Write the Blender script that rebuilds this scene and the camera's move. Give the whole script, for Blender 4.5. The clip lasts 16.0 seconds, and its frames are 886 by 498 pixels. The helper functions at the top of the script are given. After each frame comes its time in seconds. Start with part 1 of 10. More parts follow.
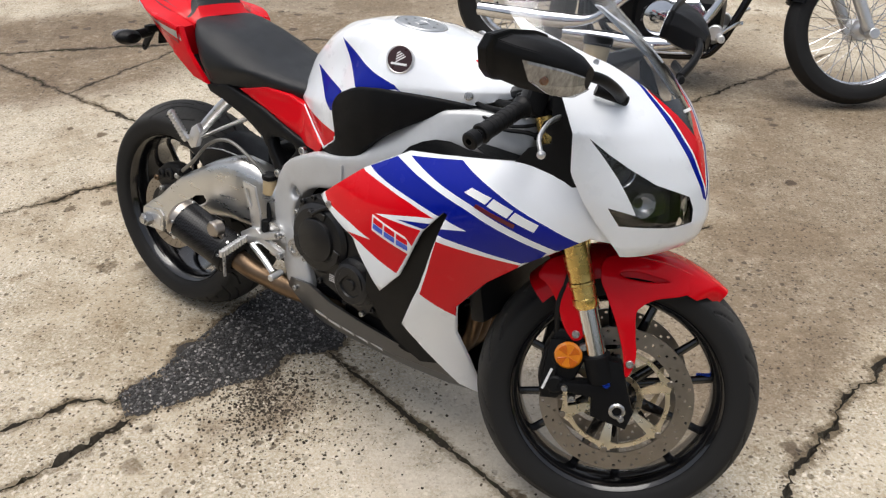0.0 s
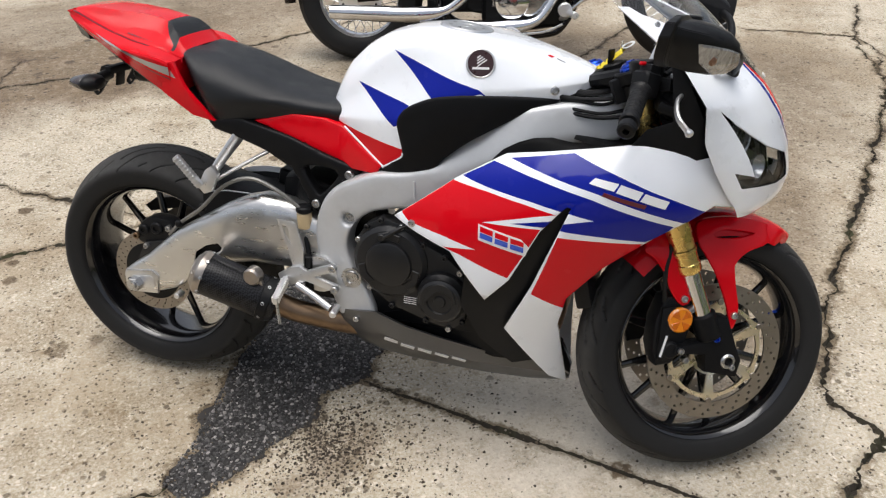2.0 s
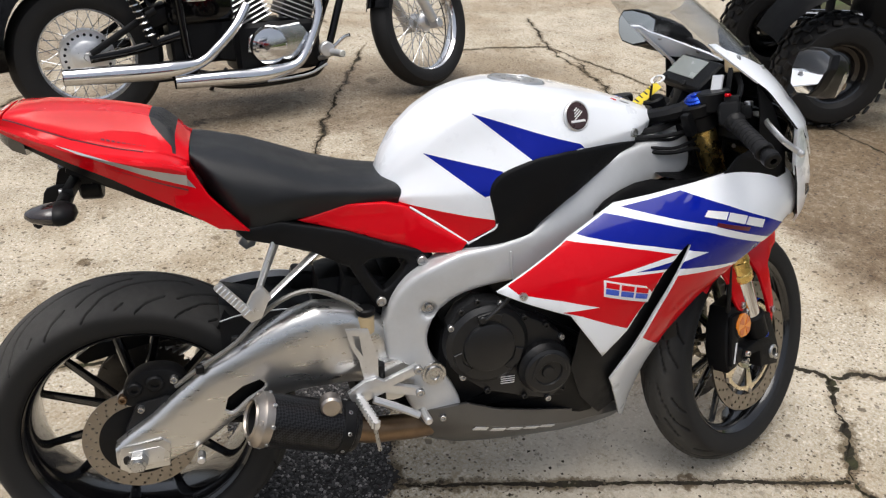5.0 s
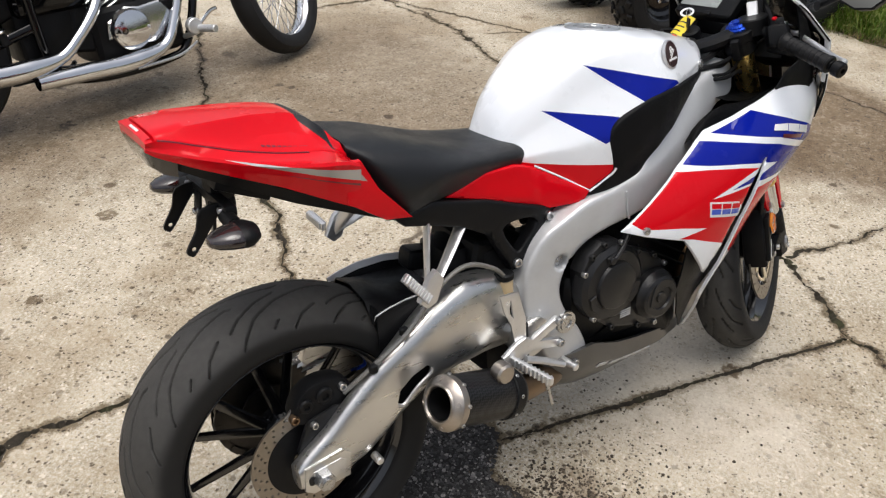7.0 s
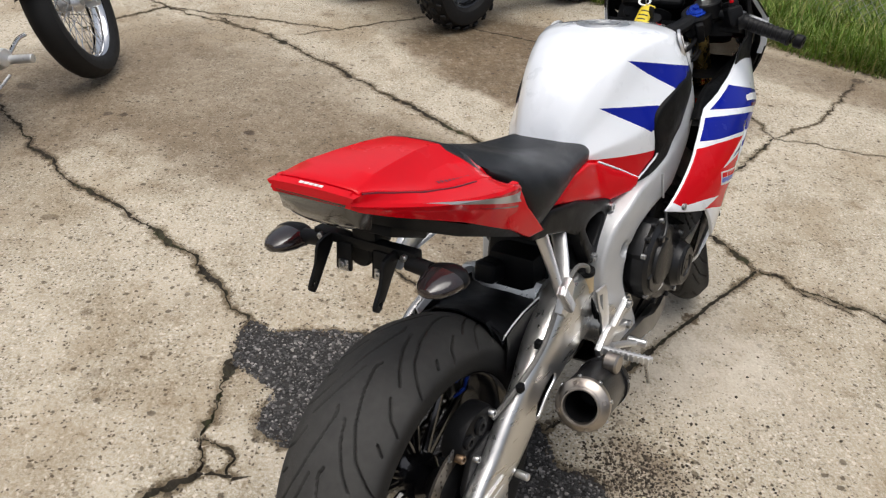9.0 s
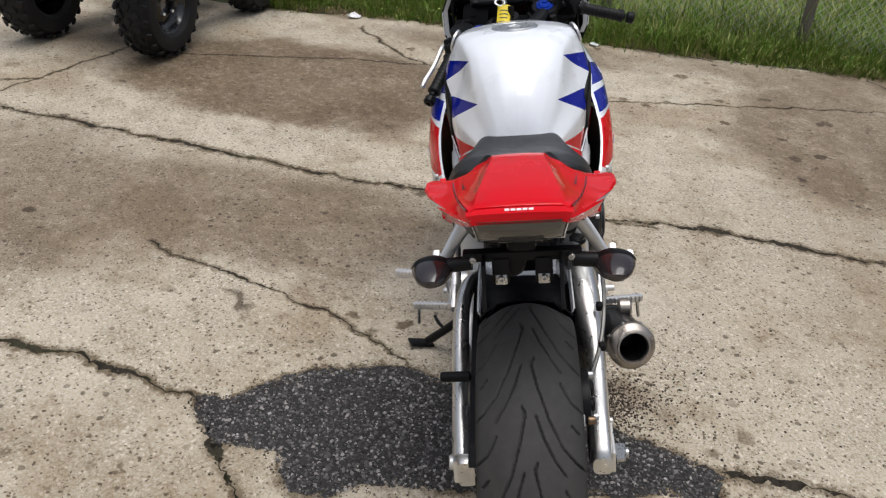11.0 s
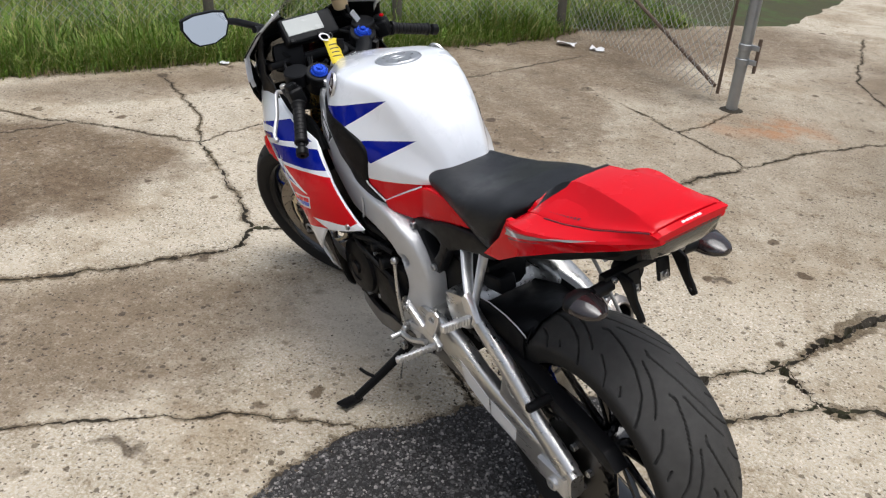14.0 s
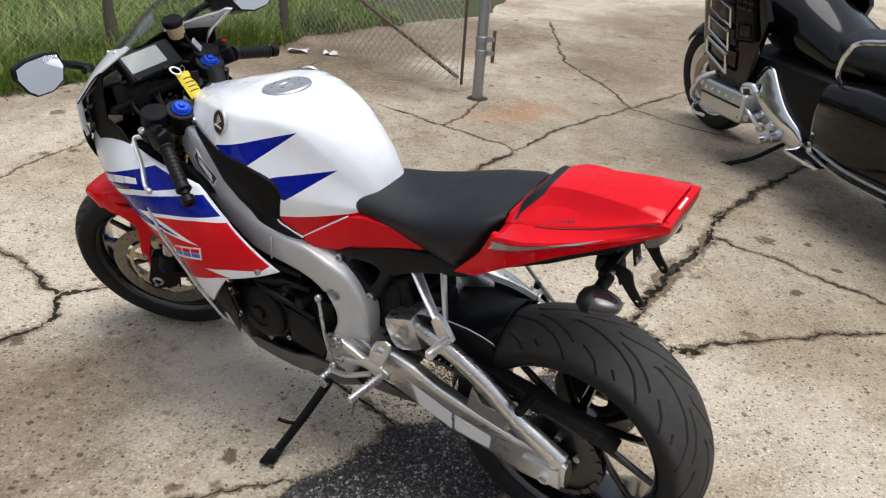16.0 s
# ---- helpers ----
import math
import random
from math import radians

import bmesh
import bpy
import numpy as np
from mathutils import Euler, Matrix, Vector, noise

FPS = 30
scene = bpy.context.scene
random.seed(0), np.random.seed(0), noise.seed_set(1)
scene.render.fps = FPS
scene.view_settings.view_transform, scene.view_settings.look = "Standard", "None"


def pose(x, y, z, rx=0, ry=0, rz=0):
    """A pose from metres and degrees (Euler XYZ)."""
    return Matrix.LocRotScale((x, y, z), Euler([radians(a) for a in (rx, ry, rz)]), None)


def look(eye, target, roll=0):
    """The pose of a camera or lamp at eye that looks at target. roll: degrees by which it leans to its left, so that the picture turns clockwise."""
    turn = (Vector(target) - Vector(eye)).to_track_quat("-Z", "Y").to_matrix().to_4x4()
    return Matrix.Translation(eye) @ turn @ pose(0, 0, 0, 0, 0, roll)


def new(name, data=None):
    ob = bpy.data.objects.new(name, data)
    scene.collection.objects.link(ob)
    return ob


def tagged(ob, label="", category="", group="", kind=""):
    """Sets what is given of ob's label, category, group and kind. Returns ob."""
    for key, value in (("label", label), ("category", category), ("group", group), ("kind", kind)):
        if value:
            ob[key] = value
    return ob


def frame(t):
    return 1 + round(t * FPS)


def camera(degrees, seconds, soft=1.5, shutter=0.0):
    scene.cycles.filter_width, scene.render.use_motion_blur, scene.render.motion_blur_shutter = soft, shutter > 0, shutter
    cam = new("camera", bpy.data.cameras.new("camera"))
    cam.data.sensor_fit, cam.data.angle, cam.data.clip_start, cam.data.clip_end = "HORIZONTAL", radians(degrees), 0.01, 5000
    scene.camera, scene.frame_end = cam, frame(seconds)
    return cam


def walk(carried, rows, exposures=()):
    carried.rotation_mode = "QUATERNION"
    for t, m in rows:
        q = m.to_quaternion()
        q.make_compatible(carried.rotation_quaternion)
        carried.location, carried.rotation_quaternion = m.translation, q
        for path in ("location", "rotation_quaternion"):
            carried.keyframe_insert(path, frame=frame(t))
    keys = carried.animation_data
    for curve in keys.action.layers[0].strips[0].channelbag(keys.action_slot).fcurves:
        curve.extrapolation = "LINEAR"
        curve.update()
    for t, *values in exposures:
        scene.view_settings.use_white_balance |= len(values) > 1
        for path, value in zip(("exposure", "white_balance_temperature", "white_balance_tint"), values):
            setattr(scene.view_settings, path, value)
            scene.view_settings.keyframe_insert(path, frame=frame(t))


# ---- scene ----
cam = camera(57.2, 16.0, soft=1.25)
METRES, EYE, TILT, LEAN, TURN = 5.703, 1.5, 0.0, 0.0, 0.0
ROWS = [
    (0.0, 0.0, 0.0, 0.0, -0.28, -32.64, 0.43),
    (0.5, -0.032, -0.0045, 0.0007, -5.71, -32.56, 0.5),
    (1.0, -0.0606, 0.0044, -0.0004, -9.69, -32.62, 1.05),
    (1.5, -0.0889, 0.0196, 0.0009, -15.29, -33.18, 0.91),
    (2.0, -0.1222, 0.0278, 0.0018, -20.71, -33.03, 0.7),
    (2.5, -0.1533, 0.0345, 0.0028, -24.29, -32.11, 0.96),
    (3.0, -0.1776, 0.0556, 0.0037, -28.69, -30.76, 0.88),
    (5.5, -0.2652, 0.1853, -0.0013, -56.0, -31.65, -2.78),
    (6.0, -0.2894, 0.2151, 0.0006, -60.78, -32.72, -2.26),
    (6.5, -0.3003, 0.2397, -0.0017, -66.1, -32.88, -2.61),
    (7.0, -0.3048, 0.2665, -0.0026, -70.73, -33.1, -2.23),
    (7.5, -0.3163, 0.294, -0.0024, -74.78, -33.61, -2.91),
    (8.0, -0.3282, 0.3256, -0.0034, -79.89, -34.07, -3.69),
    (8.5, -0.3222, 0.3566, -0.0041, -85.82, -33.51, -3.94),
    (11.0, -0.2844, 0.5341, -0.0, -122.99, -30.68, -4.14),
    (11.5, -0.2671, 0.5577, -0.0011, -129.38, -30.6, -3.96),
    (12.0, -0.2379, 0.575, 0.0004, -133.97, -29.43, -3.48),
    (12.5, -0.2128, 0.5991, 0.0005, -141.31, -28.17, -3.97),
    (13.0, -0.1927, 0.6201, 0.0006, -148.98, -28.29, -3.64),
    (13.5, -0.1702, 0.6245, -0.0003, -154.6, -28.76, -3.09),
    (14.0, -0.1414, 0.6298, -0.0001, -159.7, -28.38, -3.1),
    (14.5, -0.1095, 0.6438, -0.0002, -165.6, -28.33, -3.03),
    (15.0, -0.0839, 0.648, -0.0016, -170.38, -28.33, -3.14),
    (15.5, -0.0642, 0.6389, -0.0015, -177.02, -27.53, -3.33),
    (16.0, -0.0456, 0.6361, -0.0009, -183.41, -26.93, -3.64),
]
walk(cam, [(t, pose(0, 0, EYE, TILT, LEAN, TURN) @ pose(METRES * x, METRES * y, METRES * z, 90 + pitch, roll, yaw)) for t, x, y, z, yaw, pitch, roll in ROWS],
     exposures=[(0, 0.42, 6420, 10), (1.5, 0.43, 6400, 10), (3, 0.40, 6340, 10), (6.5, 0.41, 6430, 10), (8.5, 0.28, 6440, 10), (11, 0.06, 6240, 10), (12.5, 0.26, 6180, 10), (14, 0.34, 6180, 10), (16, 0.37, 6220, 10)])

# ---- sky and sun ----
world = bpy.data.worlds.new("overcast_sky")
scene.world = world
world.use_nodes = True
wn = world.node_tree
sky = wn.nodes.new("ShaderNodeTexSky")
sky.sky_type, sky.sun_disc = "NISHITA", False
sky.sun_elevation, sky.sun_rotation = radians(80), radians(320)
sky.air_density, sky.dust_density, sky.ozone_density = 1.0, 6.0, 1.0
haze = wn.nodes.new("ShaderNodeHueSaturation")
haze.inputs["Saturation"].default_value = 0.45
wn.links.new(sky.outputs[0], haze.inputs["Color"])
wn.links.new(haze.outputs[0], wn.nodes["Background"].inputs["Color"])
wn.nodes["Background"].inputs["Strength"].default_value = 0.12
sun = new("sun", bpy.data.lights.new("sun", "SUN"))
sun.data.energy, sun.data.angle, sun.data.color = 1.2, radians(42), (1.0, 0.96, 0.9)
sun.matrix_world = look((-0.80, -0.70, 5.6), (0, 0, 0))


# ---- materials ----
def shader(name, color=(0.5, 0.5, 0.5), rough=0.5, metal=0.0, coat=0.0, vary=0.0, scale=30.0, bump=0.0, bump_scale=400.0,
           spec=0.5, dirt=None, dirt_amount=0.0, dirt_scale=6.0, transmission=0.0, ior=1.45, stretch=(1, 1, 1)):
    """A principled surface with tone variation, dirt at a second scale and fine relief."""
    m = bpy.data.materials.new(name)
    m.use_nodes = True
    nt, b = m.node_tree, m.node_tree.nodes["Principled BSDF"]
    b.inputs["Base Color"].default_value = (*color, 1)
    b.inputs["Roughness"].default_value = rough
    b.inputs["Metallic"].default_value = metal
    b.inputs["Coat Weight"].default_value = coat
    b.inputs["Coat Roughness"].default_value = 0.04
    b.inputs["Specular IOR Level"].default_value = spec
    b.inputs["Transmission Weight"].default_value = transmission
    b.inputs["IOR"].default_value = ior
    tc = nt.nodes.new("ShaderNodeTexCoord")
    mp = nt.nodes.new("ShaderNodeMapping")
    mp.inputs["Scale"].default_value = stretch
    nt.links.new(tc.outputs["Object"], mp.inputs["Vector"])

    def tex(sc, detail=5.0, roughness=0.6):
        n = nt.nodes.new("ShaderNodeTexNoise")
        n.inputs["Scale"].default_value, n.inputs["Detail"].default_value, n.inputs["Roughness"].default_value = sc, detail, roughness
        nt.links.new(mp.outputs[0], n.inputs["Vector"])
        return n

    col = None
    if vary:
        n = tex(scale)
        mix = nt.nodes.new("ShaderNodeMix")
        mix.data_type = "RGBA"
        mix.inputs["A"].default_value = (*[c * (1 - vary) for c in color], 1)
        mix.inputs["B"].default_value = (*[min(1, c * (1 + vary)) for c in color], 1)
        nt.links.new(n.outputs[0], mix.inputs["Factor"])
        col = mix.outputs["Result"]
        rr = nt.nodes.new("ShaderNodeMapRange")
        rr.inputs["From Min"].default_value, rr.inputs["From Max"].default_value = 0.3, 0.7
        rr.inputs["To Min"].default_value, rr.inputs["To Max"].default_value = max(0.02, rough - 0.07), min(1, rough + 0.07)
        nt.links.new(n.outputs[0], rr.inputs["Value"])
        nt.links.new(rr.outputs[0], b.inputs["Roughness"])
    if dirt is not None:
        n = tex(dirt_scale, 8.0, 0.7)
        ramp = nt.nodes.new("ShaderNodeMapRange")
        ramp.inputs["From Min"].default_value, ramp.inputs["From Max"].default_value = 0.5, 0.75
        ramp.inputs["To Max"].default_value = dirt_amount
        nt.links.new(n.outputs[0], ramp.inputs["Value"])
        mix = nt.nodes.new("ShaderNodeMix")
        mix.data_type = "RGBA"
        mix.inputs["A"].default_value = (*color, 1)
        if col:
            nt.links.new(col, mix.inputs["A"])
        mix.inputs["B"].default_value = (*dirt, 1)
        nt.links.new(ramp.outputs[0], mix.inputs["Factor"])
        col = mix.outputs["Result"]
    if col:
        nt.links.new(col, b.inputs["Base Color"])
    if bump:
        n = tex(bump_scale, 4.0)
        bp = nt.nodes.new("ShaderNodeBump")
        bp.inputs["Strength"].default_value, bp.inputs["Distance"].default_value = bump, 0.002
        nt.links.new(n.outputs[0], bp.inputs["Height"])
        nt.links.new(bp.outputs[0], b.inputs["Normal"])
    return m


WHITE = shader("white_gloss_paint", (0.86, 0.89, 0.935), 0.3, coat=1.0, spec=0.3, vary=0.02, scale=9, dirt=(0.6, 0.58, 0.55), dirt_amount=0.06, dirt_scale=14)
RED = shader("red_gloss_paint", (0.64, 0.003, 0.010), 0.25, coat=0.4, spec=0.04, vary=0.05, scale=9)
BLUE = shader("blue_gloss_paint", (0.003, 0.011, 0.26), 0.25, coat=0.4, spec=0.04, vary=0.05, scale=9)
DECAL_GREY = shader("silver_decal", (0.45, 0.45, 0.46), 0.35, metal=0.6, coat=0.6, vary=0.05)
DECAL_BLUE = shader("bright_blue_decal", (0.03, 0.09, 0.55), 0.3, coat=0.8, vary=0.05)
DECAL_WHITE = shader("white_decal", (0.8, 0.8, 0.8), 0.35, coat=0.5, vary=0.03)
DARK_RED = shader("dark_red_decal", (0.11, 0.003, 0.012), 0.35, coat=0.5, vary=0.05)
BLACK = shader("black_plastic", (0.005, 0.0052, 0.006), 0.45, spec=0.22, vary=0.25, scale=40, bump=0.08, bump_scale=900, dirt=(0.018, 0.017, 0.016), dirt_amount=0.25)
MATT = shader("matt_black_panel", (0.0045, 0.0047, 0.0055), 0.5, spec=0.16, vary=0.2, scale=60, bump=0.2, bump_scale=1500, dirt=(0.02, 0.02, 0.02), dirt_amount=0.3, dirt_scale=9)
GLOSS_BLACK = shader("gloss_black_enamel", (0.004, 0.004, 0.005), 0.18, coat=0.8, vary=0.2, dirt=(0.025, 0.022, 0.02), dirt_amount=0.2, dirt_scale=20)
SEAT = shader("black_seat_vinyl", (0.008, 0.009, 0.0108), 0.38, spec=0.4, vary=0.15, scale=25, bump=0.35, bump_scale=1300)
RUBBER = shader("tyre_rubber", (0.013, 0.013, 0.0135), 0.62, spec=0.3, vary=0.25, scale=35, bump=0.2, bump_scale=900, dirt=(0.03, 0.028, 0.026), dirt_amount=0.25, dirt_scale=10)
HOSE = shader("black_hose_rubber", (0.006, 0.006, 0.0066), 0.5, spec=0.3, vary=0.2)
FRAME = shader("silver_frame_paint", (0.56, 0.57, 0.58), 0.40, metal=0.35, vary=0.06, scale=60, bump=0.12, bump_scale=700, dirt=(0.2, 0.19, 0.18), dirt_amount=0.15)
BRUSHED = shader("brushed_aluminium", (0.66, 0.655, 0.64), 0.31, metal=0.95, vary=0.03, scale=90, bump=0.02, bump_scale=260, stretch=(0.12, 1, 1))
ALLOY = shader("cast_alloy", (0.70, 0.70, 0.70), 0.34, metal=0.85, vary=0.1, scale=80, bump=0.08, bump_scale=600)
CHROME = shader("chrome", (0.72, 0.73, 0.75), 0.08, metal=1.0, vary=0.06, scale=20, dirt=(0.4, 0.36, 0.32), dirt_amount=0.15)
STEEL = shader("steel_fastener", (0.5, 0.5, 0.5), 0.3, metal=1.0, vary=0.15, scale=200)
DISC = shader("brake_disc_steel", (0.30, 0.27, 0.235), 0.36, metal=1.0, vary=0.15, scale=50, dirt=(0.2, 0.17, 0.14), dirt_amount=0.35)
GOLD = shader("gold_anodised", (0.72, 0.52, 0.18), 0.27, metal=1.0, vary=0.08, scale=50)
PALE_GOLD = shader("pale_gold_carrier", (0.80, 0.71, 0.54), 0.3, metal=1.0, vary=0.1, scale=60)
COVER = shader("engine_cover_paint", (0.010, 0.0102, 0.0112), 0.36, metal=0.1, vary=0.15, scale=50, bump=0.15, bump_scale=700, dirt=(0.03, 0.028, 0.026), dirt_amount=0.2)
BELLY = shader("grey_belly_paint", (0.11, 0.108, 0.106), 0.34, metal=0.6, coat=0.2, vary=0.08, scale=12, dirt=(0.07, 0.065, 0.06), dirt_amount=0.4)
BURNT = shader("heat_tinted_pipe", (0.22, 0.15, 0.095), 0.4, metal=1.0, vary=0.35, scale=18, dirt=(0.08, 0.06, 0.05), dirt_amount=0.5, dirt_scale=12)
AMBER = shader("amber_reflector", (0.80, 0.24, 0.008), 0.2, coat=1.0, vary=0.15, scale=250)
DEEP_AMBER = shader("deep_amber_prism", (0.62, 0.13, 0.004), 0.16, coat=1.0, vary=0.25, scale=300)
SMOKE = shader("smoked_lens", (0.022, 0.017, 0.018), 0.16, coat=0.7, vary=0.5, scale=30, dirt=(0.09, 0.035, 0.02), dirt_amount=0.5, dirt_scale=22, stretch=(1, 0.4, 2.0))
TAIL_LENS = shader("smoked_tail_lens", (0.045, 0.04, 0.034), 0.15, coat=1.0, vary=0.2, scale=30)
MIRROR = shader("mirror_glass", (0.86, 0.88, 0.9), 0.015, metal=1.0)
CAP_BLUE = shader("blue_anodised", (0.02, 0.07, 0.5), 0.28, metal=0.85, vary=0.1, scale=60)
DISPLAY = shader("grey_display", (0.30, 0.32, 0.30), 0.25, coat=1.0, vary=0.05, scale=8)
YELLOW = shader("yellow_tag_card", (0.78, 0.6, 0.03), 0.55, vary=0.05)
BADGE = shader("dark_badge_enamel", (0.035, 0.012, 0.012), 0.3, coat=0.3, vary=0.15)
INK = shader("printed_ink", (0.03, 0.03, 0.03), 0.6, vary=0.1)
FLUID = shader("fluid_reservoir_plastic", (0.55, 0.42, 0.24), 0.35, coat=0.4, vary=0.12, scale=60)
PEWTER = shader("filler_cap_alloy", (0.58, 0.59, 0.60), 0.34, metal=0.9, vary=0.1, scale=80)
CHAIN = shader("oily_chain", (0.09, 0.085, 0.08), 0.4, metal=1.0, vary=0.3, scale=120)


def clear_glass(name, tint, rough=0.02):
    m = shader(name, tint, rough, transmission=1.0, ior=1.45)
    return m


GLASS = clear_glass("clear_lens", (0.95, 0.96, 0.97))
FACETS = shader("faceted_indicator_lens", (0.32, 0.32, 0.32), 0.16, metal=0.6, coat=1.0, vary=0.75, scale=110, bump=0.8, bump_scale=90, dirt=(0.10, 0.08, 0.07), dirt_amount=0.8, dirt_scale=60, stretch=(1, 1.6, 0.6))
BULB = shader("orange_bulb", (0.14, 0.065, 0.035), 0.3, coat=1.0, vary=0.3, scale=120)
CAP_STEEL = shader("warm_brushed_steel", (0.42, 0.38, 0.34), 0.38, metal=1.0, vary=0.2, scale=60, dirt=(0.16, 0.12, 0.09), dirt_amount=0.35, dirt_scale=25)
BRAID = shader("grey_braided_hose", (0.24, 0.235, 0.22), 0.45, metal=0.6, vary=0.4, scale=300)
SATIN = shader("satin_lamp_reflector", (0.38, 0.38, 0.39), 0.25, metal=0.7, vary=0.2, scale=40, bump=0.1, bump_scale=90)


def thin_clear(name, tint, shine):
    """A thin clear sheet that shines more at grazing angles."""
    m = bpy.data.materials.new(name)
    m.use_nodes = True
    nt = m.node_tree
    nt.nodes.remove(nt.nodes["Principled BSDF"])
    tr, gl, mx, fr, pw = (nt.nodes.new(k) for k in ("ShaderNodeBsdfTransparent", "ShaderNodeBsdfGlossy", "ShaderNodeMixShader", "ShaderNodeLayerWeight", "ShaderNodeMapRange"))
    tr.inputs[0].default_value = (*tint, 1)
    gl.inputs["Roughness"].default_value = 0.03
    pw.inputs["From Min"].default_value, pw.inputs["To Min"].default_value, pw.inputs["To Max"].default_value = 0.55, 0.05, shine
    nt.links.new(fr.outputs["Facing"], pw.inputs["Value"])
    nt.links.new(pw.outputs[0], mx.inputs[0])
    nt.links.new(tr.outputs[0], mx.inputs[1])
    nt.links.new(gl.outputs[0], mx.inputs[2])
    nt.links.new(mx.outputs[0], nt.nodes["Material Output"].inputs[0])
    return m


SCREEN = thin_clear("clear_windscreen", (0.9, 0.91, 0.92), 0.6)
LAMP_GLASS = thin_clear("clear_lamp_cover", (0.93, 0.94, 0.95), 0.3)


def tyre_material(name, r_side, r_crown):
    """Dark sidewall rubber that turns into dusty worn tread towards the crown."""
    m = shader(name, (0.055, 0.053, 0.050), 0.7, spec=0.3, bump=0.22, bump_scale=800)
    nt, b = m.node_tree, m.node_tree.nodes["Principled BSDF"]
    tc, sp, sep = nt.nodes.new("ShaderNodeTexCoord"), nt.nodes.new("ShaderNodeVectorMath"), nt.nodes.new("ShaderNodeVectorMath")
    sep.operation, sp.operation = "MULTIPLY", "LENGTH"
    sep.inputs[1].default_value = (1, 0, 1)
    nt.links.new(tc.outputs["Object"], sep.inputs[0])
    nt.links.new(sep.outputs["Vector"], sp.inputs[0])
    noise, fine = nt.nodes.new("ShaderNodeTexNoise"), nt.nodes.new("ShaderNodeTexNoise")
    noise.inputs["Scale"].default_value, noise.inputs["Detail"].default_value = 14, 6
    fine.inputs["Scale"].default_value, fine.inputs["Detail"].default_value = 60, 5
    for n in (noise, fine):
        nt.links.new(tc.outputs["Object"], n.inputs["Vector"])
    wob = nt.nodes.new("ShaderNodeMath")
    wob.operation = "MULTIPLY_ADD"
    wob.inputs[1].default_value = 0.016
    nt.links.new(noise.outputs[0], wob.inputs[0])
    nt.links.new(sp.outputs["Value"], wob.inputs[2])
    worn_or_lit = nt.nodes.new("ShaderNodeMapRange")
    worn_or_lit.interpolation_type = "SMOOTHSTEP"
    worn_or_lit.inputs["From Min"].default_value, worn_or_lit.inputs["From Max"].default_value = r_side + 0.008, r_crown + 0.008
    nt.links.new(wob.outputs[0], worn_or_lit.inputs["Value"])
    mix, tone = nt.nodes.new("ShaderNodeMix"), nt.nodes.new("ShaderNodeMix")
    mix.data_type = tone.data_type = "RGBA"
    tone.inputs["A"].default_value, tone.inputs["B"].default_value = (0.036, 0.035, 0.0335, 1), (0.062, 0.060, 0.056, 1)
    nt.links.new(fine.outputs[0], tone.inputs["Factor"])
    mix.inputs["A"].default_value = (0.014, 0.014, 0.0142, 1)
    nt.links.new(worn_or_lit.outputs[0], mix.inputs["Factor"])
    nt.links.new(tone.outputs["Result"], mix.inputs["B"])
    nt.links.new(mix.outputs["Result"], b.inputs["Base Color"])
    return m


def carbon_material():
    m = shader("carbon_fibre", (0.02, 0.02, 0.022), 0.35, coat=0.15, spec=0.2)
    nt, b = m.node_tree, m.node_tree.nodes["Principled BSDF"]
    tc = nt.nodes.new("ShaderNodeTexCoord")
    ck = nt.nodes.new("ShaderNodeTexChecker")
    ck.inputs["Scale"].default_value = 230
    ck.inputs["Color1"].default_value, ck.inputs["Color2"].default_value = (0.003, 0.003, 0.0035, 1), (0.018, 0.018, 0.02, 1)
    mp = nt.nodes.new("ShaderNodeMapping")
    mp.inputs["Rotation"].default_value = (radians(20), radians(35), radians(45))
    nt.links.new(tc.outputs["Object"], mp.inputs[0])
    nt.links.new(mp.outputs[0], ck.inputs[0])
    nt.links.new(ck.outputs[0], b.inputs["Base Color"])
    return m


CARBON = carbon_material()


# ---- mesh helpers ----
from mathutils import geometry


def link_mesh(name, bm, mats, parent=None, label="", sharp=35, m=None):
    """Links a bmesh as one object, smooth but for edges sharper than the angle."""
    bmesh.ops.recalc_face_normals(bm, faces=bm.faces)
    for f in bm.faces:
        f.smooth = True
    me = bpy.data.meshes.new(name)
    bm.to_mesh(me)
    bm.free()
    me.set_sharp_from_angle(angle=radians(sharp))
    for x in (mats if isinstance(mats, (list, tuple)) else [mats]):
        me.materials.append(x)
    ob = new(name, me)
    if parent is not None:
        ob.parent = parent
    if m is not None:
        ob.matrix_basis = m
    if label:
        tagged(ob, label)
    return ob


def part(name, bm, material, parent, label="", sharp=35, m=None):
    return link_mesh(name, bm, material, parent, label, sharp, m)


def thing(name, at, label, category, group="", kind=""):
    e = new(name)
    e.matrix_basis = at
    return tagged(e, label, category, group, kind)


def B():
    return bmesh.new()


def basis(d):
    """A turn whose z runs along d."""
    return Vector(d).to_track_quat("Z", "Y").to_matrix().to_4x4()


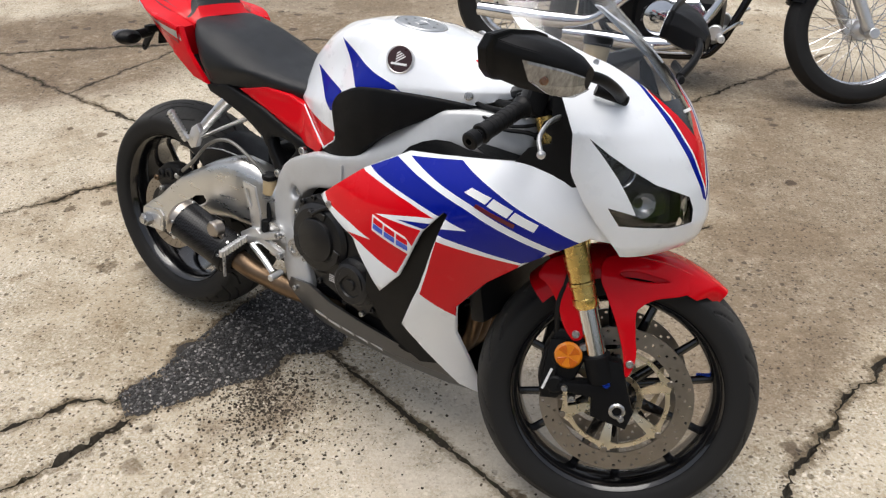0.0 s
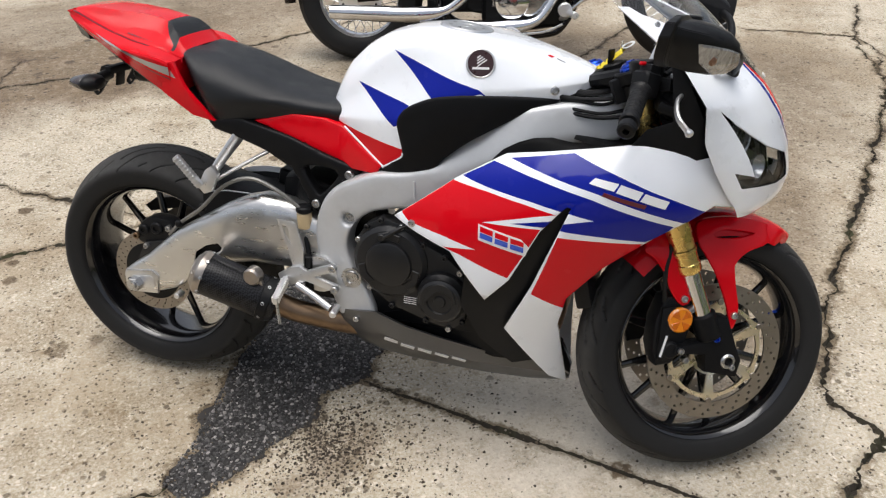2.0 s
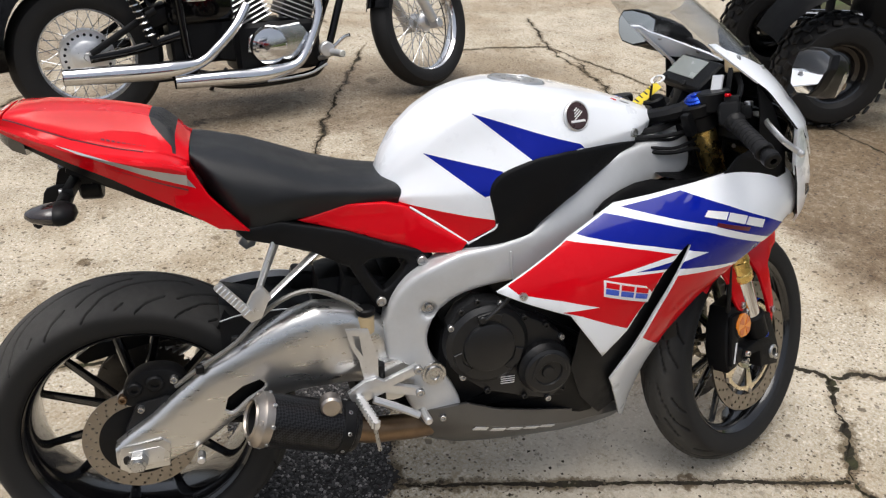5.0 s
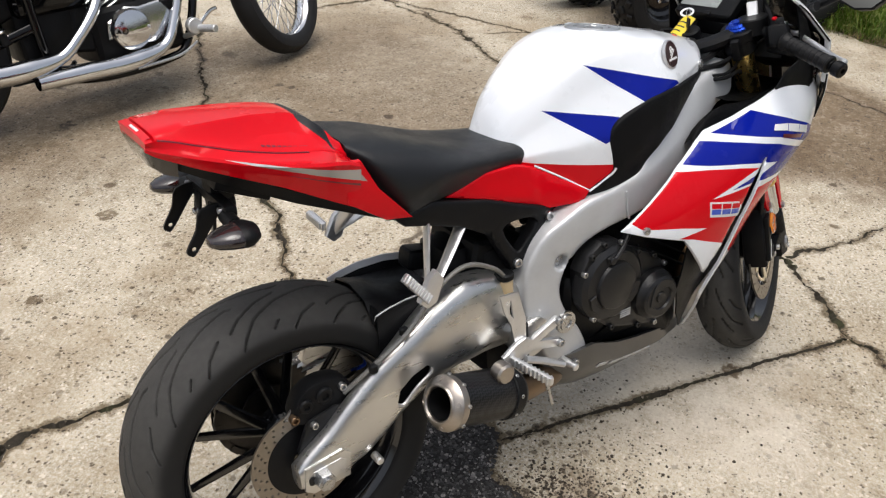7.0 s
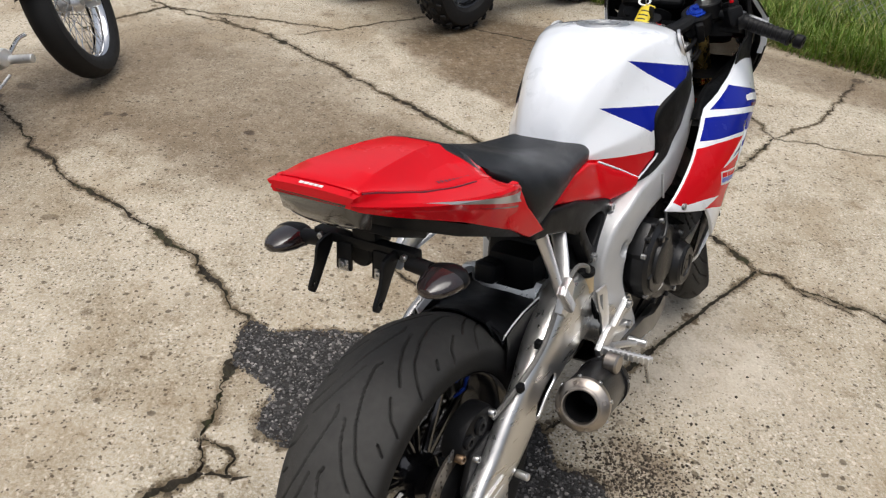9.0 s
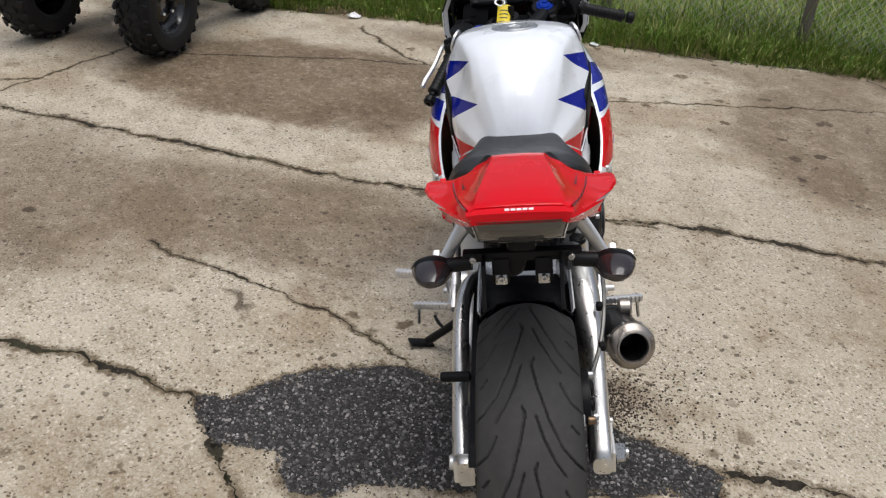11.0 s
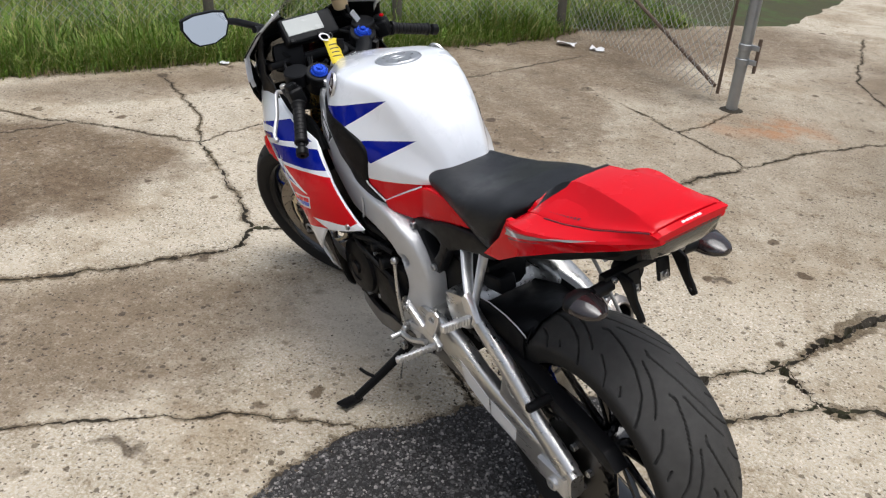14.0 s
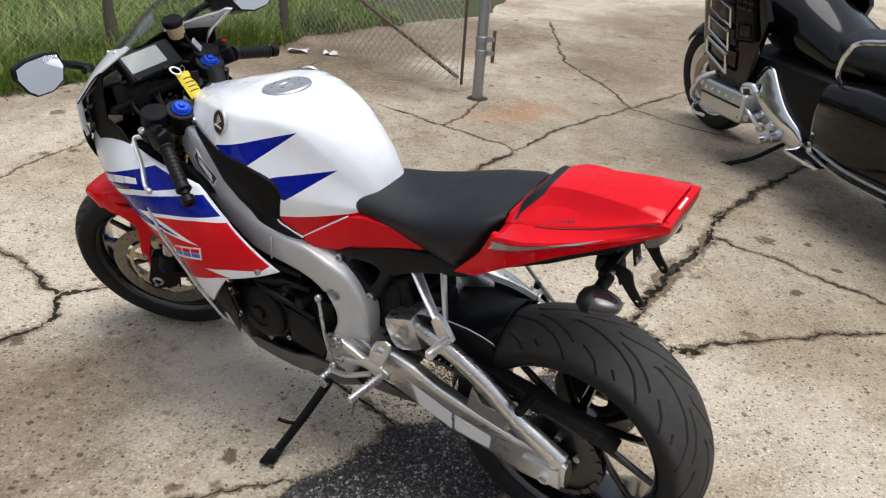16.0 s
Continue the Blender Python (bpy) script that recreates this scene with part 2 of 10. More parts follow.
def cyl(bm, p0, p1, r0, r1=None, n=20, bevel=0.0, hollow=0.0):
    """A round bar or cone between two points; hollow is an inner radius that leaves a bore at p1."""
    p0, p1 = Vector(p0), Vector(p1)
    r1 = r0 if r1 is None else r1
    l = (p1 - p0).length
    b = min(bevel, r0 * 0.5, r1 * 0.5, l * 0.4)
    prof = [(0, 0), (r0 - b, 0), (r0, b), (r1, l - b), (r1 - b, l)] if b > 0 else [(0, 0), (r0, 0), (r1, l)]
    if hollow:
        prof += [(hollow, l), (hollow, l * 0.35), (0, l * 0.35)]
    else:
        prof += [(0, l)]
    return lathe(bm, prof, Matrix.Translation(p0) @ basis(p1 - p0), n)


def lathe(bm, prof, m, n=48, closed=False):
    """Turns a profile of (radius, height) round the z axis of m."""
    rings = []
    for r, h in prof:
        if r < 1e-6:
            rings.append([bm.verts.new(m @ Vector((0, 0, h)))])
        else:
            rings.append([bm.verts.new(m @ Vector((r * math.cos(2 * math.pi * k / n), r * math.sin(2 * math.pi * k / n), h))) for k in range(n)])
    pairs = list(zip(rings, rings[1:]))
    if closed:
        pairs.append((rings[-1], rings[0]))
    for a, c in pairs:
        for k in range(n):
            j = (k + 1) % n
            vs = [a[k % len(a)], a[j % len(a)], c[j % len(c)], c[k % len(c)]]
            vs = [v for i, v in enumerate(vs) if v not in vs[:i]]
            if len(vs) > 2:
                bm.faces.new(vs)
    return bm


def smooth_line(pts, steps=6):
    """Catmull-Rom points through pts."""
    p = [Vector(q) for q in pts]
    if len(p) < 3:
        return p
    p = [2 * p[0] - p[1]] + p + [2 * p[-1] - p[-2]]
    out = []
    for i in range(1, len(p) - 2):
        a, b, c, d = p[i - 1:i + 3]
        for k in range(steps):
            t = k / steps
            out.append(0.5 * (2 * b + (c - a) * t + (2 * a - 5 * b + 4 * c - d) * t * t + (3 * b - a - 3 * c + d) * t ** 3))
    return out + [p[-2]]


def tube(bm, pts, r, n=10, steps=6, squash=1.0, r_end=None, up=None):
    """A round (or squashed) bar along a smooth line."""
    line = smooth_line(pts, steps)
    rings, side = [], None
    for i, q in enumerate(line):
        d = (line[min(i + 1, len(line) - 1)] - line[max(i - 1, 0)]).normalized()
        if side is None:
            side = d.cross(Vector(up) if up else (Vector((0, 0, 1)) if abs(d.z) < 0.9 else Vector((1, 0, 0)))).normalized()
        side = (side - d * side.dot(d)).normalized()
        top = side.cross(d)
        rad = r if r_end is None else r + (r_end - r) * i / (len(line) - 1)
        rings.append([bm.verts.new(q + rad * (side * math.cos(2 * math.pi * k / n) * squash + top * math.sin(2 * math.pi * k / n))) for k in range(n)])
    for a, c in zip(rings, rings[1:]):
        for k in range(n):
            bm.faces.new((a[k], a[(k + 1) % n], c[(k + 1) % n], c[k]))
    bm.faces.new(rings[0][::-1])
    bm.faces.new(rings[-1])
    return bm


def rings_mesh(bm, rings, closed=True, caps=True):
    """Skins rows of points."""
    vs = [[bm.verts.new(p) for p in row] for row in rings]
    n = len(vs[0])
    for a, c in zip(vs, vs[1:]):
        for k in range(n if closed else n - 1):
            bm.faces.new((a[k], a[(k + 1) % n], c[(k + 1) % n], c[k]))
    if caps and closed:
        bm.faces.new(vs[0][::-1])
        bm.faces.new(vs[-1])
    return bm


def box(bm, size, m, bevel=0.004, seg=2):
    r = bmesh.ops.create_cube(bm, size=1.0, matrix=m @ Matrix.Diagonal((*size, 1)))
    if bevel:
        es = list({e for v in r["verts"] for e in v.link_edges})
        bmesh.ops.bevel(bm, geom=es, offset=bevel, segments=seg, affect="EDGES", profile=0.6)
    return bm


def at(x, y, z, rx=0, ry=0, rz=0):
    return pose(x, y, z, rx, ry, rz)


def inside(p, poly):
    x, y = p
    hit = False
    for (ax, ay), (bx, by) in zip(poly, poly[1:] + poly[:1]):
        if (ay > y) != (by > y) and x < (bx - ax) * (y - ay) / (by - ay) + ax:
            hit = not hit
    return hit


def slice_along(bm, poly, axes, open_end=False):
    """Cuts the mesh along every edge of a polygon drawn in two of its axes."""
    i, j = axes
    k = 3 - i - j
    for a, b in list(zip(poly, poly[1:] + poly[:1]))[:len(poly) - (1 if open_end else 0)]:
        co, d = Vector((0, 0, 0)), Vector((0, 0, 0))
        co[i], co[j] = a
        d[i], d[j] = b[0] - a[0], b[1] - a[1]
        ax = Vector((0, 0, 0))
        ax[k] = 1
        no = d.cross(ax)
        if no.length > 1e-9:
            bmesh.ops.bisect_plane(bm, geom=bm.verts[:] + bm.edges[:] + bm.faces[:], plane_co=co, plane_no=no.normalized(), dist=1e-5)


def zone(bm, poly, axes, index, where=None):
    """Gives the faces inside the polygon another material."""
    slice_along(bm, poly, axes)
    for f in bm.faces:
        c = f.calc_center_median()
        if (where is None or where(c)) and inside((c[axes[0]], c[axes[1]]), poly):
            f.material_index = index


def carve(bm, poly, axes, keep=False, where=None):
    slice_along(bm, poly, axes)
    gone = []
    for f in bm.faces:
        c = f.calc_center_median()
        if (where is None or where(c)) and inside((c[axes[0]], c[axes[1]]), poly) != keep:
            gone.append(f)
    bmesh.ops.delete(bm, geom=gone, context="FACES")


def sheet(outline, surf, side=1, step=0.02):
    """A sheet bounded by an outline in the x-z plane, bent to y = side * surf(x, z)."""
    bm = B()
    xs, zs = [p[0] for p in outline], [p[1] for p in outline]
    nx, nz = max(1, round((max(xs) - min(xs)) / step)), max(1, round((max(zs) - min(zs)) / step))
    gx, gz = np.linspace(min(xs) - 0.001, max(xs) + 0.001, nx + 1), np.linspace(min(zs) - 0.001, max(zs) + 0.001, nz + 1)
    vs = [[bm.verts.new((x, 0, z)) for z in gz] for x in gx]
    for i in range(nx):
        for j in range(nz):
            bm.faces.new((vs[i][j], vs[i + 1][j], vs[i + 1][j + 1], vs[i][j + 1]))
    carve(bm, outline, (0, 2), keep=True)
    bmesh.ops.remove_doubles(bm, verts=bm.verts[:], dist=0.0004)
    for v in bm.verts:
        v.co.y = side * surf(v.co.x, v.co.z)
    return bm


def thicken(bm, depth, round_edge=0.0, towards=(0, -1, 0)):
    """Gives a sheet depth along a direction, with its rim rounded off."""
    old = bm.faces[:]
    rim = [e for e in bm.edges if len(e.link_faces) == 1]
    d = Vector(towards).normalized() * depth
    copy = {v: bm.verts.new(v.co + d) for v in bm.verts[:]}
    for f in old:
        g = bm.faces.new([copy[v] for v in reversed(f.verts)])
        g.material_index = f.material_index
    for e in rim:
        a, c = e.verts
        try:
            g = bm.faces.new((a, c, copy[c], copy[a]))
            g.material_index = e.link_faces[0].material_index
        except ValueError:
            pass
    bmesh.ops.recalc_face_normals(bm, faces=bm.faces)
    if round_edge:
        es = [e for e in rim if e.is_valid]
        bmesh.ops.bevel(bm, geom=es, offset=round_edge, segments=2, affect="EDGES", profile=0.5, clamp_overlap=True)
    return bm


def rounded(pts, steps=5):
    """A closed outline through pts, rounded into a smooth loop."""
    n = len(pts)
    out = []
    for i in range(n):
        a, b, c, d = (Vector((*pts[(i + k) % n], 0)) for k in (-1, 0, 1, 2))
        for k in range(steps):
            t = k / steps
            q = 0.5 * (2 * b + (c - a) * t + (2 * a - 5 * b + 4 * c - d) * t * t + (3 * b - a - 3 * c + d) * t ** 3)
            out.append((q.x, q.y))
    return out


def split_loop(poly, step):
    out = []
    for (ax, ay), (bx, by) in zip(poly, poly[1:] + poly[:1]):
        n = max(1, math.ceil(math.hypot(bx - ax, by - ay) / step))
        out += [(ax + (bx - ax) * k / n, ay + (by - ay) * k / n) for k in range(n)]
    return out


def panel(outline, surf, side, depth, step=0.02, rim=0.0, zones=(), holes=()):
    """A moulded panel: an outline in x-z, bent to y = side * surf(x, z), with coloured zones, openings, a rounded rim and real depth."""
    loops = [split_loop(list(outline), step)] + [split_loop(list(h), step) for h in holes]
    pts, edges = [], []
    for loop in loops + [split_loop(list(z), step) for z, _ in zones]:
        o, n = len(pts), len(loop)
        pts += loop
        edges += [(o + k, o + (k + 1) % n) for k in range(n)]

    def within(p):
        return inside(p, loops[0]) and not any(inside(p, h) for h in loops[1:])

    segs = np.array([(*a, *b) for loop in loops for a, b in zip(loop, loop[1:] + loop[:1])])

    def to_rim(x, z):
        ex, ez = segs[:, 2] - segs[:, 0], segs[:, 3] - segs[:, 1]
        t = np.clip(((x - segs[:, 0]) * ex + (z - segs[:, 1]) * ez) / (ex * ex + ez * ez + 1e-12), 0, 1)
        return float(np.min(np.hypot(segs[:, 0] + t * ex - x, segs[:, 1] + t * ez - z)))

    xs, zs = [p[0] for p in loops[0]], [p[1] for p in loops[0]]
    for i, x in enumerate(np.arange(min(xs) + step * 0.5, max(xs), step)):
        for z in np.arange(min(zs) + step * (0.25 + 0.5 * (i % 2)), max(zs), step):
            if within((x, z)) and to_rim(x, z) > max(rim * 1.3, step * 0.35):
                pts.append((float(x), float(z)))
    if rim:
        for loop in loops:
            n = len(loop)
            for k in range(n):
                (ax, az), (bx, bz) = loop[k - 1], loop[(k + 1) % n]
                l = math.hypot(bx - ax, bz - az) or 1
                for f in (0.12, 0.4, 1.0):
                    for s in (1, -1):
                        p = (loop[k][0] - s * (bz - az) / l * rim * f, loop[k][1] + s * (bx - ax) / l * rim * f)
                        if within(p) and to_rim(*p) > rim * f * 0.9:
                            pts.append(p)
    co, _, tris, *_ = geometry.delaunay_2d_cdt([Vector(p) for p in pts], edges, [], 0, 1e-5)
    bm = B()

    def height(x, z):
        y = surf(x, z)
        if rim:
            d = min(rim, to_rim(x, z))
            y -= rim - math.sqrt(max(0.0, rim * rim - (rim - d) ** 2))
        return y

    vs = [bm.verts.new((c.x, side * height(c.x, c.y), c.y)) for c in co]
    for tri in tris:
        mid = sum((co[i] for i in tri), Vector((0, 0))) / 3
        if within(mid):
            f = bm.faces.new([vs[i] for i in tri])
            for poly, k in zones:
                if inside(mid, poly):
                    f.material_index = k
    bmesh.ops.delete(bm, geom=[v for v in bm.verts if not v.link_faces], context="VERTS")
    bmesh.ops.recalc_face_normals(bm, faces=bm.faces)
    return thicken(bm, depth, 0.0, (0, -side, 0))


def prism(bm, poly, y0, y1, bevel=0.0, seg=2):
    """A flat plate: a polygon in x-z between two depths."""
    a = [bm.verts.new((x, y0, z)) for x, z in poly]
    c = [bm.verts.new((x, y1, z)) for x, z in poly]
    n = len(poly)
    fs = [bm.faces.new(a), bm.faces.new(c[::-1])]
    for k in range(n):
        fs.append(bm.faces.new((a[k], c[k], c[(k + 1) % n], a[(k + 1) % n])))
    bmesh.ops.recalc_face_normals(bm, faces=fs)
    if bevel:
        es = list(set(fs[0].edges[:]) | set(fs[1].edges[:]))
        bmesh.ops.bevel(bm, geom=es, offset=bevel, segments=seg, affect="EDGES", profile=0.6, clamp_overlap=True)
    return bm


def bolt(bm, p, d, r=0.008, h=0.006):
    """A socket-head bolt that faces along d."""
    m = Matrix.Translation(p) @ basis(d)
    lathe(bm, [(0, -0.004), (r, -0.004), (r, h * 0.8), (r * 0.85, h), (r * 0.5, h), (r * 0.45, h * 0.4), (0, h * 0.4)], m, 14)
    return bm


def grid_mesh(name, co, faces, mats, parent=None, label="", m=None, sharp=None):
    me = bpy.data.meshes.new(name)
    me.from_pydata([tuple(map(float, c)) for c in co], [], faces)
    for f in me.polygons:
        f.use_smooth = True
    if sharp:
        me.set_sharp_from_angle(angle=radians(sharp))
    for x in (mats if isinstance(mats, (list, tuple)) else [mats]):
        me.materials.append(x)
    ob = new(name, me)
    if parent is not None:
        ob.parent = parent
    if m is not None:
        ob.matrix_basis = m
    if label:
        tagged(ob, label)
    return ob


def interp(x, table):
    return float(np.interp(x, [a for a, _ in table], [b for _, b in table]))


# ---- ground ----

def node(nt, kind, **values):
    n = nt.nodes.new(kind)
    for k, v in values.items():
        n.inputs[k.replace("_", " ")].default_value = v
    return n


def concrete_material():
    m = bpy.data.materials.new("weathered_concrete")
    m.use_nodes = True
    nt, b = m.node_tree, m.node_tree.nodes["Principled BSDF"]
    L = nt.links.new
    pos = nt.nodes.new("ShaderNodeNewGeometry").outputs["Position"]

    def noise_at(scale, detail=6.0, rough=0.6):
        n = node(nt, "ShaderNodeTexNoise", Scale=scale, Detail=detail, Roughness=rough)
        L(pos, n.inputs["Vector"])
        return n.outputs[0]

    def ramp(v, a, c, lo=0.0, hi=1.0):
        n = node(nt, "ShaderNodeMapRange", From_Min=a, From_Max=c, To_Min=lo, To_Max=hi)
        n.interpolation_type = "SMOOTHSTEP"
        L(v, n.inputs["Value"])
        return n.outputs[0]

    def math_(op, a, c):
        n = nt.nodes.new("ShaderNodeMath")
        n.operation = op
        for i, v in enumerate((a, c)):
            if isinstance(v, (int, float)):
                n.inputs[i].default_value = v
            else:
                L(v, n.inputs[i])
        return n.outputs[0]

    def blend(fac, a, c):
        n = nt.nodes.new("ShaderNodeMix")
        n.data_type = "RGBA"
        L(fac, n.inputs["Factor"])
        for key, v in (("A", a), ("B", c)):
            if isinstance(v, tuple):
                n.inputs[key].default_value = (*v, 1)
            else:
                L(v, n.inputs[key])
        return n.outputs["Result"]

    def vec(op, a, c):
        n = nt.nodes.new("ShaderNodeVectorMath")
        n.operation = op
        for i, v in enumerate((a, c)):
            if isinstance(v, tuple):
                n.inputs[i].default_value = v
            else:
                L(v, n.inputs[i])
        return n.outputs[0]

    def warped(scale, amount):
        n = node(nt, "ShaderNodeTexNoise", Scale=scale, Detail=5.0, Roughness=0.65)
        L(pos, n.inputs["Vector"])
        return vec("ADD", pos, vec("MULTIPLY", vec("SUBTRACT", n.outputs["Color"], (0.5, 0.5, 0.5)), (amount, amount, 0.0)))

    ragged = warped(2.6, 0.62)

    def ellipse(x, y, a, c, turn, soft=0.62, strength=1.0):
        """One inside an uneven oval, falling to nought at its rim."""
        mp = nt.nodes.new("ShaderNodeMapping")
        mp.vector_type = "TEXTURE"
        mp.inputs["Location"].default_value = (x, y, 0)
        mp.inputs["Rotation"].default_value = (0, 0, radians(turn))
        mp.inputs["Scale"].default_value = (a, c, 1)
        L(ragged, mp.inputs["Vector"])
        d = nt.nodes.new("ShaderNodeVectorMath")
        d.operation = "LENGTH"
        L(mp.outputs[0], d.inputs[0])
        return ramp(d.outputs["Value"], 1.08, soft, 0.0, strength)

    def tint(fac, a, c):
        n = nt.nodes.new("ShaderNodeMix")
        n.data_type, n.blend_type = "RGBA", "MULTIPLY"
        L(fac, n.inputs["Factor"])
        L(a, n.inputs["A"])
        n.inputs["B"].default_value = (*c, 1)
        return n.outputs["Result"]

    def cells(scale, vector):
        v = node(nt, "ShaderNodeTexVoronoi", Scale=scale)
        L(vector, v.inputs["Vector"])
        s = nt.nodes.new("ShaderNodeSeparateColor")
        L(v.outputs["Color"], s.inputs[0])
        return v.outputs["Distance"], s.outputs

    # sandy paste in several tones with exposed aggregate
    tone = blend(ramp(noise_at(4.0, 7.0, 0.65), 0.36, 0.64), (0.325, 0.268, 0.180), (0.470, 0.402, 0.292))
    col = blend(ramp(noise_at(110.0, 5.0, 0.8), 0.40, 0.62), tone, (0.56, 0.515, 0.43))
    col = blend(math_("MULTIPLY", ramp(noise_at(60.0, 5.0, 0.75), 0.54, 0.66), 0.8), col, (0.20, 0.163, 0.11))
    dist, rnd = cells(88.0, warped(40.0, 0.03))
    light = math_("MULTIPLY", ramp(rnd[0], 0.72, 0.78), ramp(dist, 0.45, 0.3))
    dark = math_("MULTIPLY", ramp(rnd[1], 0.74, 0.8), ramp(dist, 0.42, 0.22))
    col = blend(math_("MULTIPLY", light, 0.75), col, (0.70, 0.64, 0.545))
    col = blend(math_("MULTIPLY", dark, 0.95), col, (0.10, 0.074, 0.046))
    # pits where the paste has worn away
    pd, pr = cells(24.0, warped(60.0, 0.02))
    pit = math_("MULTIPLY", ramp(math_("SUBTRACT", math_("MULTIPLY", pr[0], 0.28), pd), 0.0, 0.07), ramp(noise_at(2.2, 4.0), 0.36, 0.56, 0.25, 1.0))
    col = blend(math_("MULTIPLY", pit, 0.85), col, (0.10, 0.075, 0.048))
    fd, fr = cells(52.0, warped(80.0, 0.012))
    speck = ramp(math_("SUBTRACT", math_("MULTIPLY", fr[1], 0.33), fd), 0.06, 0.14)
    col = blend(math_("MULTIPLY", speck, 0.86), col, (0.11, 0.082, 0.052))
    # brown blotches, a hand wide and smaller
    col = tint(math_("MULTIPLY", ramp(noise_at(9.0, 8.0, 0.75), 0.52, 0.70), 0.75), col, (0.52, 0.44, 0.33))
    col = tint(math_("MULTIPLY", ramp(noise_at(1.3, 8.0, 0.7), 0.44, 0.62), 0.65), col, (0.60, 0.52, 0.42))
    # damp brown staining in broad patches, and broad darker areas further out
    stain = None
    for args in STAINS:
        s = ellipse(*args)
        stain = s if stain is None else math_("MAXIMUM", stain, s)
    stain = math_("MULTIPLY", stain, math_("MULTIPLY", ramp(noise_at(5.0, 8.0, 0.75), 0.28, 0.5, 0.55, 1.0), ramp(noise_at(26.0, 6.0, 0.8), 0.34, 0.52, 0.55, 1.0)))
    col = tint(stain, col, (0.36, 0.290, 0.215))
    # pale oval painted on to offset the motorcycle's shade on the slab
    worn_or_lit = math_("MULTIPLY", ellipse(0.08, 1.42, 0.62, 0.40, 45, 0.2), ramp(noise_at(14.0, 6.0, 0.75), 0.34, 0.56, 0.25, 0.62))
    col = blend(worn_or_lit, col, (0.66, 0.60, 0.50))
    # leaf prints and drips
    sd, sr = cells(8.0, warped(16.0, 0.07))
    spot = math_("MULTIPLY", ramp(math_("SUBTRACT", math_("MULTIPLY", sr[0], 0.29), sd), 0.02, 0.10), ramp(noise_at(0.8, 3.0), 0.46, 0.58))
    col = tint(math_("MULTIPLY", spot, 0.9), col, (0.24, 0.19, 0.135))
    ld, lr = cells(4.6, warped(22.0, 0.10))
    leaf = math_("MULTIPLY", ramp(math_("SUBTRACT", math_("MULTIPLY", lr[0], 0.25), ld), 0.03, 0.075), ramp(noise_at(0.55, 3.0), 0.48, 0.56))
    col = tint(math_("MULTIPLY", math_("MULTIPLY", leaf, ramp(noise_at(60.0, 4.0), 0.36, 0.5, 0.45, 1.0)), 0.9), col, (0.27, 0.215, 0.15))
    for x, y, r in OIL_DROPS:
        col = tint(math_("MULTIPLY", ellipse(x, y, r, r * 0.6, 30, 0.3), 0.9), col, (0.22, 0.19, 0.16))
    # soil and damp worked into the edges of cracks
    edge = nt.nodes.new("ShaderNodeAttribute")
    edge.attribute_name = "crack_soil"
    grime = ramp(math_("ADD", edge.outputs["Fac"], math_("MULTIPLY", math_("SUBTRACT", noise_at(38.0, 6.0, 0.75), 0.5), 2.2)), 0.42, 0.95)
    grime = math_("MULTIPLY", grime, ramp(noise_at(3.1, 4.0), 0.34, 0.56, 0.35, 1.0))
    col = tint(math_("MULTIPLY", grime, 0.9), col, (0.24, 0.195, 0.125))
    # rust bleeding from the foot of the steel post
    rust = math_("MULTIPLY", ellipse(-1.13, -1.25, 0.45, 0.24, 20, 0.2), ramp(noise_at(6.0), 0.36, 0.56))
    col = blend(math_("MULTIPLY", rust, 0.75), col, (0.36, 0.16, 0.06))
    L(col, b.inputs["Base Color"])
    L(ramp(stain, 0.0, 0.8, 0.9, 0.7), b.inputs["Roughness"])
    h = math_("ADD", math_("MULTIPLY", noise_at(260.0, 4.0), 0.6), math_("MULTIPLY", dist, -0.5))
    h = math_("ADD", h, math_("MULTIPLY", noise_at(25.0, 4.0), 1.2))
    h = math_("SUBTRACT", h, math_("MULTIPLY", pit, 1.5))
    bp = node(nt, "ShaderNodeBump", Strength=0.55, Distance=0.005)
    L(h, bp.inputs["Height"])
    L(bp.outputs[0], b.inputs["Normal"])
    return m


# ovals on the slab: brown stains, and wider ones that darken the outer ground
STAINS = [(-0.25, -3.0, 0.9, 0.8, 30, 0.4, 0.95), (0.15, -2.15, 1.35, 0.75, -38, 0.5, 0.9), (-0.9, -3.3, 1.3, 0.9, 30, 0.4, 0.9), (1.05, 2.12, 1.15, 0.44, 43, 0.6, 0.8), (-0.4, 6.6, 1.3, 0.9, -25, 0.6, 0.8), (1.6, 3.5, 0.9, 0.5, -45, 0.5, 0.8), (1.75, 3.0, 1.25, 0.75, 40, 0.5, 0.75), (-1.4, 4.7, 1.7, 0.6, -5), (0.40, -0.95, 0.95, 0.70, -52, 0.8, 0.85), (2.3, 1.30, 1.1, 0.66, 42, 0.82),
          (2.35, -0.2, 1.2, 0.34, 48, 0.4, 0.7), (1.1, -1.6, 1.3, 0.3, 49, 0.4, 0.75), (-2.1, 4.25, 1.2, 0.75, 20), (0.9, 4.2, 1.2, 0.8, 30, 0.4, 0.85), (-1.6, -0.9, 2.6, 1.7, 35, 0.3, 0.5), (-0.2, -2.6, 1.2, 0.5, 50), (-0.47, 1.60, 0.16, 0.12, 30, 0.2, 0.7),
          (-2.3, -2.7, 1.6, 1.1, 40, 0.3, 0.8), (-2.2, 0.7, 1.3, 0.8, 60, 0.3, 0.45), (2.95, 1.75, 0.9, 0.55, 45, 0.4, 0.7), (1.6, 3.9, 1.3, 0.6, -40, 0.3, 0.75), (-0.3, 5.6, 2.4, 1.0, 10, 0.3, 0.8), (-3.2, -4.0, 1.9, 1.1, 40, 0.3, 0.8)]
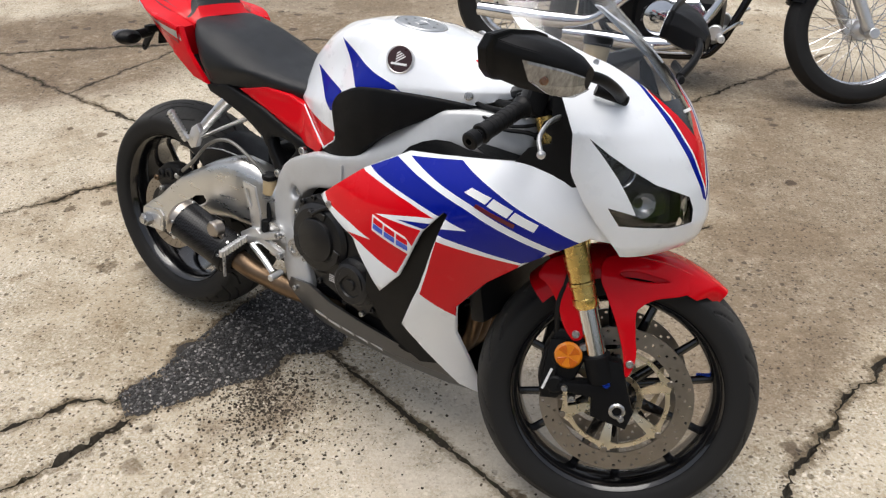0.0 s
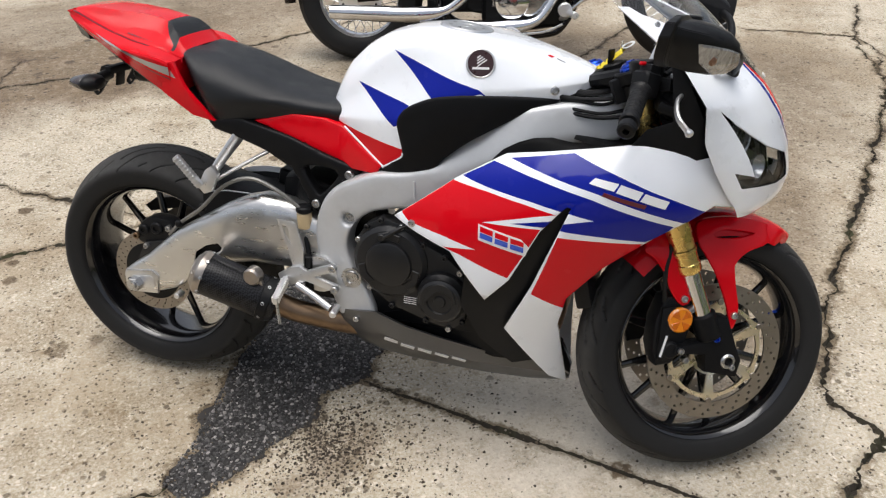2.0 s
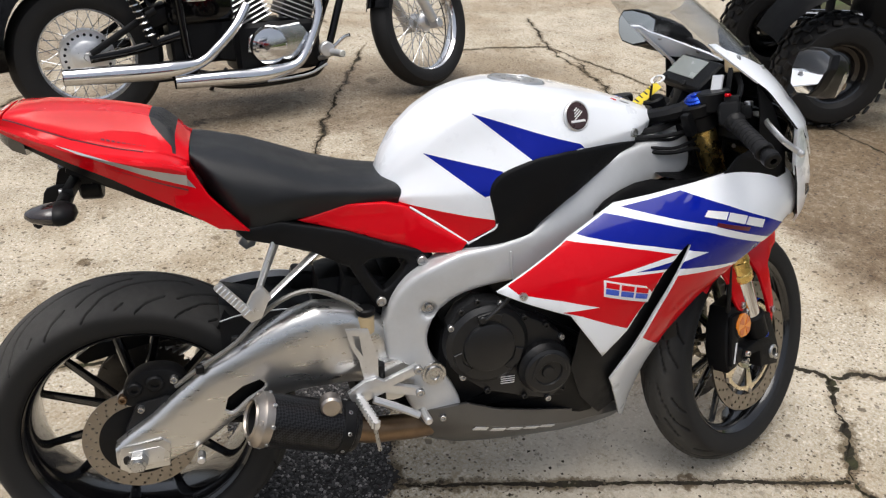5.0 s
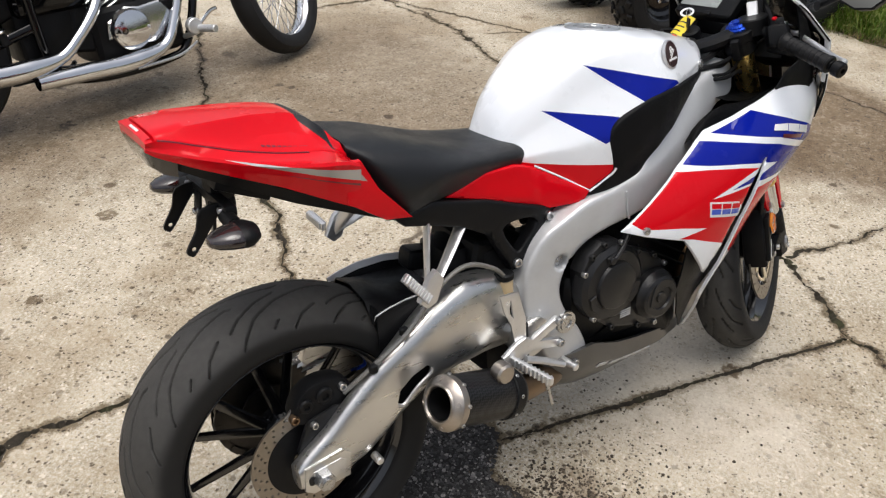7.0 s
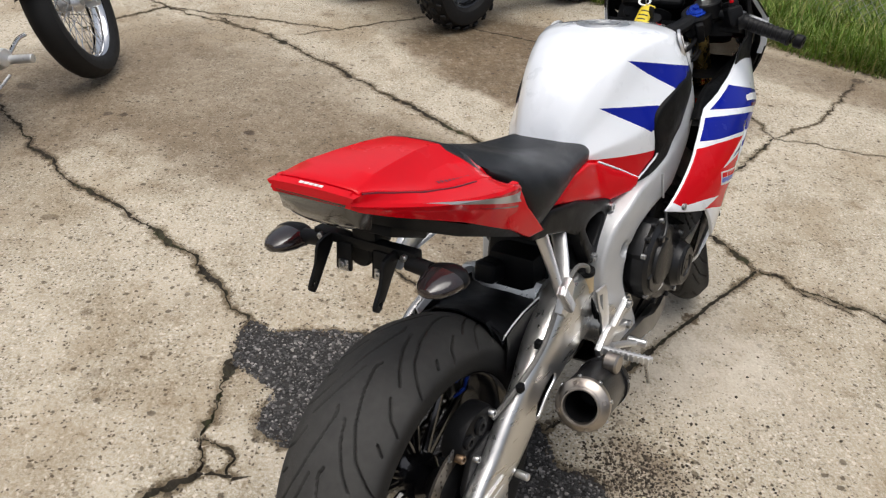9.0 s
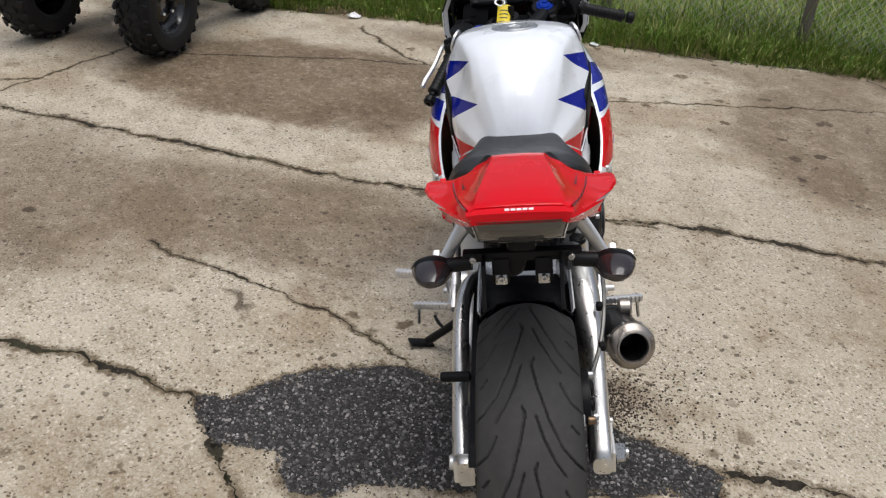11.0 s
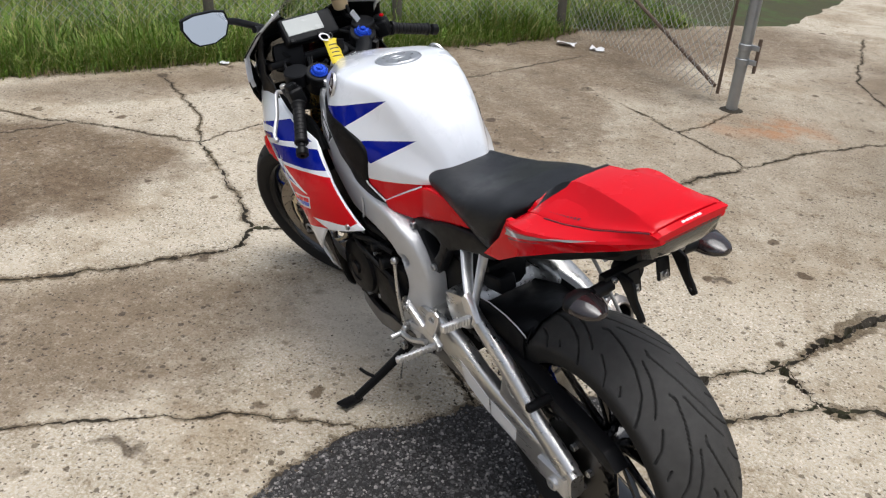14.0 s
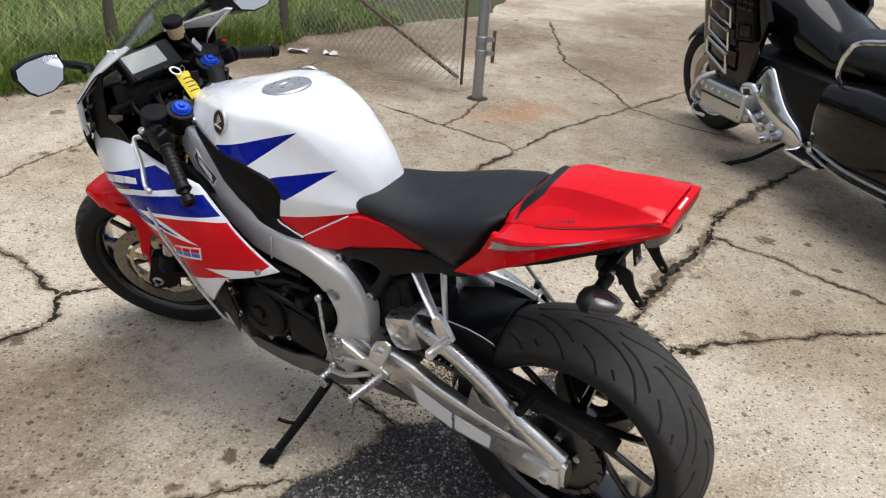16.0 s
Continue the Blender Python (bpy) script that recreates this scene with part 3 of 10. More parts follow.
OIL_DROPS = [(0.44, 2.34, 0.075), (0.70, 3.96, 0.05), (-1.9, 2.0, 0.06), (-0.9, 0.75, 0.05)]
CONCRETE = concrete_material()
SOIL = shader("crack_dirt", (0.040, 0.033, 0.023), 0.95, vary=0.8, scale=110, bump=1.0, bump_scale=150, dirt=(0.075, 0.085, 0.03), dirt_amount=0.8, dirt_scale=5)
PATCH = shader("old_asphalt_fill", (0.028, 0.026, 0.0245), 0.85, vary=0.6, scale=150, bump=0.9, bump_scale=160, dirt=(0.07, 0.065, 0.06), dirt_amount=0.5, dirt_scale=8)


def stone_material(name, ramp_stops, rough):
    """Stones whose tone differs from one to the next."""
    m = shader(name, (0.1, 0.1, 0.1), rough)
    nt = m.node_tree
    geo, r = nt.nodes.new("ShaderNodeNewGeometry"), nt.nodes.new("ShaderNodeValToRGB")
    r.color_ramp.elements[0].color, r.color_ramp.elements[1].color = (*ramp_stops[0][1], 1), (*ramp_stops[-1][1], 1)
    for k, c in ramp_stops[1:-1]:
        r.color_ramp.elements.new(k).color = (*c, 1)
    nt.links.new(geo.outputs["Random Per Island"], r.inputs[0])
    nt.links.new(r.outputs[0], nt.nodes["Principled BSDF"].inputs["Base Color"])
    return m


STONE = stone_material("loose_stone", [(0, (0.017, 0.016, 0.016)), (0.55, (0.048, 0.045, 0.044)), (0.85, (0.11, 0.104, 0.10)), (0.95, (0.17, 0.16, 0.155)), (1, (0.36, 0.34, 0.32))], 0.55)
PALE_STONE = shader("pale_stone_chip", (0.30, 0.28, 0.26), 0.75, vary=0.3, scale=70)
GRIT = stone_material("asphalt_crumbs", [(0, (0.022, 0.016, 0.011)), (0.5, (0.055, 0.042, 0.029)), (0.85, (0.12, 0.092, 0.062)), (1, (0.26, 0.22, 0.17))], 0.85)
EARTH = shader("grass_verge_soil", (0.05, 0.05, 0.02), 0.95, vary=0.5, scale=8, bump=0.9, bump_scale=40, dirt=(0.05, 0.11, 0.02), dirt_amount=0.9, dirt_scale=3)

PATCH_OUTLINE = [(0.09, 2.60), (0.04, 2.50), (0.06, 2.36), (0.0, 2.18), (-0.07, 2.04), (-0.19, 1.96), (-0.28, 1.87), (-0.34, 1.80), (-0.45, 1.79), (-0.50, 1.70),
                 (-0.62, 1.65), (-0.73, 1.585), (-0.83, 1.545), (-0.87, 1.63), (-0.78, 1.75), (-0.69, 1.92), (-0.60, 2.06), (-0.50, 2.22), (-0.40, 2.36), (-0.40, 2.45), (-0.34, 2.52),
                 (-0.20, 2.50), (-0.10, 2.62)]
CRACKS = []


def crack(width, *way, bend=1.0):
    """A crack or joint of that width along its way over the slab; a sawn joint bends little."""
    CRACKS.append((width, list(way), bend))


crack(0.020, (-0.33, 1.80), (-0.13, 1.58), (0.09, 1.34), (0.44, 0.95), bend=0.2)
crack(0.03, (2.88, 3.22), (2.53, 2.81), (2.13, 2.46), (1.46, 1.91), (1.24, 1.74), (1.05, 1.58), (0.90, 1.41), (0.79, 1.27), (0.83, 1.13), (0.62, 1.02), (0.44, 0.95), (0.33, 0.83), (0.11, 0.54), (-0.17, 0.31), (-0.62, -0.05), (-0.97, -0.47))
crack(0.012, (0.44, 0.95), (0.20, 0.72))
crack(0.018, (0.83, 1.13), (0.96, 0.98), (1.22, 0.73), (1.55, 0.45), (1.98, 0.47), (2.25, 0.50), (2.44, 0.56), (3.05, 0.52))
crack(0.012, (1.55, 0.45), (1.76, 0.13), (2.33, -0.32))
crack(0.01, (1.55, 0.45), (1.34, -0.17), (0.95, -0.89), (0.60, -1.53), (0.2, -2.2))
crack(0.01, (2.25, 0.50), (2.52, 0.91), (2.91, 1.71), (3.16, 1.93), (2.66, 2.70))
crack(0.022, (-0.86, 1.62), (-1.0, 1.60), (-1.13, 1.50), (-1.27, 1.39), (-1.73, 1.30), (-2.10, 1.26), (-3.2, 1.2))
crack(0.03, (-0.81, 1.54), (-0.98, 1.35), (-1.18, 1.22), (-1.41, 0.87), (-1.73, 0.50), (-1.82, 0.28), (-2.53, -0.39), (-3.3, -0.9))
crack(0.016, (-1.73, 0.50), (-1.89, 0.65), (-2.22, 1.05))
crack(0.014, (-1.18, 1.22), (-1.27, 1.39))
crack(0.02, (2.08, 4.26), (1.66, 3.96), (1.26, 3.68), (1.07, 3.53), (0.90, 3.39), (0.71, 3.14), (0.44, 2.86), (0.26, 2.72), (0.07, 2.60))
crack(0.026, (0.07, 2.60), (-0.08, 2.62), (-0.37, 2.65), (-0.48, 2.63), (-0.61, 2.78), (-0.78, 2.90), (-1.30, 2.84), (-1.64, 2.61), (-2.4, 2.3))
crack(0.012, (-0.37, 2.65), (-0.42, 2.57), (-0.50, 2.55), (-0.48, 2.63))
crack(0.02, (-0.78, 2.90), (-1.40, 3.45), (-1.80, 3.76), (-2.37, 4.21), (-3.0, 4.6))
crack(0.01, (-1.83, 3.80), (-1.48, 4.42), (-1.35, 4.9))
crack(0.024, (-3.4, 4.3), (-2.45, 4.39), (-1.61, 4.51), (-0.4, 4.6), (0.5, 4.9))
crack(0.01, (0.95, 2.48), (0.76, 2.39), (0.48, 2.22), (0.24, 2.10), (-0.04, 2.02))
crack(0.022, (3.49, 4.00), (3.02, 3.52), (2.82, 3.23), (2.70, 2.98), (2.53, 2.81))
crack(0.018, (2.55, 3.85), (2.72, 3.75), (3.02, 3.52), (2.77, 2.49))
crack(0.014, (-0.35, -1.15), (-0.70, -0.82), (-0.97, -0.57), (-0.97, -0.47), (-1.36, -0.96), (-1.87, -1.40), (-2.46, -1.92), (-3.2, -2.4))
crack(0.01, (-1.87, -1.40), (-2.1, -1.1), (-2.35, -0.9))
crack(0.012, (-1.83, -4.08), (-1.67, -2.56), (-1.85, -1.82), (-1.87, -1.40))
crack(0.01, (-0.88, -1.40), (-0.75, -1.05), (-0.62, -0.9))
crack(0.008, (-0.25, 1.69), (-0.33, 1.80))
crack(0.085, (-1.22, 1.14), (-1.32, 0.99), (-1.41, 0.87), (-1.55, 0.72), (-1.70, 0.53))
crack(0.10, (-1.14, 1.20), (-1.20, 1.30), (-1.27, 1.38), (-1.36, 1.41))
crack(0.05, (-1.70, 0.53), (-1.80, 0.34), (-1.90, 0.22))

VERGE = [(7.6, 5.2), (3.75, 0.95), (3.1, 0.12), (2.6, -0.42), (2.05, -0.98), (1.45, -1.58), (0.95, -2.12), (0.55, -2.62), (0.38, -3.0), (-0.4, -3.65), (-1.2, -4.2), (-1.7, -5.6), (-2.4, -9.0)]


def rough_line(pts, seg=0.03, amp=0.010):
    """A line broken into short, uneven steps."""
    out = []
    for (ax, ay), (bx, by) in zip(pts, pts[1:]):
        l = math.hypot(bx - ax, by - ay)
        n = max(1, int(l / seg))
        for k in range(n):
            t = k / n
            x, y = ax + (bx - ax) * t, ay + (by - ay) * t
            w = amp * min(1.0, 4 * min(t, 1 - t) + 0.3)
            o = noise.noise((x * 9, y * 9, 3.1)) * 1.6 + noise.noise((x * 31, y * 31, 7.7)) * 0.9 + noise.noise((x * 85, y * 85, 1.7)) * 0.5
            out.append((x - (by - ay) / l * o * w, y + (bx - ax) / l * o * w))
    return out + [tuple(pts[-1])]


def crack_band(width, pts, bend):
    line = rough_line(pts, 0.009, 0.016 * bend)
    left, right, rim_l, rim_r, n = [], [], [], [], len(line)
    for i, (x, y) in enumerate(line):
        ax, ay = line[max(0, i - 1)]
        bx, by = line[min(n - 1, i + 1)]
        l = math.hypot(bx - ax, by - ay) or 1
        nx, ny = -(by - ay) / l, (bx - ax) / l
        w = width * 0.5 * (0.24 + 0.45 * (1 - bend) + 0.7 * noise.noise((x * 23, y * 23, 1.0)) * (0.4 + 0.6 * bend) + 1.1 * max(0, noise.noise((x * 5, y * 5, 5.0))))
        w = max(0.0016, w + width * 0.22 * noise.noise((x * 90, y * 90, 2.0))) * (0.5 if i in (0, n - 1) else 1)
        left.append((x + nx * w, y + ny * w))
        far = 0.014 + width * 0.9 + 0.018 * max(-0.6, noise.noise((x * 7, y * 7, 4.0)))
        rim_l.append((x + nx * (w + far), y + ny * (w + far)))
        rim_r.append((x - nx * (w + far), y - ny * (w + far)))
        v = max(0.0014, w * (0.9 + 0.8 * noise.noise((x * 60, y * 60, 8.0))))
        right.append((x - nx * v, y - ny * v))
    return left, line, right, rim_l[::3] + rim_r[::3]


def build_ground():
    """One sheet of slab, with the cracks and the patch let into it, that runs on to the horizon."""
    pts, edges, faces, deep, soiled = [], [], [], {}, {}
    R = 400.0
    for k in range(24):
        a = 2 * math.pi * k / 24
        pts.append((R * math.cos(a), R * math.sin(a)))
    for x in np.arange(-6, 8.01, 0.5):
        for y in np.arange(-6, 8.01, 0.5):
            pts.append((float(x) + 0.011, float(y) + 0.007))
    face_kind = []
    outline = rough_line(PATCH_OUTLINE + PATCH_OUTLINE[:1], 0.01, 0.022)[:-1]
    i0 = len(pts)
    pts += outline
    faces.append(list(range(i0, i0 + len(outline))))
    face_kind.append("patch")
    for k in range(len(outline)):
        soiled[i0 + k] = 1.0
        (ax, ay), (bx, by) = outline[k - 1], outline[(k + 1) % len(outline)]
        l = math.hypot(bx - ax, by - ay) or 1
        for sgn in (1, -1):
            q = (outline[k][0] + sgn * (by - ay) / l * 0.05, outline[k][1] - sgn * (bx - ax) / l * 0.05)
            if k % 3 == 0 and not inside(q, outline):
                pts.append(q)
    for width, way, bend in CRACKS:
        left, mid, right, rim = crack_band(width * (1.3 if bend == 1.0 else 1.0), way, bend)
        i0, n = len(pts), len(left)
        pts += left + mid + right + rim
        for k in range(3 * n):
            soiled[i0 + k] = 1.0
        for k in range(1, n - 1):
            deep[i0 + n + k] = 0.006 + 0.4 * width
        for k in range(n - 1):
            edges += [(i0 + k, i0 + k + 1), (i0 + 2 * n + k, i0 + 2 * n + k + 1)]
    verge = rough_line(VERGE, 0.12, 0.05)
    verge += [(-8, -60), (0, -330), (260, -200), (300, 60)]
    i0 = len(pts)
    pts += verge
    faces.append(list(range(i0, i0 + len(verge))))
    face_kind.append("verge")
    for f in faces:
        area = sum(pts[a][0] * pts[b][1] - pts[b][0] * pts[a][1] for a, b in zip(f, f[1:] + f[:1]))
        if area < 0:
            f.reverse()
    co, _, tris, vmap, _, fmap = geometry.delaunay_2d_cdt([Vector(p) for p in pts], edges, faces, 0, 1e-4, True)
    z, dirt = [], []
    for c, src in zip(co, vmap):
        d = max([deep[s] for s in src if s in deep] or [0.0])
        z.append(-d)
        dirt.append(max([soiled[s] for s in src if s in soiled] or [0.0]) if src else 0.6)
    mats, order = [], {"patch": 2, "verge": 3}
    for tri, src in zip(tris, fmap):
        kinds = [order[face_kind[s]] for s in src]
        mats.append(max(kinds) if kinds else (1 if min(z[i] for i in tri) < 0 else 0))
    me = bpy.data.meshes.new("ground")
    used = [i for i, f in enumerate(tris)]
    me.from_pydata([(c.x, c.y, h) for c, h in zip(co, z)], [], [tuple(tris[i]) for i in used])
    for f, i in zip(me.polygons, used):
        f.material_index = mats[i]
        if f.normal.z < 0:
            f.flip()
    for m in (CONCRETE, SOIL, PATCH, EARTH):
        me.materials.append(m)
    me.attributes.new("crack_soil", "FLOAT", "POINT").data.foreach_set("value", dirt)
    return tagged(new("ground", me), "cracked beige concrete slabs with a black asphalt patch", "ground", kind="structure")


build_ground()


def stone_shapes(count, seed, tall=0.6):
    rng = random.Random(seed)
    shapes = []
    for _ in range(count):
        bm = B()
        bmesh.ops.create_icosphere(bm, subdivisions=1, radius=0.5)
        for v in bm.verts:
            v.co *= rng.uniform(0.7, 1.15)
            v.co.z *= tall
        shapes.append(([v.co.copy() for v in bm.verts], [[v.index for v in f.verts] for f in bm.faces]))
        bm.free()
    return shapes


def scatter_stones(name, label, spots, mats, seed):
    """Many small stones joined into one piece of ground cover."""
    rng = random.Random(seed)
    shapes = stone_shapes(6, seed)
    co, fs, mi = [], [], []
    for x, y, s in spots:
        vs, faces = shapes[rng.randrange(6)]
        m = Matrix.Translation((x, y, s * 0.12)) @ Euler((rng.uniform(-0.4, 0.4), rng.uniform(-0.4, 0.4), rng.uniform(0, 6.3))).to_matrix().to_4x4() @ Matrix.Scale(s, 4)
        o, k = len(co), (1 if rng.random() < 0.07 else 0)
        co += [m @ v for v in vs]
        fs += [[i + o for i in f] for f in faces]
        mi += [k] * len(faces)
    ob = grid_mesh(name, co, fs, mats)
    ob.data.polygons.foreach_set("material_index", mi)
    for f in ob.data.polygons:
        f.use_smooth = False
    return tagged(ob, label, "gravel", kind="stuff")


def patch_spots():
    rng = random.Random(4)
    out = []
    while len(out) < 14000:
        x, y = rng.uniform(-0.9, 0.12), rng.uniform(1.5, 2.65)
        if inside((x, y), PATCH_OUTLINE):
            out.append((x, y, rng.choice((0.004, 0.005, 0.006, 0.007, 0.009, 0.011)) * rng.uniform(0.8, 1.2)))
    return out


def crumb_spots():
    rng = random.Random(5)
    out = []
    ring = rough_line(PATCH_OUTLINE + PATCH_OUTLINE[:1], 0.02, 0.02)
    for x, y in ring:
        for _ in range(7):
            r = abs(rng.gauss(0, 0.028))
            a = rng.uniform(0, 6.3)
            out.append((x + r * math.cos(a), y + r * math.sin(a), rng.uniform(0.003, 0.008)))
    while len(out) < 4600:
        k = rng.random()
        if k < 0.5:
            x, y = rng.gauss(-0.47, 0.06), rng.gauss(1.62, 0.07)
        elif k < 0.75:
            x, y = rng.gauss(-0.46, 0.16), rng.gauss(1.54, 0.10)
        else:
            x, y = rng.gauss(-0.45, 0.30), rng.gauss(1.45, 0.22)
        if not inside((x, y), PATCH_OUTLINE):
            out.append((x, y, 0.0025 + 0.008 * rng.random() ** 3))
    for width, way, bend in CRACKS:
        line = rough_line(way, 0.05, 0.014)
        for x, y in line:
            for _ in range(5):
                if rng.random() < (0.95 if width > 0.011 else 0.5):
                    out.append((x + rng.gauss(0, width * 0.7), y + rng.gauss(0, width * 0.7), rng.uniform(0.002, 0.008)))
    return out


scatter_stones("gravel", "loose black asphalt stones in the worn patch", patch_spots(), [STONE, PALE_STONE], 11)
scatter_stones("grit", "dark crumbs of asphalt scattered over the concrete", crumb_spots(), [GRIT, GRIT], 12)


# ---- sport motorcycle ----
BIKE_AT = pose(-0.7696, 2.1111, -0.0048, -9.3, 0, -37.0)
bike = thing("sport_motorcycle", BIKE_AT, "red, white and blue sport motorcycle leaning on its side stand", "motorcycle")
AXLE = 0.305
HEAD = Vector((1.485, 0, 0))
STEER_AXIS = Vector((-math.sin(radians(23.3)), 0, math.cos(radians(23.3))))
STEER = Matrix.Translation(HEAD) @ Matrix.Rotation(radians(28), 4, STEER_AXIS) @ Matrix.Translation(-HEAD)
SIDES = (1, -1)


def tyre_mesh(R, hw, shoulder, grooves, rows, cols, pitch, depth=0.0065, thick=0.0027):
    """A tyre round the y axis, its tread grooves pressed into the crown."""
    half = [(0.76 * hw, 0.221), (0.93 * hw, 0.232), (hw, 0.222 + 0.42 * (R - 0.222)), (0.965 * hw, 0.222 + 0.60 * (R - 0.222)), (shoulder * hw, R - 0.28 * (R - 0.222)), (0.42 * hw, R - 0.075 * (R - 0.222)), (0, R)]
    full = [(-y, 0, r) for y, r in half] + [(y, 0, r) for y, r in reversed(half[:-1])]
    line = smooth_line(full, 12)
    d = np.concatenate([[0], np.cumsum([(b - a).length for a, b in zip(line, line[1:])])])
    s = np.linspace(0, d[-1], cols)
    prof = np.array([[np.interp(q, d, [p.x for p in line]), np.interp(q, d, [p.z for p in line])] for q in s])
    lat = s - d[-1] / 2
    nrm = np.gradient(prof, axis=0)
    nrm = np.stack([-nrm[:, 1], nrm[:, 0]], 1)
    nrm /= np.linalg.norm(nrm, axis=1)[:, None]
    count = round(2 * math.pi * R / pitch)
    pitch = 2 * math.pi * R / count
    around = np.arange(rows) * (2 * math.pi * R / rows)
    S, W = np.meshgrid(around, lat, indexing="ij")
    best = np.full(S.shape, 9.0)
    for sgn, off in ((1, 0.0), (-1, 0.5)):
        for way in grooves:
            for (s0, w0), (s1, w1) in zip(way, way[1:]):
                for k in (-1, 0, 1):
                    u = (S % pitch) - (s0 + (off + k) * pitch)
                    v = W * sgn - w0
                    ex, ey = s1 - s0, w1 - w0
                    t = np.clip((u * ex + v * ey) / (ex * ex + ey * ey), 0, 1)
                    best = np.minimum(best, np.hypot(u - t * ex, v - t * ey))
    cutd = depth * np.clip(1.6 - best / (thick * 0.5) * 1.0, 0, 1)
    ang = around / R
    y = prof[None, :, 0] - cutd * nrm[None, :, 0]
    r = prof[None, :, 1] - cutd * np.abs(nrm[None, :, 1])
    co = np.stack([r * np.sin(ang)[:, None], y, r * np.cos(ang)[:, None]], -1).reshape(-1, 3)
    f = []
    for i in range(rows):
        j = (i + 1) % rows
        for k in range(cols - 1):
            f.append((i * cols + k, i * cols + k + 1, j * cols + k + 1, j * cols + k))
    return co, f


def wheel(name, at_m, R, hw, rim_w, grooves, rows, cols, pitch, label, spoke_out):
    """A cast wheel: rim, six forked spokes, hub; the tyre lies on it."""
    bm = B()
    Y = basis((0, 1, 0))
    w = rim_w / 2
    lathe(bm, [(0.210, -w * 0.72), (0.210, w * 0.72), (0.216, w * 0.9), (0.222, w * 0.92), (0.227, w), (0.222, w + 0.004), (0.217, w), (0.209, w * 0.8), (0.204, w * 0.5), (0.202, 0), (0.204, -w * 0.5), (0.209, -w * 0.8),
               (0.217, -w), (0.222, -w - 0.004), (0.227, -w), (0.222, -w * 0.92), (0.216, -w * 0.9)], Y, 72, closed=True)
    lathe(bm, [(0, -0.042), (0.03, -0.042), (0.045, -0.03), (0.048, 0), (0.045, 0.03), (0.03, 0.042), (0, 0.042)], Y, 32)
    spokes = []
    for k in range(6):
        for sgn in (-1, 1):
            a0, a1 = radians(60 * k + 5 * sgn), radians(60 * k + 13 * sgn)
            p0, p1 = Vector((0.04 * math.sin(a0), 0, 0.04 * math.cos(a0))), Vector((0.206 * math.sin(a1), spoke_out, 0.206 * math.cos(a1)))
            spokes.append([p0, p0.lerp(p1, 0.5), p1])
    ob = part(name, bm, GLOSS_BLACK, bike, label, m=at_m)
    for way in spokes:
        bm = B()
        tube(bm, way, 0.0125, 8, 2, squash=0.75, r_end=0.009)
        part("spoke", bm, GLOSS_BLACK, ob)
    co, f = tyre_mesh(R, hw, 0.78, grooves, rows, cols, pitch)
    tyre = grid_mesh("tyre", co, f, tyre_material("worn_tyre_rubber", R - (0.62 if hw > 0.08 else 0.40) * (R - 0.222), R - (0.20 if hw > 0.08 else 0.04) * (R - 0.222)), ob, "black road tyre with curved tread grooves", sharp=50)
    v = B()
    a = radians(70)
    cyl(v, (0.204 * math.sin(a), 0.01, 0.204 * math.cos(a)), (0.176 * math.sin(a), 0.02, 0.176 * math.cos(a)), 0.004, n=10, bevel=0.001)
    part("valve_cap", v, CAP_BLUE, ob, "blue valve cap")
    return ob


REAR_GROOVES = [[(-0.02, 0.006), (0.03, 0.016), (0.09, 0.034), (0.14, 0.058), (0.175, 0.090), (0.185, 0.104)], [(0.085, 0.012), (0.125, 0.024), (0.165, 0.044), (0.19, 0.062)], [(0.02, 0.060), (0.055, 0.080), (0.075, 0.103)],
                [(0.165, 0.012), (0.185, 0.006)], [(0.10, 0.078), (0.115, 0.092)]]
FRONT_GROOVES = [[(0.17, 0.008), (0.12, 0.018), (0.06, 0.035), (0.02, 0.058)], [(0.13, 0.040), (0.10, 0.052), (0.085, 0.064)], [(0.075, 0.012), (0.045, 0.02), (0.01, 0.03)]]
rear_wheel = wheel("rear_wheel", at(0, 0, AXLE), 0.311, 0.096, 0.152, [[(0.195 - s, w) for s, w in way] for way in REAR_GROOVES], 860, 130, 0.195, "gloss black cast wheel with forked spokes", 0.02)
FRONT_AXLE = Vector((1.385, 0, 0.300))
front_wheel = wheel("front_wheel", STEER @ at(*FRONT_AXLE), 0.300, 0.061, 0.095, FRONT_GROOVES, 420, 64, 0.19, "gloss black cast wheel with forked spokes", 0.012)


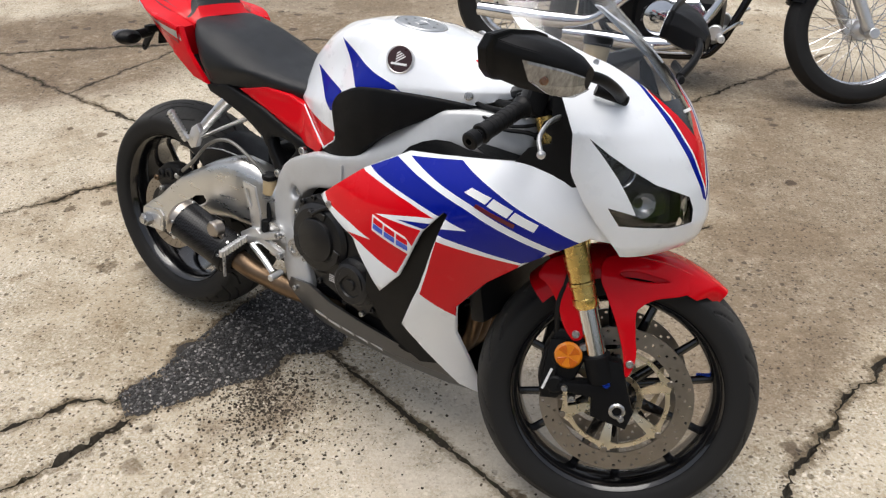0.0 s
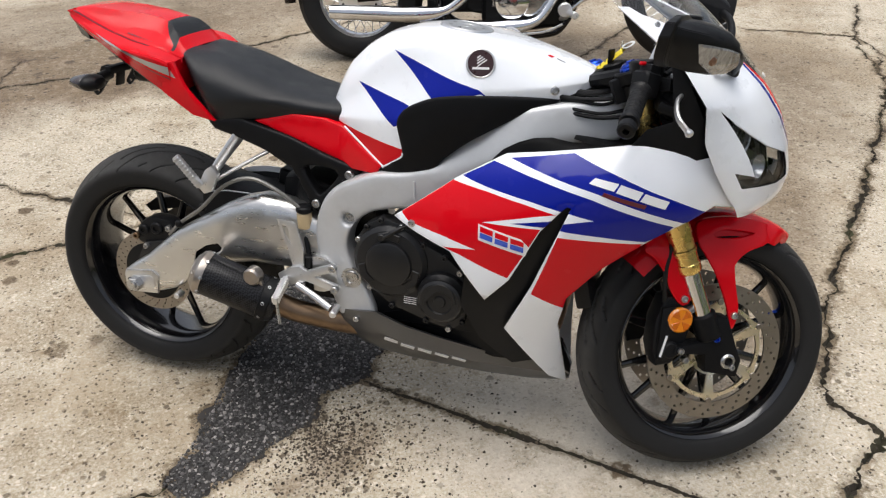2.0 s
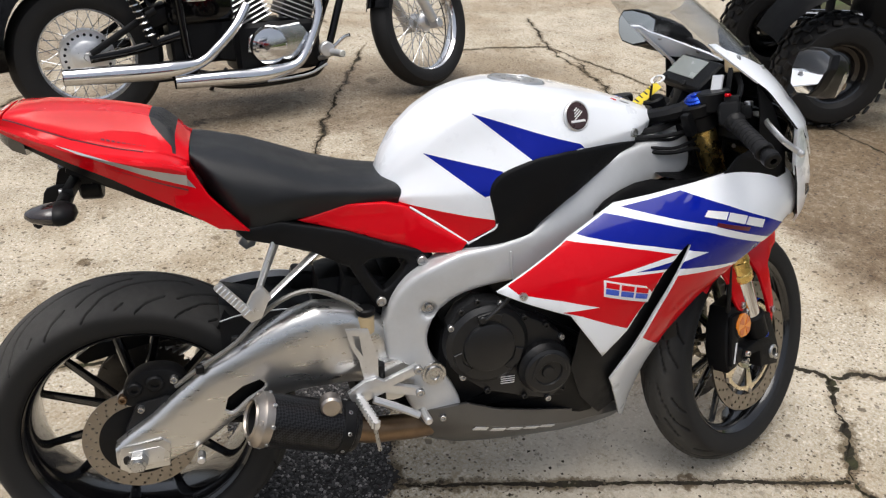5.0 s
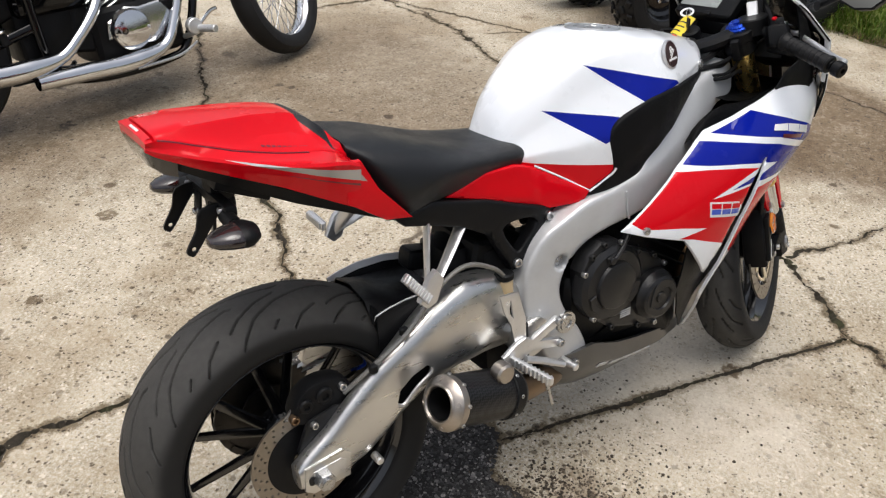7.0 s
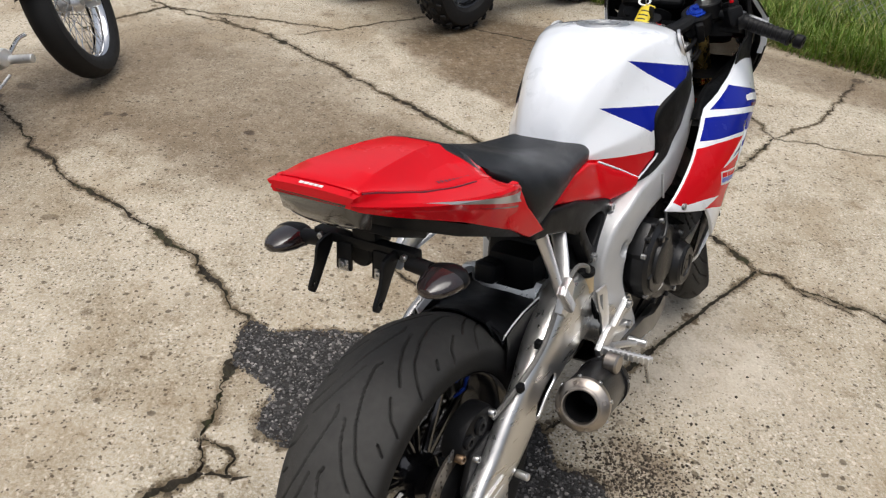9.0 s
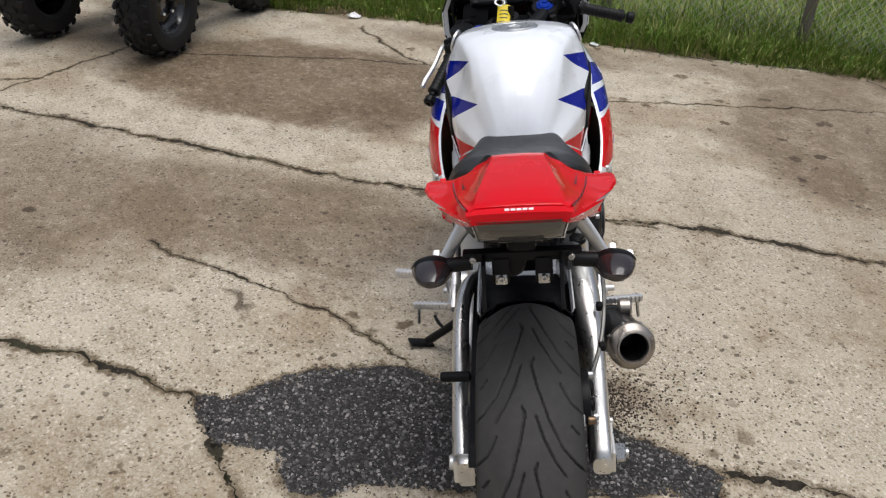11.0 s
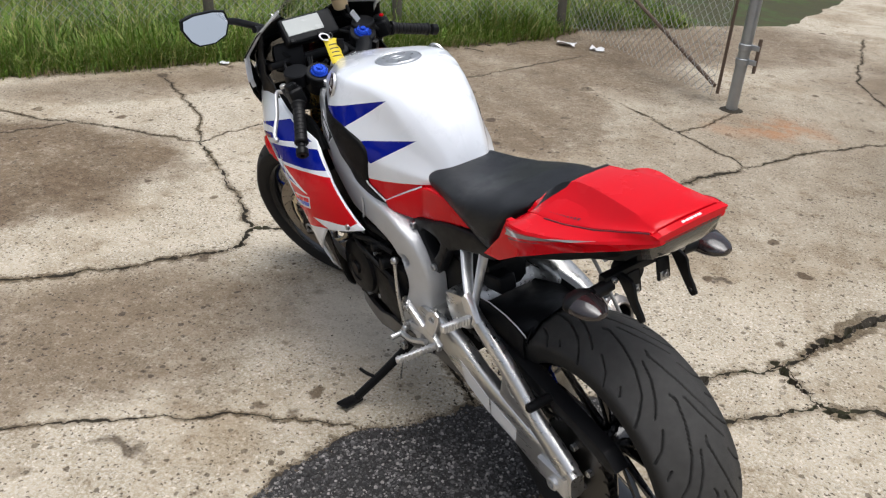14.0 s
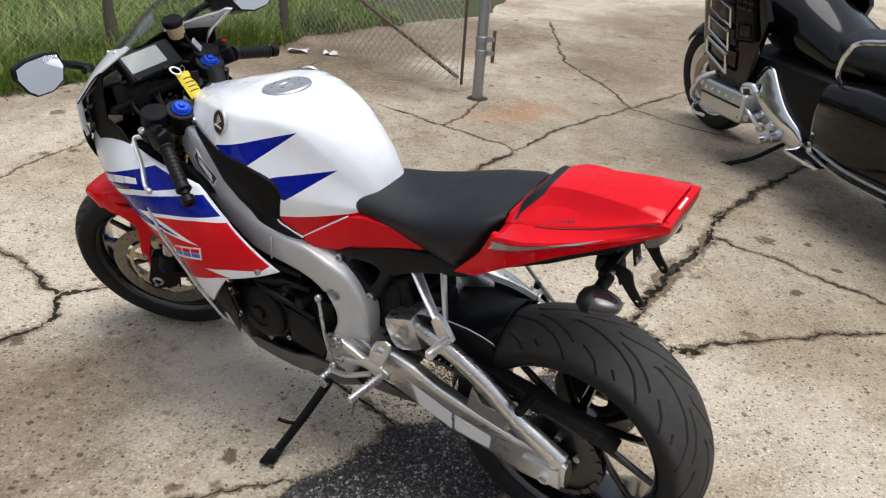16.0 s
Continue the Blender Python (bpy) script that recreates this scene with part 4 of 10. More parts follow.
def drilled_disc(bm, r0, r1, y, thick, holes, m=Matrix()):
    """A flat brake ring with rows of drilled holes left open."""
    n, rows = 150, 7
    rr = [r0 + (r1 - r0) * k / rows for k in range(rows + 1)]

    def hole(i, k):
        return holes and i % 2 == 1 and (k % n - 2 * (i // 2)) % 6 == 0

    vs = {}
    for side in (0, 1):
        for i, r in enumerate(rr):
            for k in range(n):
                a = 2 * math.pi * k / n
                vs[side, i, k] = bm.verts.new(m @ Vector((r * math.sin(a), y + (side - 0.5) * thick, r * math.cos(a))))
    for i in range(rows):
        for k in range(n):
            j = (k + 1) % n
            if hole(i, k):
                a, b, c, d = [(i, k), (i, j), (i + 1, j), (i + 1, k)]
                for p, q, near in ((a, b, (i - 1, k)), (b, c, (i, k + 1)), (c, d, (i + 1, k)), (d, a, (i, k - 1))):
                    if hole(*near):
                        continue
                    bm.faces.new((vs[(0, *p)], vs[(0, *q)], vs[(1, *q)], vs[(1, *p)]))
                continue
            for side in (0, 1):
                f = [vs[side, i, k], vs[side, i, j], vs[side, i + 1, j], vs[side, i + 1, k]]
                bm.faces.new(f if side else f[::-1])
    for i in (0, rows):
        for k in range(n):
            j = (k + 1) % n
            bm.faces.new((vs[0, i, k], vs[0, i, j], vs[1, i, j], vs[1, i, k]))
    return bm


def front_discs():
    for sgn in SIDES:
        bm = B()
        drilled_disc(bm, 0.122, 0.160, sgn * 0.064, 0.005, True)
        part("brake_disc", bm, DISC, front_wheel, "drilled steel brake disc", sharp=30)
        n, vs = 180, {}
        bm = B()
        for k in range(n):
            t = 2 * math.pi * k / n
            bob = abs(math.cos(3 * t)) ** 14
            for i, r in enumerate((0.044, 0.056, 0.1015 - 0.004 * bob, 0.1105 + 0.010 * bob)):
                for side in (0, 1):
                    vs[i, k, side] = bm.verts.new((r * math.sin(t), sgn * (0.055 + 0.009 * min(1, i / 2) + 0.005 * (side - 0.5)), r * math.cos(t)))
        arm = [abs((k * 2 + 30) % 60 - 30) < 7.5 for k in range(n)]
        solid = lambda i, k: i != 1 or arm[k % n]
        for k in range(n):
            j = (k + 1) % n
            for i in range(3):
                if not solid(i, k):
                    continue
                bm.faces.new((vs[i, k, 1], vs[i, j, 1], vs[i + 1, j, 1], vs[i + 1, k, 1]))
                bm.faces.new((vs[i, k, 0], vs[i + 1, k, 0], vs[i + 1, j, 0], vs[i, j, 0]))
                if i == 1 and not arm[k - 1]:
                    bm.faces.new((vs[1, k, 0], vs[1, k, 1], vs[2, k, 1], vs[2, k, 0]))
                if i == 1 and not arm[j]:
                    bm.faces.new((vs[1, j, 0], vs[2, j, 0], vs[2, j, 1], vs[1, j, 1]))
            bm.faces.new((vs[0, k, 0], vs[0, j, 0], vs[0, j, 1], vs[0, k, 1]))
            bm.faces.new((vs[3, k, 0], vs[3, k, 1], vs[3, j, 1], vs[3, j, 0]))
            if not arm[k]:
                bm.faces.new((vs[1, k, 0], vs[1, k, 1], vs[1, j, 1], vs[1, j, 0]))
                bm.faces.new((vs[2, k, 0], vs[2, j, 0], vs[2, j, 1], vs[2, k, 1]))
        part("disc_carrier", bm, PALE_GOLD, front_wheel, "pale gold disc carrier", sharp=30)
        for k in range(6):
            a = radians(60 * k)
            bm = B()
            cyl(bm, (math.sin(a) * 0.1175, sgn * 0.058, math.cos(a) * 0.1175), (math.sin(a) * 0.1175, sgn * 0.0695, math.cos(a) * 0.1175), 0.0072, n=14, bevel=0.0015)
            part("disc_rivet", bm, DISC, front_wheel)


front_discs()


def fork():
    """Upside-down fork: gold upper tubes, steel lower legs, black axle clamps and radial callipers."""
    up = Vector((-0.385, 0, 0.923)).normalized()
    base = Vector((1.365, 0, 0.300))
    for sgn in SIDES:
        o = base + Vector((0, sgn * 0.107, 0))
        bm = B()
        lathe(bm, [(0, 0.215), (0.0235, 0.215), (0.0265, 0.22), (0.0265, 0.236), (0.025, 0.238), (0.025, 0.262), (0.027, 0.264), (0.027, 0.27), (0.025, 0.272), (0.025, 0.29), (0.0265, 0.30), (0.0265, 0.50), (0.0255, 0.55), (0.0255, 0.665), (0, 0.665)], Matrix.Translation(o) @ basis(up), 32)
        leg = part("fork_tube", bm, GOLD, bike, "gold anodised fork tube", m=STEER)
        bm = B()
        cyl(bm, o + up * 0.07, o + up * 0.22, 0.0205, n=28)
        part("fork_slider", bm, CHROME, leg, "polished steel fork slider")
        bm = B()
        prism(bm, [(1.335, 0.275), (1.41, 0.262), (1.418, 0.30), (1.402, 0.335), (1.375, 0.40), (1.335, 0.405), (1.312, 0.395), (1.325, 0.345), (1.26, 0.335), (1.255, 0.318), (1.33, 0.315)], sgn * 0.085, sgn * 0.125, 0.006)
        cyl(bm, o + up * 0.055, o + up * 0.115, 0.028, n=24, bevel=0.003)
        foot = part("axle_clamp", bm, MATT, leg, "black cast axle clamp")
        bm = B()
        cyl(bm, FRONT_AXLE + Vector((0, sgn * 0.118, 0)), FRONT_AXLE + Vector((0, sgn * 0.130, 0)), 0.017, n=24, bevel=0.003, hollow=0.010)
        part("axle_end", bm, STEEL, leg, "steel axle end")
        bm = B()
        bolt(bm, (1.352, sgn * 0.125, 0.352), (0, sgn, 0), 0.0075, 0.006)
        part("clamp_bolt", bm, CAP_BLUE, foot, "blue clamp bolt")
        for x, z in ((1.272, 0.326), (1.395, 0.286)):
            bm = B()
            bolt(bm, (x, sgn * 0.124, z), (0, sgn, 0), 0.007, 0.008)
            part("clamp_bolt", bm, STEEL, foot)
        bm = B()
        tubeline = [(1.235, 0.44), (1.29, 0.452), (1.306, 0.40), (1.288, 0.33), (1.262, 0.29), (1.228, 0.285), (1.215, 0.33), (1.218, 0.39)]
        prism(bm, tubeline, sgn * 0.050, sgn * 0.108, 0.010, 3)
        prism(bm, [(1.225, 0.42), (1.255, 0.425), (1.245, 0.30), (1.222, 0.305)], sgn * 0.104, sgn * 0.118, 0.005)
        for z in (0.325, 0.385):
            cyl(bm, (1.252, sgn * 0.10, z), (1.252, sgn * 0.121, z), 0.019, n=20, bevel=0.004)
        cal = part("brake_caliper", bm, BLACK, bike, "black radial brake calliper with pale lettering", m=STEER)
        for z in (0.30, 0.415):
            bm = B()
            bolt(bm, (1.292, sgn * 0.105, z), (0, sgn, 0), 0.008, 0.012)
            part("caliper_bolt", bm, STEEL, cal)
        bm = B()
        prism(bm, [(1.226, 0.312), (1.231, 0.311), (1.242, 0.358), (1.237, 0.359)], sgn * 0.1185, sgn * 0.1198)
        part("marking", bm, DECAL_WHITE, cal, "plain pale marking bar")
        bm = B()
        cyl(bm, (1.266, sgn * 0.112, 0.394), (1.266, sgn * 0.124, 0.394), 0.0285, n=32, bevel=0.004)
        refl = part("reflector", bm, AMBER, leg, "round amber reflector")
        for k in range(4):
            a0 = radians(90 * k + 20)
            bm = B()
            wedge = [(1.266 + q * math.cos(a0 + w), 0.394 + q * math.sin(a0 + w)) for q, w in ((0.002, 0.4), (0.0235, 0.0), (0.025, 0.4), (0.0235, 0.8))]
            prism(bm, wedge, sgn * 0.1235, sgn * 0.1252, 0.0004, 1)
            part("prism_facet", bm, DEEP_AMBER, refl, "deeper orange prism facet")
        bm = B()
        tube(bm, [(1.235, sgn * 0.10, 0.43), (1.225, sgn * 0.11, 0.50), (1.235, sgn * 0.10, 0.58), (1.20, sgn * 0.07, 0.68)], 0.0055, 8)
        part("brake_hose", bm, HOSE, bike, m=STEER)
        bm = B()
        cyl(bm, o + up * 0.655, o + up * 0.672, 0.0255, n=32, bevel=0.003)
        cyl(bm, o + up * 0.668, o + up * 0.678, 0.0205, n=32, bevel=0.004)
        cyl(bm, o + up * 0.676, o + up * 0.682, 0.0085, n=6, bevel=0.001)
        cap = part("fork_cap", bm, CAP_BLUE, bike, "blue anodised fork cap", m=STEER)
        bm = B()
        cyl(bm, o + up * 0.606, o + up * 0.642, 0.0345, n=28, bevel=0.004)
        box(bm, (0.05, 0.02, 0.05), Matrix.Translation(o + up * 0.622) @ at(-0.03, 0, 0, 0, -22, 0), 0.006, 2)
        part("bar_clamp", bm, BLACK, leg, "black handlebar clamp round the fork tube")
    bm = B()
    yoke = Matrix.Translation(base + up * 0.652) @ Matrix.Rotation(-radians(22.6), 4, "Y")
    for sgn in (-1, 1):
        cyl(bm, yoke @ Vector((0, sgn * 0.107, -0.012)), yoke @ Vector((0, sgn * 0.107, 0.014)), 0.038, n=28, bevel=0.003)
        tube(bm, [yoke @ Vector((0, sgn * 0.107, 0.002)), yoke @ Vector((-0.035, sgn * 0.06, 0.003)), yoke @ Vector((-0.055, 0, 0.003))], 0.017, 10, 4, squash=1.4)
    cyl(bm, yoke @ Vector((-0.05, 0, -0.015)), yoke @ Vector((-0.05, 0, 0.02)), 0.028, n=24, bevel=0.003)
    top_yoke = part("top_yoke", bm, BLACK, bike, "black top fork yoke", m=STEER)
    bm = B()
    cyl(bm, yoke @ Vector((-0.05, 0, 0.02)), yoke @ Vector((-0.05, 0, 0.026)), 0.016, n=6, bevel=0.002)
    part("stem_nut", bm, ALLOY, top_yoke, "bright steering stem nut")
    bm = B()
    cyl(bm, yoke @ Vector((0.005, 0.0, -0.03)), yoke @ Vector((0.005, 0.0, 0.022)), 0.023, n=24, bevel=0.003)
    part("ignition_lock", bm, BLACK, top_yoke)
    bm = B()
    box(bm, (0.020, 0.004, 0.030), yoke @ at(0.005, 0, 0.036, 20, 10, 30), 0.0015, 1)
    part("key", bm, BLACK, top_yoke, "black-headed ignition key")
    bm = B()
    low = base + up * 0.44
    box(bm, (0.07, 0.26, 0.035), Matrix.Translation(low) @ Matrix.Rotation(-radians(22.6), 4, "Y"), 0.01)
    part("lower_yoke", bm, BLACK, bike, m=STEER)


fork()


def bars():
    for sgn in SIDES:
        inn, end = Vector((1.125, sgn * 0.205, 0.872)), Vector((1.050, sgn * 0.318, 0.810))
        if sgn < 0:
            inn, end = Vector((1.088, -0.206, 0.874)), Vector((1.022, -0.316, 0.814))
        d = (end - inn).normalized()
        root = inn - d * 0.09
        bm = B()
        cyl(bm, root, end - d * 0.01, 0.011, n=18)
        cyl(bm, root + Vector((0.0, 0, -0.018)), root + Vector((-0.006, 0, 0.02)), 0.034, n=24, bevel=0.003)
        bar = part("handlebar", bm, BLACK, bike, "black clip-on handlebar", m=STEER)
        bm = B()
        prof = [(0, 0), (0.020, 0.0), (0.021, 0.005), (0.017, 0.010)]
        k = 0.018
        while k < 0.112:
            prof += [(0.0165, k), (0.0155, k + 0.001), (0.0155, k + 0.004), (0.0168, k + 0.005)]
            k += 0.012
        prof += [(0.0168, 0.118), (0.019, 0.12), (0.019, 0.124), (0.0165, 0.127), (0, 0.127)]
        lathe(bm, prof, Matrix.Translation(inn) @ basis(d), 26)
        part("grip", bm, HOSE, bar, "ribbed black rubber grip")
        bm = B()
        cyl(bm, end - d * 0.006, end + d * 0.016, 0.0165, n=24, bevel=0.003, hollow=0.006)
        part("bar_end", bm, BLACK, bar)
        bm = B()
        box(bm, (0.045, 0.042, 0.05), Matrix.Translation(inn - d * 0.022) @ at(0.005, 0, 0.002, 0, 10, sgn * -25), 0.012, 3)
        box(bm, (0.03, 0.03, 0.022), Matrix.Translation(inn - d * 0.022) @ at(0.012, 0, 0.028, 0, 10, sgn * -25), 0.006, 2)
        sw = part("switch_housing", bm, BLACK, bar, "black switch housing")
        bm = B()
        box(bm, (0.012, 0.010, 0.007), Matrix.Translation(inn - d * 0.022) @ at(-0.004, 0, 0.041), 0.002, 1)
        part("switch", bm, RED if sgn < 0 else BLACK, sw, "red engine stop switch" if sgn < 0 else "")
        bm = B()
        piv = inn - d * 0.035 + Vector((0.045, 0, -0.002))
        tip = end + Vector((0.090, 0, -0.002)) - d * 0.022
        way = [piv, piv + Vector((0.022, sgn * 0.012, 0)), piv.lerp(tip, 0.5) + Vector((0.014, 0, 0)), tip + Vector((0.004, 0, 0)) - d * 0.02, tip]
        if sgn < 0:
            piv, tip = Vector((1.158, -0.196, 0.884)), Vector((1.138, -0.316, 0.807))
            way = [piv, Vector((1.172, -0.208, 0.880)), Vector((1.174, -0.222, 0.876)), Vector((1.152, -0.238, 0.866)), Vector((1.137, -0.259, 0.853)), Vector((1.129, -0.288, 0.830)), tip]
        tube(bm, way, 0.0062, 8, 6, squash=0.7)
        bmesh.ops.create_uvsphere(bm, u_segments=12, v_segments=8, radius=0.0078, matrix=Matrix.Translation(tip))
        part("lever", bm, ALLOY, bar, "bright alloy lever")
        bm = B()
        box(bm, (0.035, 0.03, 0.026), Matrix.Translation(piv) @ at(-0.008, sgn * -0.004, 0.003, 0, 0, sgn * -30), 0.007, 2)
        perch = part("lever_perch", bm, BLACK, bar)
        bm = B()
        cyl(bm, piv + Vector((0, 0, 0.012)), piv + Vector((0, 0, 0.024)), 0.009, n=16, bevel=0.002)
        part("pivot_bolt", bm, ALLOY, perch)
        if sgn > 0:
            bm = B()
            cyl(bm, piv + Vector((-0.01, -0.02, 0)), piv + Vector((0.012, -0.048, 0.012)), 0.013, n=16, bevel=0.002)
            part("cable_adjuster", bm, ALLOY, perch, "bright clutch cable adjuster")
            bm = B()
            tube(bm, [piv + Vector((0.012, -0.048, 0.012)), piv + Vector((0.05, -0.08, 0.035)), piv + Vector((0.06, -0.12, 0.0)), piv + Vector((0.0, -0.13, -0.10))], 0.004, 8)
            part("clutch_cable", bm, HOSE, bar)
        else:
            c = Vector((1.196, -0.146, 0.965))
            bm = B()
            cyl(bm, c, c + Vector((0, 0, 0.036)), 0.022, 0.024, n=24, bevel=0.003)
            res = part("fluid_reservoir", bm, FLUID, bar, "amber brake fluid reservoir")
            bm = B()
            cyl(bm, c + Vector((0, 0, 0.034)), c + Vector((0, 0, 0.052)), 0.027, n=24, bevel=0.003)
            part("reservoir_lid", bm, BLACK, res)
            bm = B()
            tube(bm, [c, c + Vector((0.0, -0.01, -0.03)), piv + Vector((-0.01, 0.02, 0.02))], 0.006, 8)
            box(bm, (0.006, 0.012, 0.08), Matrix.Translation(c) @ at(-0.026, 0.0, -0.015, 0, 15, 0), 0.002, 1)
            part("reservoir_hose", bm, HOSE, res)
            bm = B()
            box(bm, (0.005, 0.024, 0.050), at(1.141, -0.135, 0.940, 0, 25, 12), 0.002, 1)
            part("reservoir_bracket", bm, ALLOY, res, "bright bent reservoir bracket")
            bm = B()
            cyl(bm, piv + Vector((-0.006, 0.0, 0.004)), piv + Vector((0.02, 0.07, 0.015)), 0.015, n=18, bevel=0.003)
            part("master_cylinder", bm, BLACK, bar)
            bm = B()
            tube(bm, [piv + Vector((0.02, 0.07, 0.015)), piv + Vector((0.07, 0.09, 0.02)), piv + Vector((0.07, 0.10, -0.08)), (1.20, -0.06, 0.66)], 0.0055, 8)
            tube(bm, [inn - d * 0.02, inn + Vector((0.055, 0.02, 0.02)), inn + Vector((0.05, 0.09, -0.02)), (1.10, -0.06, 0.78)], 0.005, 8)
            part("brake_line", bm, HOSE, bar)


bars()


def front_fender():
    """Wraps over the tyre and runs down beside the fork legs."""
    bm = B()
    rows = []
    for k in range(25):
        a = radians(-47 + 81 * k / 24)
        f = k / 24
        wide = 0.072 + 0.012 * math.sin(math.pi * f)
        rad = 0.310 + 0.012 * math.sin(math.pi * f) + 0.03 * max(0, f - 0.7)
        row = []
        if f > 0.86:
            wide *= 1 - (f - 0.86) / 0.14 * 0.62
        for q in range(17):
            u = -1 + 2 * q / 16
            drop = 0.050 * abs(u) ** 3 * (1 if f < 0.9 else 0.7)
            r = rad - drop
            row.append(FRONT_AXLE + Vector((r * math.sin(a), wide * math.sin(u * 1.35) / math.sin(1.35), r * math.cos(a))))
        rows.append(row)
    rings_mesh(bm, rows, closed=False)
    bmesh.ops.recalc_face_normals(bm, faces=bm.faces)
    bmesh.ops.solidify(bm, geom=bm.faces[:], thickness=0.003)
    fen = part("front_fender", bm, RED, bike, "glossy red front fender", m=STEER)
    for sgn in SIDES:
        bm = panel(rounded([(1.30, 0.600), (1.36, 0.612), (1.44, 0.606), (1.512, 0.579), (1.50, 0.566), (1.455, 0.552), (1.41, 0.540), (1.386, 0.522), (1.379, 0.505), (1.388, 0.46), (1.397, 0.425), (1.397, 0.395), (1.390, 0.374), (1.382, 0.380), (1.370, 0.423), (1.343, 0.483), (1.316, 0.530), (1.298, 0.560)], 4),
                   lambda x, z: interp(z, [(0.37, 0.121), (0.50, 0.120), (0.56, 0.104), (0.60, 0.084), (0.62, 0.066)]) - interp(x, [(1.40, 0.0), (1.46, 0.014), (1.515, 0.052)]), sgn, 0.005, 0.014, 0.002, (), [rounded([(1.334, 0.578), (1.363, 0.586), (1.40, 0.584), (1.432, 0.577), (1.39, 0.570), (1.345, 0.570)], 3)])
        part("fender_leg", bm, RED, fen, "red fender side running down to the axle clamp")
        bm = B()
        prism(bm, [(1.315, 0.592), (1.45, 0.592), (1.45, 0.560), (1.315, 0.560)], sgn * 0.070, sgn * 0.074, 0.001, 1)
        part("fender_slot", bm, BLACK, fen, "black backing of the fender slot")
        bm = panel(rounded([(1.19, 0.575), (1.227, 0.594), (1.262, 0.600), (1.268, 0.55), (1.278, 0.49), (1.287, 0.440), (1.278, 0.426), (1.264, 0.428), (1.242, 0.455), (1.220, 0.500), (1.195, 0.530), (1.175, 0.545)], 4), lambda x, z: interp(z, [(0.42, 0.114), (0.54, 0.112), (0.60, 0.080)]), sgn, 0.005, 0.014, 0.002)
        part("fender_leg", bm, RED, fen)
        for p in ((1.388, sgn * 0.122, 0.404), (1.272, sgn * 0.114, 0.44)):
            bm = B()
            bolt(bm, p, (0, sgn, 0), 0.008)
            part("fender_bolt", bm, STEEL, fen)


front_fender()


# bodywork
def side_surf(x, z):
    """Half width of the side fairing."""
    a, c = x - 1.05, z - 0.6
    y = 0.252 - 0.184 * a + 0.168 * c - 0.939 * a * a + 1.907 * a * c - 1.682 * c * c - 2.658 * c ** 3 + 2.253 * a * a * c
    ridge = interp(x, [(0.70, 0.640), (0.77, 0.682), (0.908, 0.723), (1.007, 0.738), (1.105, 0.737), (1.218, 0.708), (1.30, 0.676), (1.40, 0.63)])
    y += 0.007 - 0.30 * max(0.0, z - ridge) - 0.05 * max(0.0, ridge - z) * max(0.0, min(1.0, (z - 0.45) / 0.1))
    return max(0.03, y - 0.9 * max(0, x - 1.33) ** 1.5)


FAIR = [(0.700, 0.600), (0.836, 0.706), (0.935, 0.764), (1.073, 0.788), (1.300, 0.828), (1.335, 0.80), (1.378, 0.735), (1.404, 0.690), (1.345, 0.702), (1.241, 0.624), (1.15, 0.543), (1.083, 0.460),
        (1.066, 0.375), (1.076, 0.26), (1.088, 0.165), (1.05, 0.20), (0.957, 0.374), (1.011, 0.494), (1.047, 0.595), (1.08, 0.686), (1.072, 0.688), (1.061, 0.677), (1.024, 0.631), (0.966, 0.508), (0.917, 0.453), (0.838, 0.556), (0.747, 0.583)]
RED_A = [(0.707, 0.624), (0.83, 0.703), (0.91, 0.695), (0.989, 0.683), (1.052, 0.67), (1.013, 0.662), (0.905, 0.634), (1.024, 0.636), (0.997, 0.579), (0.963, 0.514), (0.861, 0.554), (0.822, 0.564), (0.895, 0.572), (0.824, 0.588), (0.738, 0.6)]
RED_B = [(1.059, 0.622), (1.141, 0.617), (1.223, 0.611), (1.182, 0.559), (1.129, 0.474), (1.093, 0.419), (1.012, 0.476), (1.035, 0.545)]
BLUE_A = [(0.945, 0.759), (1.071, 0.784), (1.17, 0.752), (1.274, 0.715), (1.367, 0.676), (1.292, 0.667), (1.128, 0.72), (1.018, 0.744)]
BLUE_B = [(0.851, 0.714), (0.912, 0.749), (0.94, 0.745), (1.007, 0.733), (1.118, 0.708), (1.276, 0.657), (1.257, 0.631), (1.226, 0.617), (1.139, 0.629), (1.059, 0.637), (1.069, 0.653), (1.125, 0.665), (1.087, 0.673), (0.999, 0.69), (0.909, 0.703)]
BLUE_C = [(0.964, 0.641), (1.057, 0.659), (1.031, 0.641)]
EMBLEM = [[(1.118, 0.749), (1.164, 0.742), (1.156, 0.729), (1.108, 0.739)], [(1.168, 0.741), (1.211, 0.73), (1.203, 0.715), (1.16, 0.727)], [(1.215, 0.728), (1.261, 0.714), (1.255, 0.699), (1.207, 0.714)], [(1.138, 0.725), (1.22, 0.706), (1.217, 0.698), (1.135, 0.718)]]
INNER = [(0.905, 0.56), (1.06, 0.70), (1.11, 0.70), (1.10, 0.60), (1.04, 0.46), (0.99, 0.36), (1.02, 0.25), (0.97, 0.25), (0.90, 0.33), (0.86, 0.42), (0.87, 0.52)]


